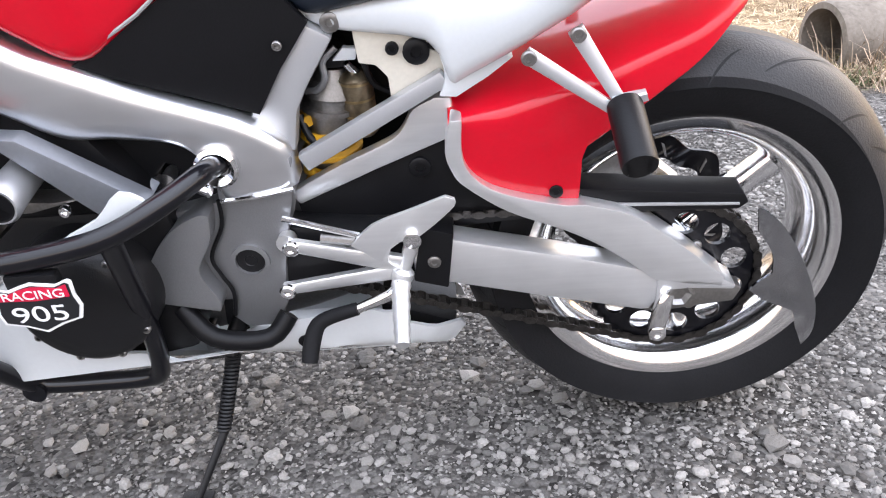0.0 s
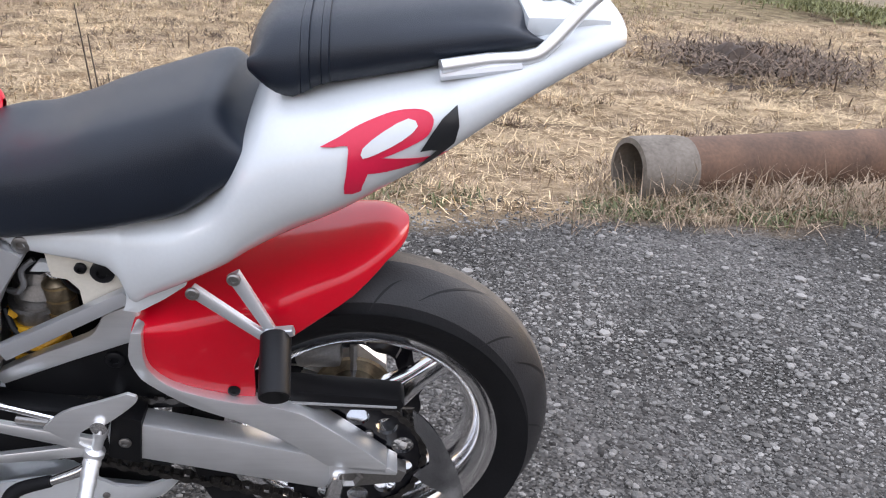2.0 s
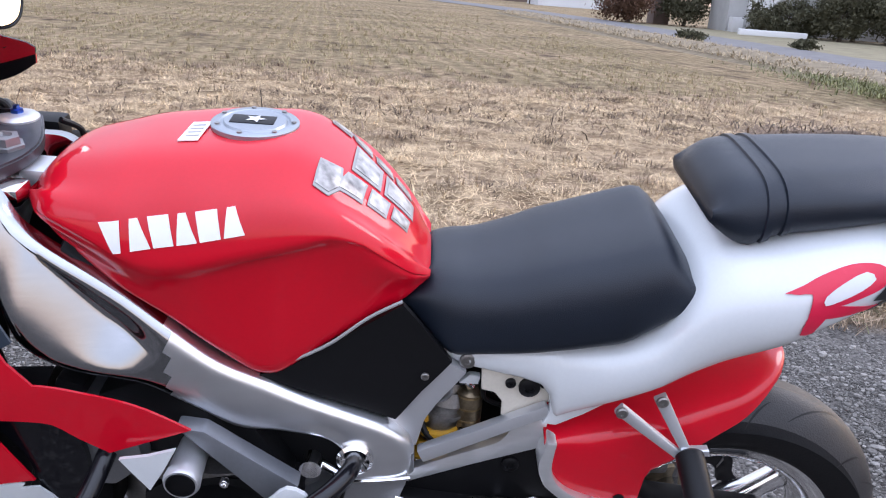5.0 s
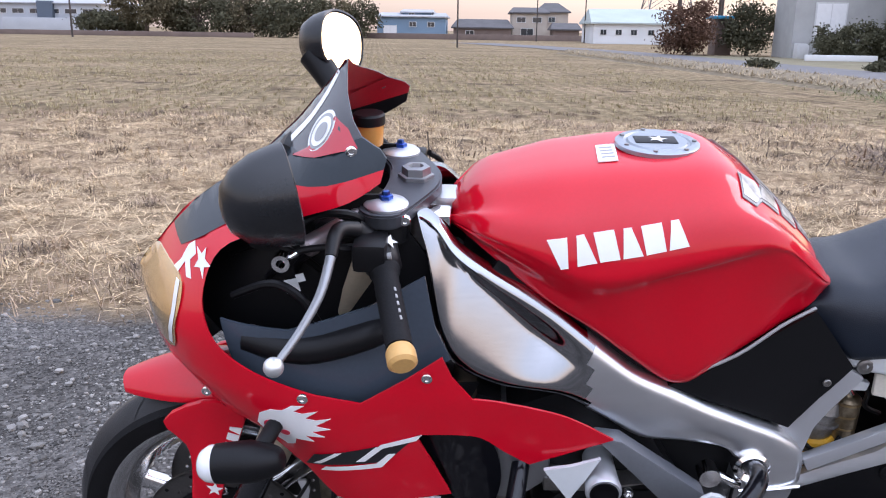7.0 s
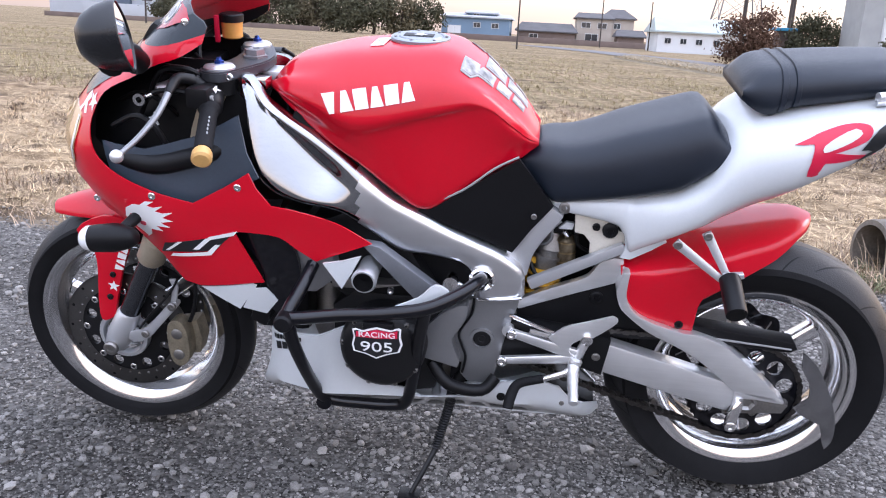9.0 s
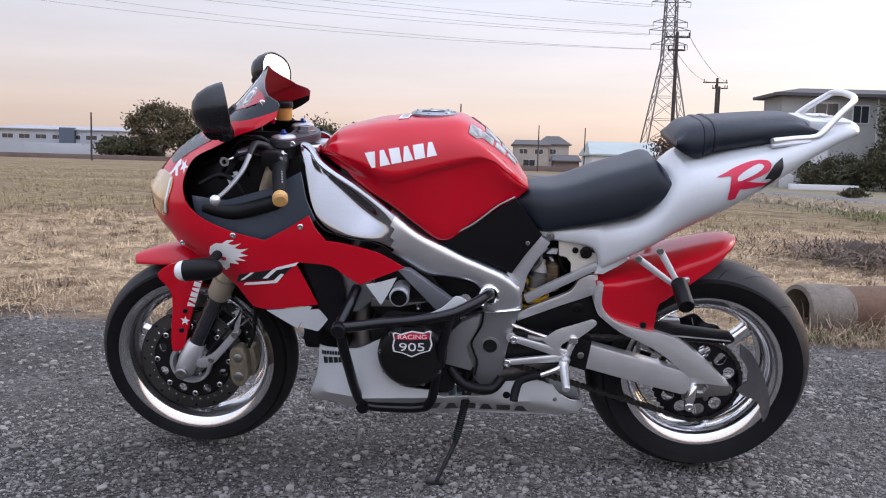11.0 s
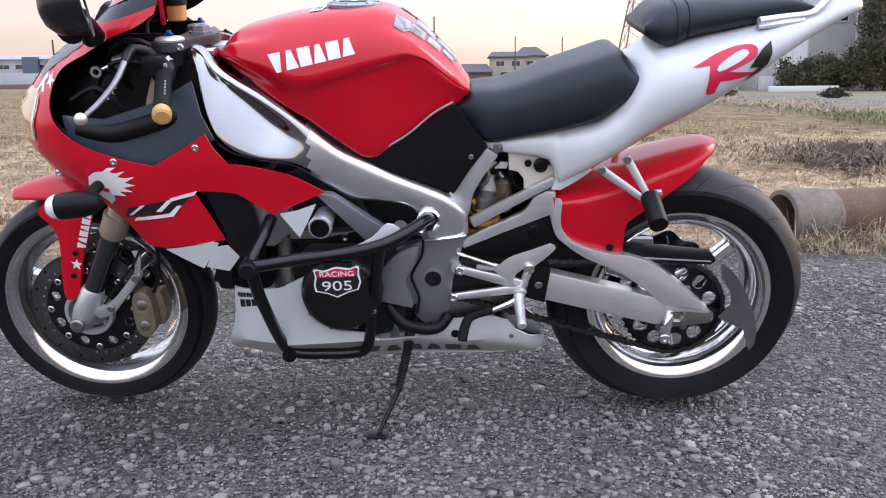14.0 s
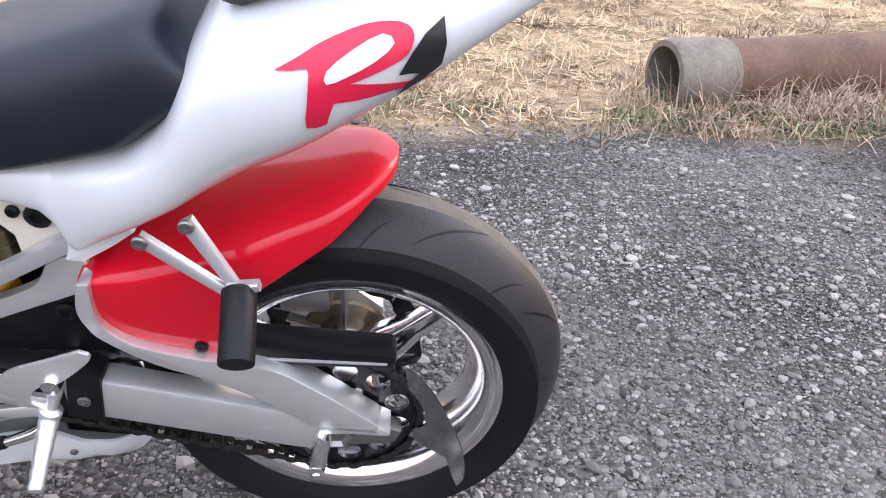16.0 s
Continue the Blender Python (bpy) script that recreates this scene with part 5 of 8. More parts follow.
part("rear_inner", box(bmesh.new(), (0.02, -0.11, 0.62), (0.185, 0.11, 0.74), 0.02), BLACK, bike)
bolt(bike, 0.203, -0.131, 0.691, 0.006, 0.004, STEEL)

# pillion strap, seat seams, grab rail
def pillion_ring(u, grow):
    t, lo, h = (smooth_table(q, u) for q in (P_TOP, P_LOW, P_HALF))
    h, t = h + grow, t + grow
    ctl = [(0, t), (0.5 * h, t - 0.002), (0.8 * h, t - 0.012), (0.97 * h, t - 0.45 * (t - lo)), (h, lo + 0.15 * (t - lo)), (h - 0.006, lo - 0.004)]
    half = spline(ctl, 4)
    return [Vector((u, -p.x, p.y)) for p in reversed(half)] + [Vector((u, p.x, p.y)) for p in half[1:]]


for u0, u1 in ((0.628, 0.641), (0.652, 0.664)):
    part("seat_strap", loft(bmesh.new(), [pillion_ring(u0, -0.002), pillion_ring(u0 + 0.002, 0.003), pillion_ring(u1 - 0.002, 0.003), pillion_ring(u1, -0.002)], closed=False, caps=False), VINYL, pillion)
RAIL = [(0.790, -0.138, 0.974), (0.845, -0.124, 0.979), (0.893, -0.124, 0.984), (0.915, -0.120, 0.996), (0.955, -0.102, 1.036), (0.990, -0.084, 1.066), (1.001, -0.064, 1.078), (1.004, -0.02, 1.082)]
part("grab_rail", tube(bmesh.new(), RAIL + [(u, -v, w) for u, v, w in reversed(RAIL)], 0.0085, 12, 4), BRUSHED, bike, "satin aluminium grab rail")
for s in (-1, 1):
    part("rail_foot", tube(bmesh.new(), [(0.790, s * 0.135, 0.963), (0.885, s * 0.128, 0.974)], 0.007, 8, 1), SILVER, bike)
deck = part("tail_deck", box(bmesh.new(), (0.893, -0.087, 0.996), (0.997, 0.087, 1.0210), 0.008), WHITE, bike)
bm = bmesh.new()
bm.faces.new([bm.verts.new((u, v, 1.0222)) for u, v in star(0.950, 0.0, 0.036, 90, 5, 0.25)])
part("star_decal", bm, STICK_K, deck, "black star sticker")
for v in (-0.016, -0.005, 0.006, 0.017):
    for u0, u1 in ((0.912 + abs(v) * 0.5, 0.934), (0.962, 0.986 - abs(v) * 0.5)):
        bm = bmesh.new()
        bm.faces.new([bm.verts.new(q) for q in ((u0, v - 0.0022, 1.0220), (u1, v - 0.0014, 1.0220), (u1, v + 0.0014, 1.0220), (u0 + 0.003, v + 0.0022, 1.0220))])
        part("star_wing", bm, STICK_K, deck)
EMBLEM = [*spline([(0.654, 0.882), (0.677, 0.895), (0.699, 0.907), (0.738, 0.921), (0.771, 0.925), (0.783, 0.917), (0.777, 0.900), (0.758, 0.888), (0.733, 0.877), (0.722, 0.874)], 3), *spline([(0.724, 0.874), (0.766, 0.871), (0.803, 0.871)], 2), *spline([(0.800, 0.869), (0.759, 0.861), (0.730, 0.856), (0.709, 0.855)], 2),
          *spline([(0.707, 0.850), (0.702, 0.836), (0.700, 0.830), (0.682, 0.829), (0.684, 0.854), (0.686, 0.876), (0.685, 0.887), (0.670, 0.884)], 2)]
EMBLEM_EYE = spline([(0.703, 0.886), (0.726, 0.903), (0.754, 0.9165), (0.765, 0.910), (0.748, 0.895), (0.722, 0.8815), (0.703, 0.875)], 2, True)
EMBLEM, EMBLEM_EYE = ([(u, w + 0.007) for u, w in o] for o in (EMBLEM, EMBLEM_EYE))
for s in (-1, 1):
    logo = decal("tail_logo", EMBLEM, tail_surf, STICK_R, bike, 0.002, 0.012, "red brush-stroke emblem on the tail", side=s)
    decal("emblem_eye", EMBLEM_EYE, tail_surf, WHITE, logo, 0.0035, 0.012, side=s)
    decal("tail_logo", [(0.810, 0.939), (0.813, 0.916), (0.809, 0.893), (0.791, 0.876), (0.767, 0.858), (0.776, 0.874), (0.790, 0.886), (0.780, 0.888), (0.769, 0.887), (0.781, 0.908), (0.793, 0.925)], tail_surf, STICK_K, bike, 0.0028, 0.012, "black slanted emblem on the tail", side=s)
    bolt(bike, 0.263, s * 0.108, 0.706, 0.012, 0.005, STEEL)

# --- rear frame and suspension ---
both("subframe_post", lambda bm: plate(bm, [(0.152, 0.602), (0.190, 0.652), (0.232, 0.710), (0.264, 0.690), (0.225, 0.632), (0.208, 0.600), (0.198, 0.548), (0.186, 0.555)], -0.118, -0.088, 0.005), SILVER, bike, "silver subframe upright")
both("subframe_strut", lambda bm: plate(bm, [(0.199, 0.544), (0.384, 0.643), (0.398, 0.622), (0.384, 0.619), (0.210, 0.522)], -0.124, -0.106, 0.004), SILVER, bike, "silver subframe strut")
CREAM = mat("cream_inner_panel", (0.62, 0.58, 0.50), 0.5, vary=0.1)
both("tail_inner_panel", lambda bm: plate(bm, [(0.285, 0.70), (0.40, 0.72), (0.392, 0.636), (0.350, 0.612), (0.322, 0.605), (0.321, 0.632), (0.308, 0.648), (0.288, 0.652)], -0.104, -0.096, 0.003), CREAM, bike, "cream inner tail panel")
both("tail_corner", lambda bm: plate(bm, [*spline([(0.384, 0.668), (0.389, 0.645), (0.388, 0.628), (0.381, 0.613)], 3), (0.402, 0.611), (0.440, 0.634), (0.470, 0.656), (0.420, 0.670)], -0.126, -0.108, 0.004), WHITE, bike, "white lower corner of the tail fairing")
bolt(bike, 0.358, -0.105, 0.664, 0.016, 0.008, BLACK)
bolt(bike, 0.330, -0.105, 0.669, 0.008, 0.006, BLACK)
bolt(bike, 0.380, -0.105, 0.672, 0.008, 0.006, BLACK)
shock = part("shock_absorber", tube(bmesh.new(), [(0.246, -0.045, 0.630), (0.244, -0.045, 0.615), (0.243, -0.045, 0.612), (0.241, -0.050, 0.590), (0.240, -0.050, 0.588), (0.238, -0.050, 0.574), (0.222, -0.050, 0.40)], [0.020, 0.026, 0.031, 0.034, 0.029, 0.032, 0.018], 24, 1), STEEL, bike, "rear shock absorber with yellow spring")
part("coil_spring", helix(bmesh.new(), (0.236, -0.050, 0.566), (0.224, -0.050, 0.44), 0.034, 0.0078, 5), YELLOW, shock, "yellow coil spring")
part("shock_reservoir", tube(bmesh.new(), [(0.276, -0.060, 0.627), (0.276, -0.060, 0.624), (0.276, -0.060, 0.618), (0.277, -0.060, 0.545), (0.277, -0.060, 0.540)], [0.008, 0.015, 0.021, 0.021, 0.016], 24, 1), OLDGOLD, shock, "gold shock reservoir")
part("adjuster_knob", tube(bmesh.new(), [(0.268, -0.068, 0.640), (0.276, -0.062, 0.625)], [0.005, 0.008], 12, 1), CHROME, shock)
for k in range(4):
    part("reservoir_rib", tube(bmesh.new(), [(0.276, -0.060, 0.615 - 0.022 * k), (0.276, -0.060, 0.612 - 0.022 * k)], 0.0218, 24, 1), BRONZE, shock)
part("preload_ring", tube(bmesh.new(), [(0.2385, -0.050, 0.582), (0.2375, -0.050, 0.575)], 0.038, 24, 1), STEEL, shock)
part("linkage_block", plate(bmesh.new(), [(0.262, 0.585), (0.285, 0.600), (0.292, 0.575), (0.278, 0.556), (0.262, 0.560)], -0.075, -0.05, 0.004), CHROME, bike)
part("brake_line_block", box(bmesh.new(), (0.236, -0.080, 0.638), (0.268, -0.045, 0.664), 0.005), BLACK, bike)
part("wiring_clip", plate(bmesh.new(), [(0.255, 0.652), (0.270, 0.668), (0.287, 0.666), (0.284, 0.652)], -0.092, -0.080, 0.002), WHITE, bike, "white wiring clip")
part("brake_hose", tube(bmesh.new(), [(0.215, -0.075, 0.610), (0.232, -0.085, 0.615), (0.243, -0.088, 0.630), (0.243, -0.085, 0.650), (0.260, -0.08, 0.665)], 0.0045, 8, 5), CAST, bike)
part("wiring_harness", tube(bmesh.new(), [(0.285, -0.080, 0.665), (0.292, -0.084, 0.645), (0.300, -0.070, 0.610), (0.330, -0.060, 0.590)], 0.004, 8, 5), BLACK, bike)
part("vent_hose", tube(bmesh.new(), [(0.20, -0.07, 0.575), (0.215, -0.085, 0.545), (0.250, -0.088, 0.535), (0.268, -0.085, 0.56)], 0.005, 8, 5), BLACK, bike)
part("inner_fender", box(bmesh.new(), (0.18, 0.015, 0.46), (0.40, 0.085, 0.70), 0.02), BLACK, bike)

ARMO = [(0.330, 0.430), (0.384, 0.416), (0.52, 0.382), (0.648, 0.347), (0.660, 0.338), (0.658, 0.300), (0.648, 0.281), (0.635, 0.281), (0.50, 0.314), (0.376, 0.346), (0.330, 0.354)]
swing = both("swingarm", lambda bm: plate(bm, ARMO, -0.138, -0.098, 0.011), BRUSHED, bike, "brushed aluminium swingarm")[0]
both("arm_pivot", lambda bm: plate(bm, [(0.150, 0.450), (0.230, 0.440), (0.334, 0.430), (0.334, 0.352), (0.230, 0.350), (0.150, 0.352)], -0.132, -0.085, 0.010), BLACK_CASE, swing, "black swingarm pivot end")
part("arm_end_cap", plate(bmesh.new(), [(0.654, 0.337), (0.745, 0.328), (0.760, 0.318), (0.757, 0.312), (0.70, 0.317), (0.668, 0.316), (0.668, 0.262), (0.654, 0.262)], -0.142, -0.098, 0.004), BRUSHED, swing)
part("axle_block", plate(bmesh.new(), [(0.664, 0.316), (0.752, 0.312), (0.775, 0.300), (0.765, 0.278), (0.664, 0.266)], -0.125, -0.098, 0.004), STEEL, swing, "dull steel axle block")
part("axle_nut", lathe(bmesh.new(), [(-0.120, 0.024), (-0.140, 0.023), (-0.142, 0.018), (-0.136, 0.012), (-0.136, 0.0)], REAR, seg=6), STEEL, swing, "", 20)
part("chain_adjuster", tube(bmesh.new(), [(0.668, -0.142, 0.312), (0.664, -0.146, 0.300), (0.656, -0.150, 0.262), (0.655, -0.150, 0.250)], [0.010, 0.012, 0.013, 0.011], 14, 1), CHROME, swing, "chrome chain adjuster bobbin")
bolt(swing, 0.655, -0.158, 0.256, 0.012, 0.006)
part("arm_clamp", plate(bmesh.new(), [(0.345, 0.440), (0.386, 0.428), (0.374, 0.342), (0.328, 0.356)], -0.143, -0.10, 0.003), BLACK, swing, "black chain slider block")
bolt(swing, 0.358, -0.144, 0.388, 0.009, 0.004, STEEL)
BRACE = [*spline([(0.392, 0.588), (0.383, 0.548), (0.390, 0.518), (0.405, 0.496), (0.458, 0.456), (0.533, 0.421), (0.590, 0.385), (0.651, 0.334)], 4), (0.700, 0.322), (0.744, 0.316), (0.742, 0.334),
         *spline([(0.722, 0.352), (0.692, 0.380), (0.650, 0.415), (0.612, 0.442), (0.556, 0.460)], 4), *spline([(0.530, 0.461), (0.480, 0.474), (0.440, 0.490), (0.415, 0.512), (0.404, 0.540), (0.406, 0.588)], 4)]
both("swingarm_brace", lambda bm: plate(bm, BRACE, -0.142, -0.100, 0.007), BRUSHED, bike, "brushed aluminium swingarm brace")
both("arm_link", lambda bm: plate(bm, [(0.187, 0.463), (0.290, 0.507), (0.385, 0.545), (0.396, 0.570), (0.394, 0.601), *spline([(0.374, 0.602), (0.346, 0.588), (0.333, 0.566), (0.314, 0.548), (0.247, 0.518), (0.200, 0.494)], 3), (0.176, 0.480)], -0.104, -0.086, 0.006), BRUSHED, bike, "bright aluminium swingarm bridge")
part("arm_shield", plate(bmesh.new(), [(0.181, 0.469), (0.302, 0.520), (0.388, 0.548), (0.412, 0.473), (0.499, 0.414), (0.349, 0.405), (0.232, 0.405), (0.186, 0.420)], -0.094, -0.084, 0.003), BLACK, bike, "black swingarm shield")
bolt(bike, 0.348, -0.095, 0.505, 0.014, 0.006, BLACK)
part("arm_crossbar", box(bmesh.new(), (0.30, -0.08, 0.36), (0.38, 0.08, 0.48), 0.02), CAST, bike)

# hugger over the rear wheel
def hug_surf(u, w):
    return -(0.122 - 0.030 * max(0, u - 0.60) / 0.15) - 0.010 * math.sin(max(0, min(1, (w - 0.44) / 0.26)) * math.pi)


H_TOP = ((0.388, 0.590), (0.43, 0.606), (0.50, 0.626), (0.568, 0.648), (0.626, 0.668), (0.690, 0.687), (0.735, 0.698), (0.755, 0.698), (0.768, 0.692))
H_LOW = ((0.388, 0.560), (0.392, 0.540), (0.402, 0.520), (0.418, 0.502), (0.445, 0.482), (0.490, 0.468), (0.530, 0.454), (0.5485, 0.449), (0.549, 0.480), (0.5505, 0.520), (0.556, 0.538), (0.60, 0.572), (0.645, 0.602), (0.690, 0.632), (0.720, 0.656), (0.745, 0.677), (0.768, 0.688))


def make_hugger(bm):
    rings = []
    for u in [*np.linspace(0.389, 0.44, 12), *np.linspace(0.448, 0.545, 14), *np.linspace(0.547, 0.562, 9), *np.linspace(0.57, 0.70, 14), 0.712, 0.724, 0.735, 0.745, 0.753, 0.760, 0.765, 0.7675]:
        u = float(u)
        top, low = smooth_table(H_TOP, u), lerp(H_LOW, u)
        round_ = math.sqrt(max(0.02, 1 - (max(0.0, u - 0.670) / 0.099) ** 2))
        rise = 0.034 * round_ * min(1.0, 0.35 + (u - 0.389) / 0.10)
        sh = top - rise
        low = min(low, sh - 0.003)
        half = []
        for k in range(10):
            w = low + (sh - low) * k / 9
            half.append((-hug_surf(u, w) * round_, w))
        h = half[-1][0]
        for k in range(1, 10):
            a = math.pi / 2 * k / 9
            half.append((h * math.cos(a) ** 0.8, sh + rise * math.sin(a)))
        rings.append([Vector((u, -v, w)) for v, w in half] + [Vector((u, v, w)) for v, w in reversed(half[:-1])])
    loft(bm, rings, closed=False, caps=False)
    ex = bmesh.ops.extrude_face_region(bm, geom=bm.faces[:])
    for g in ex["geom"]:
        if isinstance(g, bmesh.types.BMVert):
            g.co.y *= 0.96
            g.co.z -= 0.004
    return bm


hugger = part("rear_hugger", make_hugger(bmesh.new()), RED, bike, "glossy red rear hugger", 60)
bolt(hugger, 0.519, hug_surf(0.519, 0.474) - 0.001, 0.474, 0.009, 0.003, BLACK)
# pillion peg and bracket
def bar_flat(bm, a, b, w0, w1, d):
    a, b = Vector(a), Vector(b)
    t = (b - a).normalized()
    side = t.cross(Vector((0, 1, 0))).normalized()
    rings = []
    for p, w in ((a, w0), (a.lerp(b, 0.1), w0), (b, w1)):
        rings.append([p + side * (w * sx) + Vector((0, d * sy, 0)) for sx, sy in ((-0.5, -0.35), (-0.35, -0.5), (0.35, -0.5), (0.5, -0.35), (0.5, 0.35), (0.35, 0.5), (-0.35, 0.5), (-0.5, 0.35))])
    return loft(bm, rings)


for s in (-1, 1):
    br = part("pillion_peg_bracket", bar_flat(bmesh.new(), (0.482, s * 0.150, 0.668), (0.588, s * 0.172, 0.598), 0.0175, 0.013, 0.010), SILVER, bike, "silver pillion footpeg bracket")
    part("bracket_arm", bar_flat(bmesh.new(), (0.537, s * 0.150, 0.693), (0.594, s * 0.172, 0.600), 0.0185, 0.013, 0.010), SILVER, br)
    part("bracket_lug", bar_flat(bmesh.new(), (0.578, s * 0.172, 0.612), (0.614, s * 0.176, 0.622), 0.016, 0.011, 0.014), SILVER, br)
    bolt(br, 0.485, s * 0.158, 0.667, 0.009, 0.005, STEEL)
    bolt(br, 0.539, s * 0.158, 0.690, 0.009, 0.005, STEEL)
    peg = bmesh.new()
    a, b = Vector((0.590, s * 0.172, 0.612)), Vector((0.595, s * 0.254, 0.575))
    tube(peg, [a, a.lerp(b, 0.04), a.lerp(b, 0.97), b, b, a.lerp(b, 0.6), a.lerp(b, 0.6)], [0.016, 0.0205, 0.0205, 0.0198, 0.0165, 0.0160, 0.0002], 22, 1)
    part("pillion_peg", peg, BLACK, br, "black hollow cylindrical pillion peg")
part("chain_guard", plate(bmesh.new(), [(0.54, 0.472), (0.60, 0.466), (0.761, 0.449), (0.768, 0.436), (0.756, 0.426), (0.64, 0.430), (0.58, 0.432)], -0.120, -0.075, 0.004), BLACK, bike, "black plastic chain guard")
part("guard_rib", plate(bmesh.new(), [(0.585, 0.448), (0.755, 0.437), (0.755, 0.434), (0.585, 0.444)], -0.123, -0.118, 0.001), SEAM, bike)
spk = part("sprocket", perforated(bmesh.new(), REAR, 0.045, 0.116, 0.0175, 0.087, 11, -0.095, -0.088, 43), BLACK_GLOSS, rear_wheel, "black drilled rear sprocket")
part("sprocket_carrier", lathe(bmesh.new(), [(-0.105, 0.028), (-0.100, 0.050), (-0.085, 0.055), (-0.060, 0.06), (-0.02, 0.05), (0.06, 0.045), (0.09, 0.04)], REAR, seg=32), POLISHED, rear_wheel, "polished sprocket carrier and hub")
for k in range(6):
    a = 2 * math.pi * k / 6
    bolt(spk, REAR[0] + 0.058 * math.cos(a), -0.095, REAR[2] + 0.058 * math.sin(a), 0.008, 0.006, STEEL, "sprocket_nut")
# wave disc on the far side
bm = bmesh.new()
ring = []
for k in range(120):
    a = 2 * math.pi * k / 120
    ro = 0.127 + 0.007 * math.sin(a * 10)
    ri = 0.092 + 0.004 * math.sin(a * 10)
    ring.append([bm.verts.new((REAR[0] + r * math.cos(a), y, REAR[2] + r * math.sin(a))) for r, y in ((ri, 0.072), (ro, 0.072), (ro, 0.077), (ri, 0.077))])
for k in range(120):
    for i in range(4):
        bm.faces.new((ring[k][i], ring[k][(i + 1) % 4], ring[(k + 1) % 120][(i + 1) % 4], ring[(k + 1) % 120][i]))
wd = part("wave_disc", bm, BLACK_GLOSS, rear_wheel, "black wave-edged rear brake disc")
for k in range(10):
    a = 2 * math.pi * k / 10 + 0.15
    part("disc_slot", plate(bmesh.new(), [(REAR[0] + (0.109 + q[0]) * math.cos(a + q[1]), REAR[2] + (0.109 + q[0]) * math.sin(a + q[1])) for q in ((-0.01, -0.06), (0.01, 0.02), (0.012, 0.06), (-0.008, -0.02))], 0.0705, 0.0785, 0), STEEL, wd)
for k in range(5):
    a = 2 * math.pi * k / 5 + 0.3
    part("disc_arm", tube(bmesh.new(), [(REAR[0] + 0.03 * math.cos(a), 0.070, REAR[2] + 0.03 * math.sin(a)), (REAR[0] + 0.096 * math.cos(a), 0.074, REAR[2] + 0.096 * math.sin(a))], 0.008, 8, 1), STEEL, wd)
part("disc_carrier", lathe(bmesh.new(), [(0.066, 0.030), (0.066, 0.066), (0.070, 0.070), (0.075, 0.066), (0.075, 0.030)], REAR, seg=32), OLDGOLD, wd, "dull gold disc carrier")
part("rear_caliper", box(bmesh.new(), (0.585, 0.055, 0.36), (0.665, 0.115, 0.425), 0.012), STEEL, bike, "grey rear brake caliper")


# chain: pairs of side plates round both sprockets
def chain_path():
    C1, R1, C2, R2 = Vector((0.100, 0.395)), 0.038, Vector((REAR[0], REAR[2])), 0.118
    d = C2 - C1
    base, L = math.atan2(d.y, d.x), d.length
    off = math.asin((R2 - R1) / L)
    up, dn = base + math.pi / 2 + off, base - math.pi / 2 - off
    pts = []
    def arc(c, r, a0, a1):
        n = max(2, int(abs(a1 - a0) * r / 0.004))
        pts.extend(c + Vector((math.cos(a0 + (a1 - a0) * k / n), math.sin(a0 + (a1 - a0) * k / n))) * r for k in range(n + 1))
    arc(C1, R1, dn + 2 * math.pi, up)
    arc(C2, R2, up, dn)
    pts.append(pts[0])
    return pts


cp = chain_path()
dist = [0.0]
for a, b in zip(cp, cp[1:]):
    dist.append(dist[-1] + (b - a).length)
links = int(dist[-1] / 0.0159) // 2 * 2
bm = bmesh.new()
for k in range(links):
    def at(s):
        s = (s % 1.0) * dist[-1]
        return Vector((np.interp(s, dist, [p.x for p in cp]), np.interp(s, dist, [p.y for p in cp])))
    a, b = at(k / links), at((k + 1) / links)
    m_, t = (a + b) / 2, math.atan2(b.y - a.y, b.x - a.x)
    wd_ = 0.0035 if k % 2 else 0.0055
    for y in (-0.0915 - wd_ * 1.6, -0.0915 + wd_ * 1.6):
        o = [(0.0105 * math.cos(q) * 1.0, 0.0062 * math.sin(q) * (1 - 0.25 * abs(math.cos(q)) ** 4)) for q in [2 * math.pi * j / 10 for j in range(10)]]
        plate(bm, [(m_.x + x * math.cos(t) - z * math.sin(t), m_.y + x * math.sin(t) + z * math.cos(t)) for x, z in o], y - 0.001, y + 0.001, 0)
    lathe_r = 0.0042
    vs0 = [bm.verts.new((a.x + lathe_r * math.cos(q), -0.100, a.y + lathe_r * math.sin(q))) for q in [2 * math.pi * j / 8 for j in range(8)]]
    vs1 = [bm.verts.new((v.co.x, -0.083, v.co.z)) for v in vs0]
    for j in range(8):
        bm.faces.new((vs0[j], vs0[(j + 1) % 8], vs1[(j + 1) % 8], vs1[j]))
    bm.faces.new(vs0[::-1])
part("drive_chain", bm, CHAIN, bike, "dark oily drive chain")
# fin-shaped chain guard behind the sprocket
FIN = [*spline([(0.779, 0.432), (0.812, 0.405), (0.842, 0.352), (0.861, 0.296), (0.864, 0.250), (0.855, 0.222)], 4), *spline([(0.846, 0.246), (0.838, 0.276)], 2), (0.800, 0.284), (0.784, 0.296), *spline([(0.808, 0.330), (0.804, 0.362), (0.784, 0.392)], 3)]
part("chain_fin", panel(bmesh.new(), FIN, lambda u, w: -0.126 - 0.036 * max(0, u - 0.79) / 0.07, 0.004, 0.012), POLISHED, bike, "polished fin-shaped chain guard")

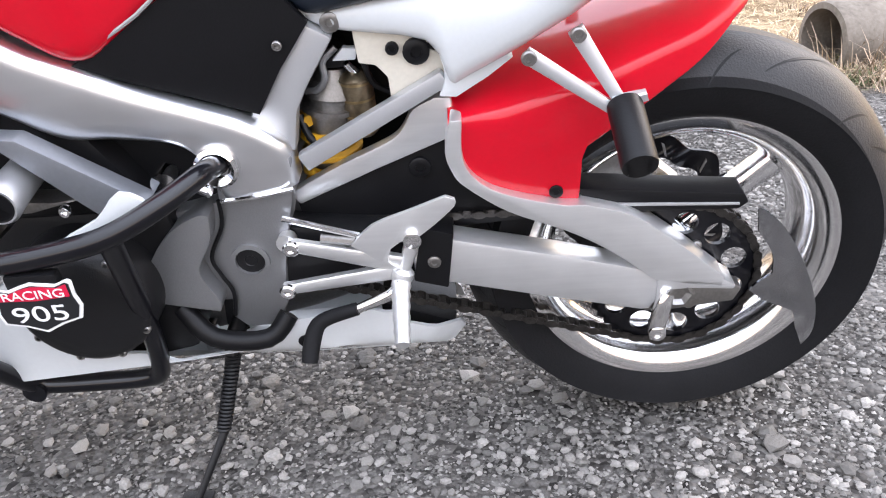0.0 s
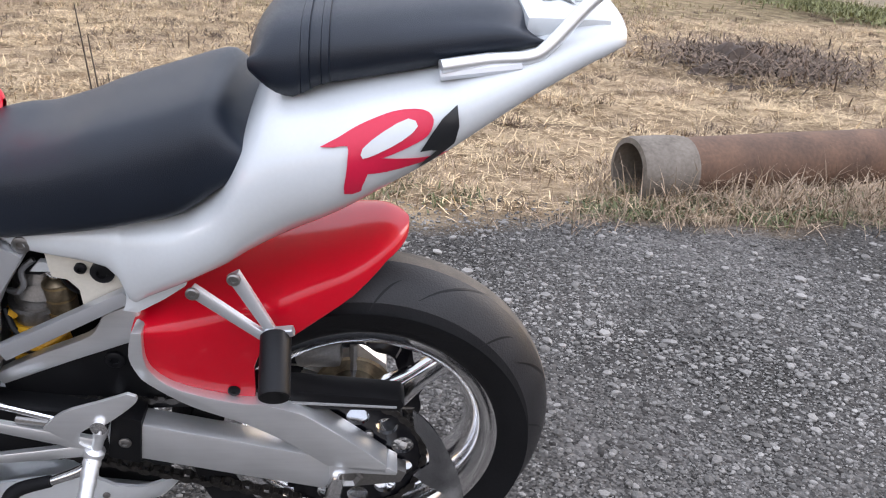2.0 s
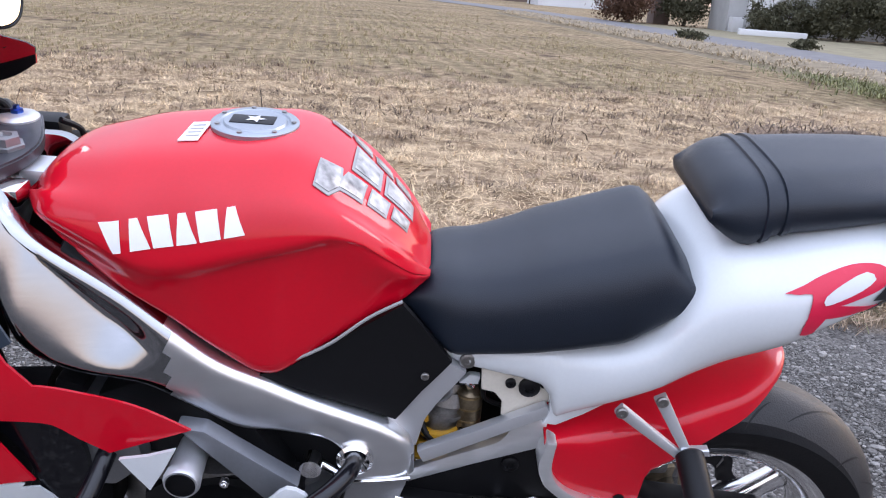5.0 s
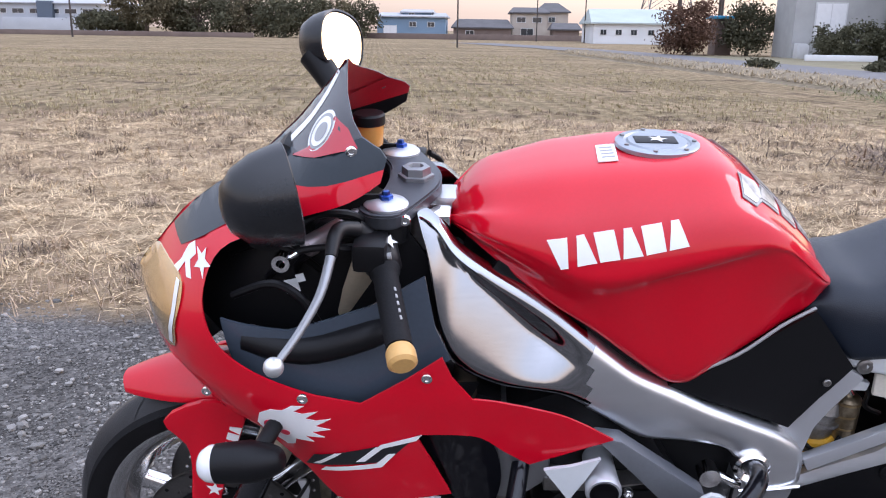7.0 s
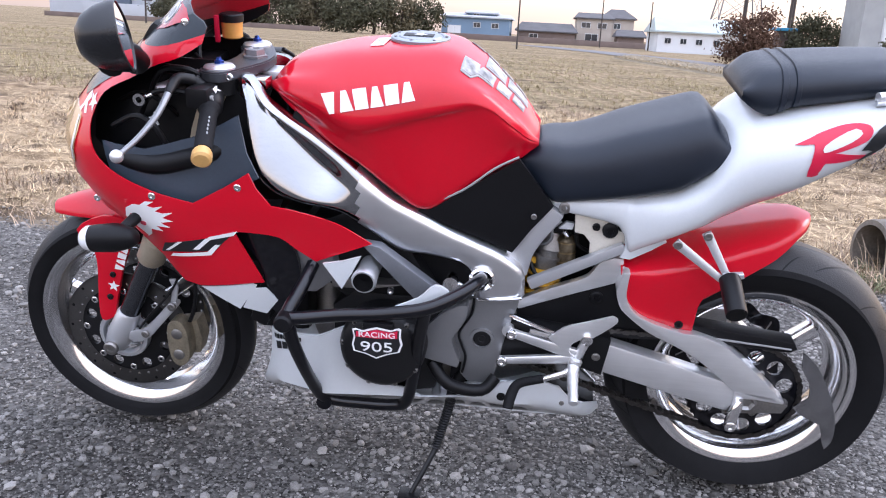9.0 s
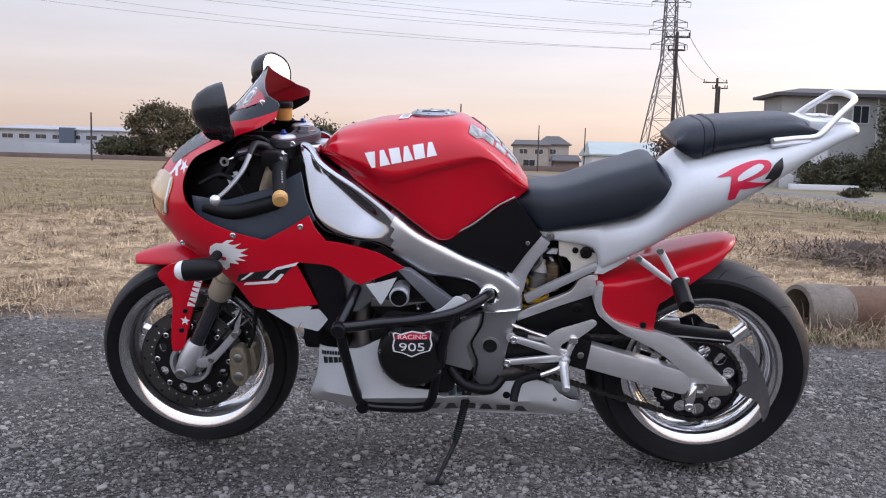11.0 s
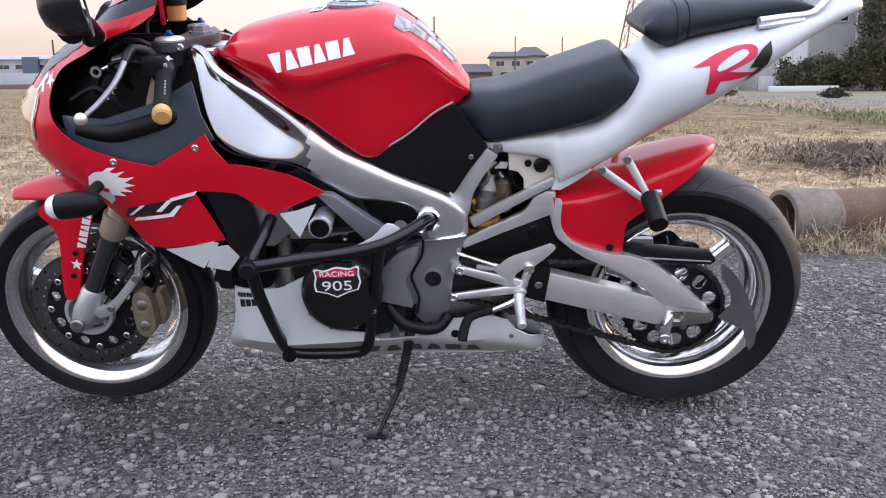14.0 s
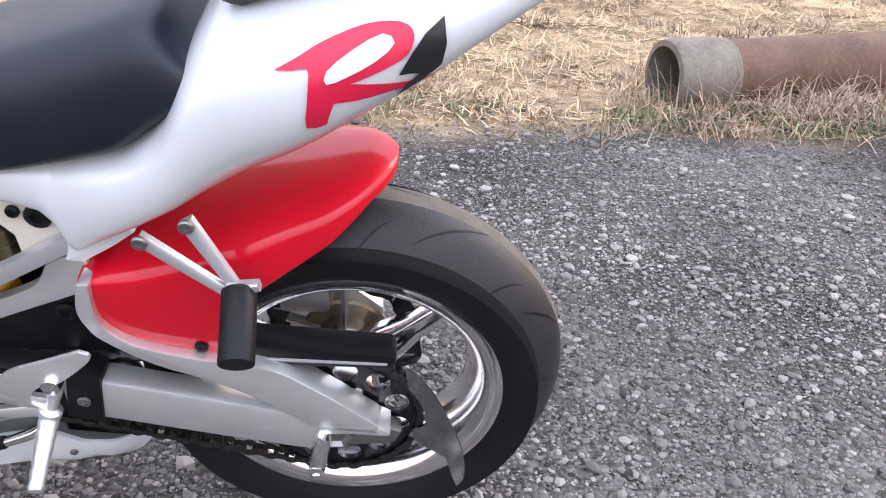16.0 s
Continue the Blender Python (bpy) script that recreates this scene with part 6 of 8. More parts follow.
# --- rider foot controls ---
both_y = -0.152
rs = part("rearset_bracket", bar_flat(bmesh.new(), (0.172, both_y, 0.434), (0.322, both_y, 0.392), 0.018, 0.026, 0.012), BRUSHED, bike, "brushed aluminium rearset bracket")
part("bracket_arm", bar_flat(bmesh.new(), (0.156, both_y, 0.363), (0.318, both_y, 0.384), 0.016, 0.022, 0.012), BRUSHED, rs)
for u, w in ((0.177, 0.432), (0.161, 0.364)):
    bolt(rs, u, both_y - 0.006, w, 0.011, 0.007)
part("bracket_boss", lathe(bmesh.new(), [(-0.135, 0.012), (-0.152, 0.013)], (0.170, 0, 0.434), seg=16), BRUSHED, rs)
HEEL = [*spline([(0.255, 0.432), (0.285, 0.461), (0.335, 0.480), (0.380, 0.497)], 3), *spline([(0.391, 0.492), (0.390, 0.482), (0.365, 0.458), (0.341, 0.439)], 3), (0.318, 0.434), *spline([(0.305, 0.424), (0.300, 0.404), (0.318, 0.390)], 3), (0.29, 0.405)]
part("heel_guard", plate(bmesh.new(), HEEL, both_y - 0.010, both_y - 0.004, 0.002), BRUSHED, rs, "brushed aluminium heel guard")
peg_line = spline([(0.334, -0.150, 0.430), (0.323, -0.153, 0.398), (0.313, -0.160, 0.370), (0.313, -0.200, 0.350), (0.315, -0.245, 0.333)], 6)
part("foot_peg", tube(bmesh.new(), peg_line, [0.010 if k < 5 else 0.0085 if k < 9 else 0.0150 if k < 12 else (0.0140 if k % 2 else 0.0126) - 0.0003 * (k - 12) for k in range(len(peg_line))], 14, 1), BRUSHED, rs, "knurled aluminium foot peg")
part("peg_hinge", lathe(bmesh.new(), [(-0.140, 0.012), (-0.168, 0.012), (-0.170, 0.008)], (0.334, 0, 0.438), seg=14), CHROME, rs)
lever = part("shift_lever", tube(bmesh.new(), [(0.315, -0.165, 0.372), (0.297, -0.170, 0.357), (0.250, -0.172, 0.337)], [0.010, 0.008, 0.0065], 10, 3), CHROME, bike, "gear lever with black rubber toe piece")
part("toe_rubber", tube(bmesh.new(), [(0.252, -0.172, 0.338), (0.215, -0.174, 0.328), (0.196, -0.178, 0.318), (0.186, -0.190, 0.296), (0.182, -0.205, 0.276)], [0.009, 0.010, 0.011, 0.012, 0.011], 12, 4), RUBBER, lever)
part("shift_rod", tube(bmesh.new(), [(0.170, -0.146, 0.470), (0.265, -0.146, 0.437)], 0.0045, 8, 1), CHROME, bike)
part("shift_joint", tube(bmesh.new(), [(0.215, -0.148, 0.438), (0.258, -0.148, 0.430)], 0.006, 8, 1), STEEL, bike)
# sidestand
foot = Vector((-0.016, -0.242, 0.051))
st = part("sidestand", tube(bmesh.new(), [(0.092, -0.098, 0.305), (0.060, -0.116, 0.264), (0.048, -0.146, 0.214), (0.032, -0.176, 0.142), (0.022, -0.192, 0.120), foot], [0.017, 0.013, 0.0095, 0.0075, 0.0065, 0.0055], 12, 3), BLACK_CASE, bike, "black sidestand with return spring")
part("stand_spring", helix(bmesh.new(), (0.056, -0.136, 0.240), (0.029, -0.186, 0.138), 0.009, 0.0026, 20, 6), BLACK_CASE, st)
part("stand_pad", box(bmesh.new(), (foot.x - 0.028, foot.y - 0.022, foot.z - 0.006), (foot.x + 0.020, foot.y + 0.022, foot.z), 0.003, Matrix.Translation(foot) @ pose(0, 0, 0, -LEAN_ANGLE) @ Matrix.Translation(-foot)), BLACK_CASE, st)
bolt(st, 0.060, -0.128, 0.262, 0.010, 0.005, STEEL, "pivot_bolt")
mount = part("stand_mount", plate(bmesh.new(), [(0.050, 0.325), (0.118, 0.325), (0.112, 0.290), (0.095, 0.262), (0.058, 0.250), (0.044, 0.268)], -0.104, -0.065, 0.006), BLACK_CASE, bike, "black sidestand bracket")
part("bracket_plate", plate(bmesh.new(), [(0.072, 0.302), (0.104, 0.302), (0.100, 0.272), (0.080, 0.262)], -0.112, -0.104, 0.002), CHROME, mount, "bright switch plate")
bolt(mount, 0.084, -0.112, 0.280, 0.007, 0.004, BLACK)


# --- engine ---
part("crankcase", plate(bmesh.new(), [(-0.21, 0.46), (-0.16, 0.50), (0.0, 0.50), (0.03, 0.50), (0.035, 0.45), (0.035, 0.33), (0.02, 0.27), (-0.12, 0.24), (-0.20, 0.29)], -0.155, 0.155, 0.015), BLACK_CASE, bike, "black enamelled crankcase")
part("engine_rear_case", plate(bmesh.new(), [(-0.04, 0.47), (0.14, 0.47), (0.15, 0.56), (0.08, 0.62), (-0.04, 0.62)], -0.11, 0.11, 0.008), BLACK_CASE, bike)
part("cylinder_block", plate(bmesh.new(), [(-0.26, 0.64), (-0.12, 0.70), (-0.04, 0.60), (0.02, 0.50), (-0.18, 0.48), (-0.24, 0.53)], -0.150, 0.150, 0.012), BLACK_CASE, bike, "black cylinder block")
part("head_cover", plate(bmesh.new(), [(-0.285, 0.64), (-0.220, 0.630), (-0.196, 0.595), (-0.188, 0.540), (-0.235, 0.500), (-0.275, 0.50)], -0.182, 0.182, 0.012), CAST, bike, "cast grey cylinder head side")
part("cam_plate", plate(bmesh.new(), [(-0.20, 0.545), (-0.09, 0.535), (-0.02, 0.545), (-0.12, 0.522), (-0.20, 0.520)], -0.185, -0.15, 0.004), STEEL, bike)
gen = part("generator_cover", lathe(bmesh.new(), [(-0.150, 0.092), (-0.195, 0.092), (-0.212, 0.086), (-0.222, 0.074), (-0.226, 0.050), (-0.226, 0.0)], (-0.090, 0, 0.395), seg=48), BLACK_CASE, bike, "round black generator cover")
for k in range(9):
    a = 2 * math.pi * k / 9 + 0.2
    bolt(gen, -0.090 + 0.083 * math.cos(a), -0.208, 0.395 + 0.083 * math.sin(a), 0.006, 0.008, STEEL)
part("sprocket_cover", plate(bmesh.new(), [*spline([(-0.015, 0.360), (-0.012, 0.415), (0.028, 0.468), (0.070, 0.492), (0.084, 0.490)], 4), *spline([(0.084, 0.488), (0.077, 0.452), (0.054, 0.412), (0.058, 0.385), (0.070, 0.356), (0.066, 0.340)], 3)], -0.165, -0.12, 0.010), CAST, bike, "satin cast sprocket cover")
part("pivot_cover_edge", tube(bmesh.new(), [(0.094, -0.142, 0.500), (0.090, -0.142, 0.462), (0.066, -0.142, 0.415), (0.072, -0.142, 0.385), (0.082, -0.142, 0.355), (0.076, -0.142, 0.315)], 0.0028, 8, 5), BLACK, bike)
bolt(bike, 0.115, -0.138, 0.403, 0.019, 0.002, BLACK_CASE, "pivot_cap")
part("pivot_ring", lathe(bmesh.new(), [(-0.136, 0.026), (-0.142, 0.026), (-0.143, 0.020), (-0.138, 0.019)], (0.115, 0, 0.403), seg=30, closed=True), CAST, bike)
part("cover_flange", plate(bmesh.new(), [(0.02, 0.335), (0.095, 0.335), (0.10, 0.40), (0.105, 0.47), (0.10, 0.495), (0.03, 0.48)], -0.134, -0.10, 0.004), CAST, bike)
part("seam_line", tube(bmesh.new(), [(0.100, -0.150, 0.503), (0.15, -0.148, 0.506), (0.192, -0.146, 0.512)], 0.003, 6, 3), CHROME, bike)
slider = part("engine_slider", lathe(bmesh.new(), [(-0.16, 0.022), (-0.215, 0.024), (-0.236, 0.026), (-0.242, 0.023), (-0.242, 0.013), (-0.234, 0.011), (-0.234, 0.0)], (-0.121, 0, 0.567), seg=30), SILVER, bike, "silver engine crash bobbin")
part("slider_recess", lathe(bmesh.new(), [(-0.2345, 0.0), (-0.2365, 0.0122), (-0.230, 0.0125)], (-0.121, 0, 0.567), seg=24), STEEL, slider)
part("slider_bolt", lathe(bmesh.new(), [(-0.239, 0.0), (-0.239, 0.0055), (-0.234, 0.006)], (-0.121, 0, 0.567), seg=6), CHROME, slider)
part("slider_groove", lathe(bmesh.new(), [(-0.2425, 0.0185), (-0.2432, 0.0195), (-0.2425, 0.0205)], (-0.121, 0, 0.567), seg=30), BLACK, slider)
fc = part("frame_bolt_ring", lathe(bmesh.new(), [(-0.140, 0.027), (-0.162, 0.027), (-0.166, 0.022), (-0.160, 0.014), (-0.150, 0.013)], (0.109, 0, 0.555), seg=30, closed=True), CHROME, bike, "chrome ring round the frame bolt")
part("cylinder_bolt", tube(bmesh.new(), [(0.046, -0.150, 0.545), (0.046, -0.176, 0.545)], 0.016, 16, 1), CHROME, bike)
part("cylinder_bolt", tube(bmesh.new(), [(0.060, -0.150, 0.535), (0.095, -0.165, 0.525)], 0.007, 10, 1), CHROME, bike)
bolt(bike, -0.075, -0.187, 0.526, 0.008, 0.008)
both("lower_brace", lambda bm: plate(bm, [(-0.135, 0.632), (-0.096, 0.628), (0.034, 0.536), (-0.012, 0.505)], -0.202, -0.172, 0.004), mat("grey_frame_paint", (0.20, 0.21, 0.23), 0.4, metal=0.5, vary=0.08), bike, "grey diagonal engine brace")
part("plastic_tab", plate(bmesh.new(), spline([(-0.058, 0.522), (-0.01, 0.548), (0.024, 0.580), (0.054, 0.562), (0.02, 0.538), (-0.01, 0.526)], 3, True), -0.252, -0.244, 0.002), WHITE, bike, "loose white plastic tab")
BAR1 = [(-0.236, -0.190, 0.572), (-0.246, -0.240, 0.545), (-0.262, -0.292, 0.512), (-0.250, -0.303, 0.507), (-0.160, -0.290, 0.516), (-0.070, -0.288, 0.527), (0.010, -0.282, 0.543), (0.070, -0.250, 0.563), (0.104, -0.205, 0.572), (0.109, -0.150, 0.556)]
BAR2 = [(-0.262, -0.300, 0.500), (-0.256, -0.285, 0.440), (-0.247, -0.255, 0.370), (-0.240, -0.203, 0.286), (-0.228, -0.172, 0.236), (-0.200, -0.160, 0.220), (-0.138, -0.155, 0.216), (-0.075, -0.155, 0.219), (-0.043, -0.164, 0.240), (-0.024, -0.190, 0.330), (-0.012, -0.220, 0.420), (0.008, -0.272, 0.535)]
crash = part("crash_bar", tube(bmesh.new(), BAR1, 0.0135, 14, 6), BLACK_GLOSS, bike, "glossy black tubular crash bar")
part("crash_loop", tube(bmesh.new(), BAR2, 0.0135, 14, 6), BLACK_GLOSS, crash)
part("crash_foot", lathe(bmesh.new(), [(-0.182, 0.0), (-0.182, 0.017), (-0.150, 0.017), (-0.130, 0.011)], (-0.226, 0, 0.224), seg=14), BLACK_GLOSS, crash)
part("crash_puck", lathe(bmesh.new(), [(-0.328, 0.0), (-0.328, 0.015), (-0.324, 0.019), (-0.292, 0.019), (-0.288, 0.012)], (-0.263, 0, 0.503), seg=18), BLACK, crash, "black end puck of the crash bar")

# shield badge on the crash bar, with its lettering
SH = [(-0.130, 0.496), (-0.124, 0.498), (-0.110, 0.494), (-0.094, 0.500), (-0.081, 0.504), (-0.068, 0.502), (-0.052, 0.500), (-0.038, 0.506), (-0.033, 0.504), (-0.034, 0.486), (-0.030, 0.470), (-0.036, 0.452), (-0.060, 0.444), (-0.082, 0.433), (-0.104, 0.442), (-0.128, 0.447), (-0.131, 0.462), (-0.127, 0.480)]
cx_, cz_ = -0.081, 0.470
badge = part("shield_badge", plate(bmesh.new(), SH, -0.3035, -0.3015, 0), MARK_W, bike, "white-edged shield badge with red band and black field")
part("badge_field", plate(bmesh.new(), [(cx_ + (u - cx_) * 0.92, cz_ + (w - cz_) * 0.89) for u, w in SH], -0.3045, -0.3035, 0), STICK_K, badge)
part("badge_band", plate(bmesh.new(), [(-0.123, 0.481), (-0.122, 0.493), (-0.110, 0.490), (-0.094, 0.496), (-0.081, 0.499), (-0.068, 0.498), (-0.052, 0.496), (-0.040, 0.501), (-0.040, 0.484), (-0.080, 0.480)], -0.3053, -0.3045, 0), STICK_R, badge)
part("badge_stay", box(bmesh.new(), (-0.11, -0.302, 0.490), (-0.05, -0.286, 0.512), 0.004), BLACK, badge)


def lettering(text, size, at, spread, material, parent, tilt=4.0):
    cu = bpy.data.curves.new("lettering", "FONT")
    cu.body, cu.size, cu.align_x, cu.align_y, cu.extrude = text, size, "CENTER", "CENTER", 0.0004
    cu.materials.append(material)
    ob = new("lettering", cu)
    ob.parent = parent
    ob.matrix_local = Matrix.Translation(at) @ pose(0, 0, 0, 90, -tilt, 0) @ Matrix.Diagonal((spread, 1, 1, 1))
    return ob


lettering("RACING", 0.0165, (-0.081, -0.3058, 0.4880), 1.2, MARK_W, badge, 2.0)
lettering("905", 0.031, (-0.081, -0.3050, 0.4600), 1.45, MARK_W, badge, 2.0)

# radiator and ducts
part("radiator", box(bmesh.new(), (-0.36, -0.165, 0.40), (-0.32, 0.165, 0.68), 0.006, pose(-0.34, 0, 0.5, 0, 18, 0) @ pose(0.34, 0, -0.5)), BLACK, bike, "black radiator behind the front wheel")
both("side_duct", lambda bm: panel(bm, spline([(-0.395, 0.640), (-0.320, 0.646), (-0.278, 0.612), (-0.264, 0.556), (-0.272, 0.505), (-0.300, 0.452), (-0.330, 0.470), (-0.335, 0.52), (-0.352, 0.575)], 3, True), lambda u, w: -0.197 + 0.05 * max(0, u + 0.32), 0.02, 0.03), BLACK_GLOSS, bike, "black side air duct")
# black box added to stand for the dark behind the fairing gap
part("radiator_shroud", box(bmesh.new(), (-0.40, -0.11, 0.36), (-0.27, 0.11, 0.56), 0.02), BLACK, bike)
# belly pan
BELLY = [(-0.345, 0.392), (-0.350, 0.330), (-0.358, 0.296), (-0.382, 0.232), (-0.375, 0.196), (-0.26, 0.172), (-0.06, 0.155), (0.15, 0.152), (0.28, 0.154), (0.35, 0.166), (0.390, 0.190), (0.384, 0.205), (0.350, 0.222), (0.312, 0.252), (0.290, 0.284), (0.262, 0.297),
         (0.245, 0.300), (0.142, 0.300), (0.130, 0.292), (0.114, 0.262), (-0.011, 0.261), (-0.045, 0.282), (-0.110, 0.292), (-0.150, 0.316), (-0.176, 0.362), (-0.172, 0.405), (-0.144, 0.444), (-0.190, 0.424), (-0.235, 0.402), (-0.280, 0.394)]


def belly_surf(u, w):
    """Upright sides, turned under to a narrow keel, drawn in to a boat tail."""
    half = lerp(((-0.38, 0.120), (-0.33, 0.165), (-0.22, 0.195), (0.0, 0.170), (0.2, 0.135), (0.28, 0.122), (0.34, 0.088), (0.39, 0.040)), u)
    return min(-0.012, 1.15 * max(0, min(0.26, 0.125 + 0.85 * half) - w) - half)


belly = both("belly_pan", lambda bm: panel(bm, BELLY, belly_surf, 0.006, 0.02), WHITE, bike, "white belly pan")[0]
part("belly_floor", plate(bmesh.new(), [(-0.370, 0.200), (-0.26, 0.176), (-0.06, 0.159), (0.15, 0.156), (0.28, 0.158), (0.35, 0.170), (0.35, 0.178), (0.0, 0.166), (-0.36, 0.21)], -0.045, 0.045, 0.003), WHITE, bike)
word_blocks(belly, (-0.057, 0.224), (0.230, 0.208), (0.234, 0.174), (-0.060, 0.186), 6, belly_surf, STICK_K, 0.22, 0.002, taper=(-0.6, 0.6, 0.0, 0.6, 0.0, 0.6))
word_blocks(belly, (-0.334, 0.364), (-0.276, 0.372), (-0.276, 0.357), (-0.332, 0.346), 4, belly_surf, STICK_K, 0.2, 0.002)
word_blocks(belly, (-0.338, 0.382), (-0.270, 0.388), (-0.270, 0.378), (-0.338, 0.371), 9, belly_surf, STICK_K, 0.25, 0.002)
bolt(belly, 0.165, belly_surf(0.165, 0.27) - 0.001, 0.262, 0.010, 0.003, BLACK)
bolt(belly, 0.300, belly_surf(0.300, 0.24) - 0.001, 0.240, 0.006, 0.003, STEEL)
# tray coloured dark for the shade inside the pan's tail
part("belly_tray", plate(bmesh.new(), [(0.265, 0.252), (0.300, 0.236), (0.345, 0.218), (0.378, 0.206), (0.372, 0.198), (0.265, 0.212)], -0.050, 0.085, 0.004), BLACK_CASE, bike, "tray inside the belly pan, darkened for the shade there")
part("exhaust_collector", tube(bmesh.new(), [(-0.25, 0.0, 0.46), (-0.23, -0.03, 0.33), (-0.10, -0.03, 0.255), (0.15, 0.02, 0.255), (0.30, 0.06, 0.30)], 0.045, 16, 5), STEEL, bike, "steel exhaust collector")
part("oil_cooler_hose", tube(bmesh.new(), [(0.01, -0.15, 0.34), (0.05, -0.17, 0.30), (0.12, -0.16, 0.285), (0.15, -0.14, 0.31)], 0.014, 10, 4), BLACK, bike)
part("switch_block", box(bmesh.new(), (0.006, -0.108, 0.222), (0.028, -0.085, 0.268), 0.004), CHROME, bike)

# tread grooves
def groove(parent, c, rt, crown, h, a0, q0, a1, q1, width):
    """A tapered groove across the tread, from angle a0 and side position q0 to a1, q1."""
    bm = bmesh.new()
    left, right = [], []
    n = 8
    for k in range(n + 1):
        t = k / n
        a, q = radians(a0 + (a1 - a0) * t), q0 + (q1 - q0) * t ** 1.3
        wd = width * math.sin(math.pi * (0.08 + 0.84 * t)) / rt
        for s, lst in ((-1, left), (1, right)):
            aa = a + s * wd
            r = rt - crown * abs(q) ** 2.1 + 0.0008
            lst.append(bm.verts.new((c[0] + r * math.cos(aa), q * h * 0.985, c[2] + r * math.sin(aa))))
    for k in range(n):
        bm.faces.new((left[k], left[k + 1], right[k + 1], right[k]))
    return part("tread_groove", bm, BLACK, parent)


for k in range(9):
    a = 40 * k + 12
    groove(rear_tyre, REAR_RIM, 0.313, 0.074, 0.090, a, -0.10, a + 21, -0.66, 0.0036)
    groove(rear_tyre, REAR_RIM, 0.313, 0.074, 0.090, a + 20, 0.10, a + 41, 0.66, 0.0036)
    groove(rear_tyre, REAR_RIM, 0.313, 0.074, 0.090, a + 27, -0.45, a + 36, -0.84, 0.0026)
for k in range(10):
    a = 36 * k + 5
    groove(front_tyre, FRONT, 0.287, 0.042, 0.058, a, -0.05, a + 11, -0.75, 0.0018)
    groove(front_tyre, FRONT, 0.287, 0.042, 0.058, a + 18, 0.05, a + 29, 0.75, 0.0018)

bike.matrix_world = pose(0, 0, 0.002, LEAN_ANGLE, 0, 0)


# ---- gravel, straw and grass ----
rng = np.random.default_rng(7)
STONE = mat("crushed_stone", (0.190, 0.180, 0.168), 0.88, vary=0.45, bump=0.5, bscale=260, vscale=1.7, island=0.55, spec=0.25)
STONE_ONE = mat("loose_stone", (0.235, 0.222, 0.206), 0.85, vary=0.3, bump=0.5, bscale=200, vscale=50, objvary=0.4)
STRAW = mat("dry_straw", (0.56, 0.420, 0.255), 0.85, vary=0.35, vscale=4, island=0.5)
STUBBLE = mat("rice_stubble", (0.34, 0.278, 0.155), 0.9, vary=0.25, vscale=0.6, island=0.3)
WEED = mat("green_weed", (0.120, 0.128, 0.058), 0.8, vary=0.3, vscale=5, island=0.5)
BANKGRASS = mat("matted_bank_grass", (0.36, 0.285, 0.18), 0.9, vary=0.35, vscale=1.5, island=0.45)
BANKWEED = mat("olive_bank_weed", (0.165, 0.165, 0.070), 0.85, vary=0.35, vscale=2.0, island=0.5)
DRYGRASS = mat("dead_grass", (0.33, 0.245, 0.17), 0.9, vary=0.3, vscale=1.0, island=0.45)
LEAF = mat("dark_foliage", (0.088, 0.086, 0.055), 0.85, vary=0.3, vscale=0.5, island=0.28, spec=0.08)
LEAF_OLIVE = mat("olive_foliage", (0.125, 0.108, 0.068), 0.85, vary=0.3, vscale=0.5, island=0.28, spec=0.08)
LEAF_BROWN = mat("brown_foliage", (0.12, 0.070, 0.048), 0.85, vary=0.3, vscale=0.5, island=0.28, spec=0.08)
BARK = mat("dark_bark", (0.07, 0.052, 0.04), 0.9, vary=0.3, bump=0.6, bscale=30)
ROTTEN = mat("rotten_straw", (0.15, 0.105, 0.075), 0.9, vary=0.5, vscale=4, island=0.6)
SOIL = mat("wet_dark_soil", (0.095, 0.066, 0.048), 0.95, dark=(0.035, 0.024, 0.019), bump=0.9, bscale=30, vscale=6)


def scatter_mesh(name, verts, faces, material, label, category, smooth=False):
    me = bpy.data.meshes.new(name)
    me.from_pydata(verts.tolist() if hasattr(verts, "tolist") else verts, [], faces.tolist() if hasattr(faces, "tolist") else faces)
    me.materials.append(material)
    if smooth:
        me.shade_smooth()
    return tagged(new(name, me), label, category, kind="stuff")


def stone_shape(seed):
    bm = bmesh.new()
    bmesh.ops.create_icosphere(bm, subdivisions=1, radius=1.0)
    r = np.random.default_rng(seed)
    for v in bm.verts:
        v.co *= r.uniform(0.72, 1.15)
        v.co.z *= 0.68
    vs = np.array([v.co[:] for v in bm.verts])
    bm.verts.index_update()
    fs = np.array([[v.index for v in f.verts] for f in bm.faces])
    bm.free()
    return vs, fs


SHAPES = [stone_shape(k) for k in range(6)]


def chip_shape(seed):
    """A small sharp chip of eight faces."""
    r = np.random.default_rng(seed)
    vs = np.array([(1, 0, 0), (0, 1, 0), (-1, 0, 0), (0, -1, 0), (0, 0, 0.7), (0, 0, -0.6)], float) * r.uniform(0.6, 1.3, (6, 1)) + r.normal(0, 0.15, (6, 3))
    fs = np.array([(a, (a + 1) % 4, 4) for a in range(4)] + [((a + 1) % 4, a, 5) for a in range(4)])
    return vs, fs


CHIPS = [chip_shape(k) for k in range(8)]


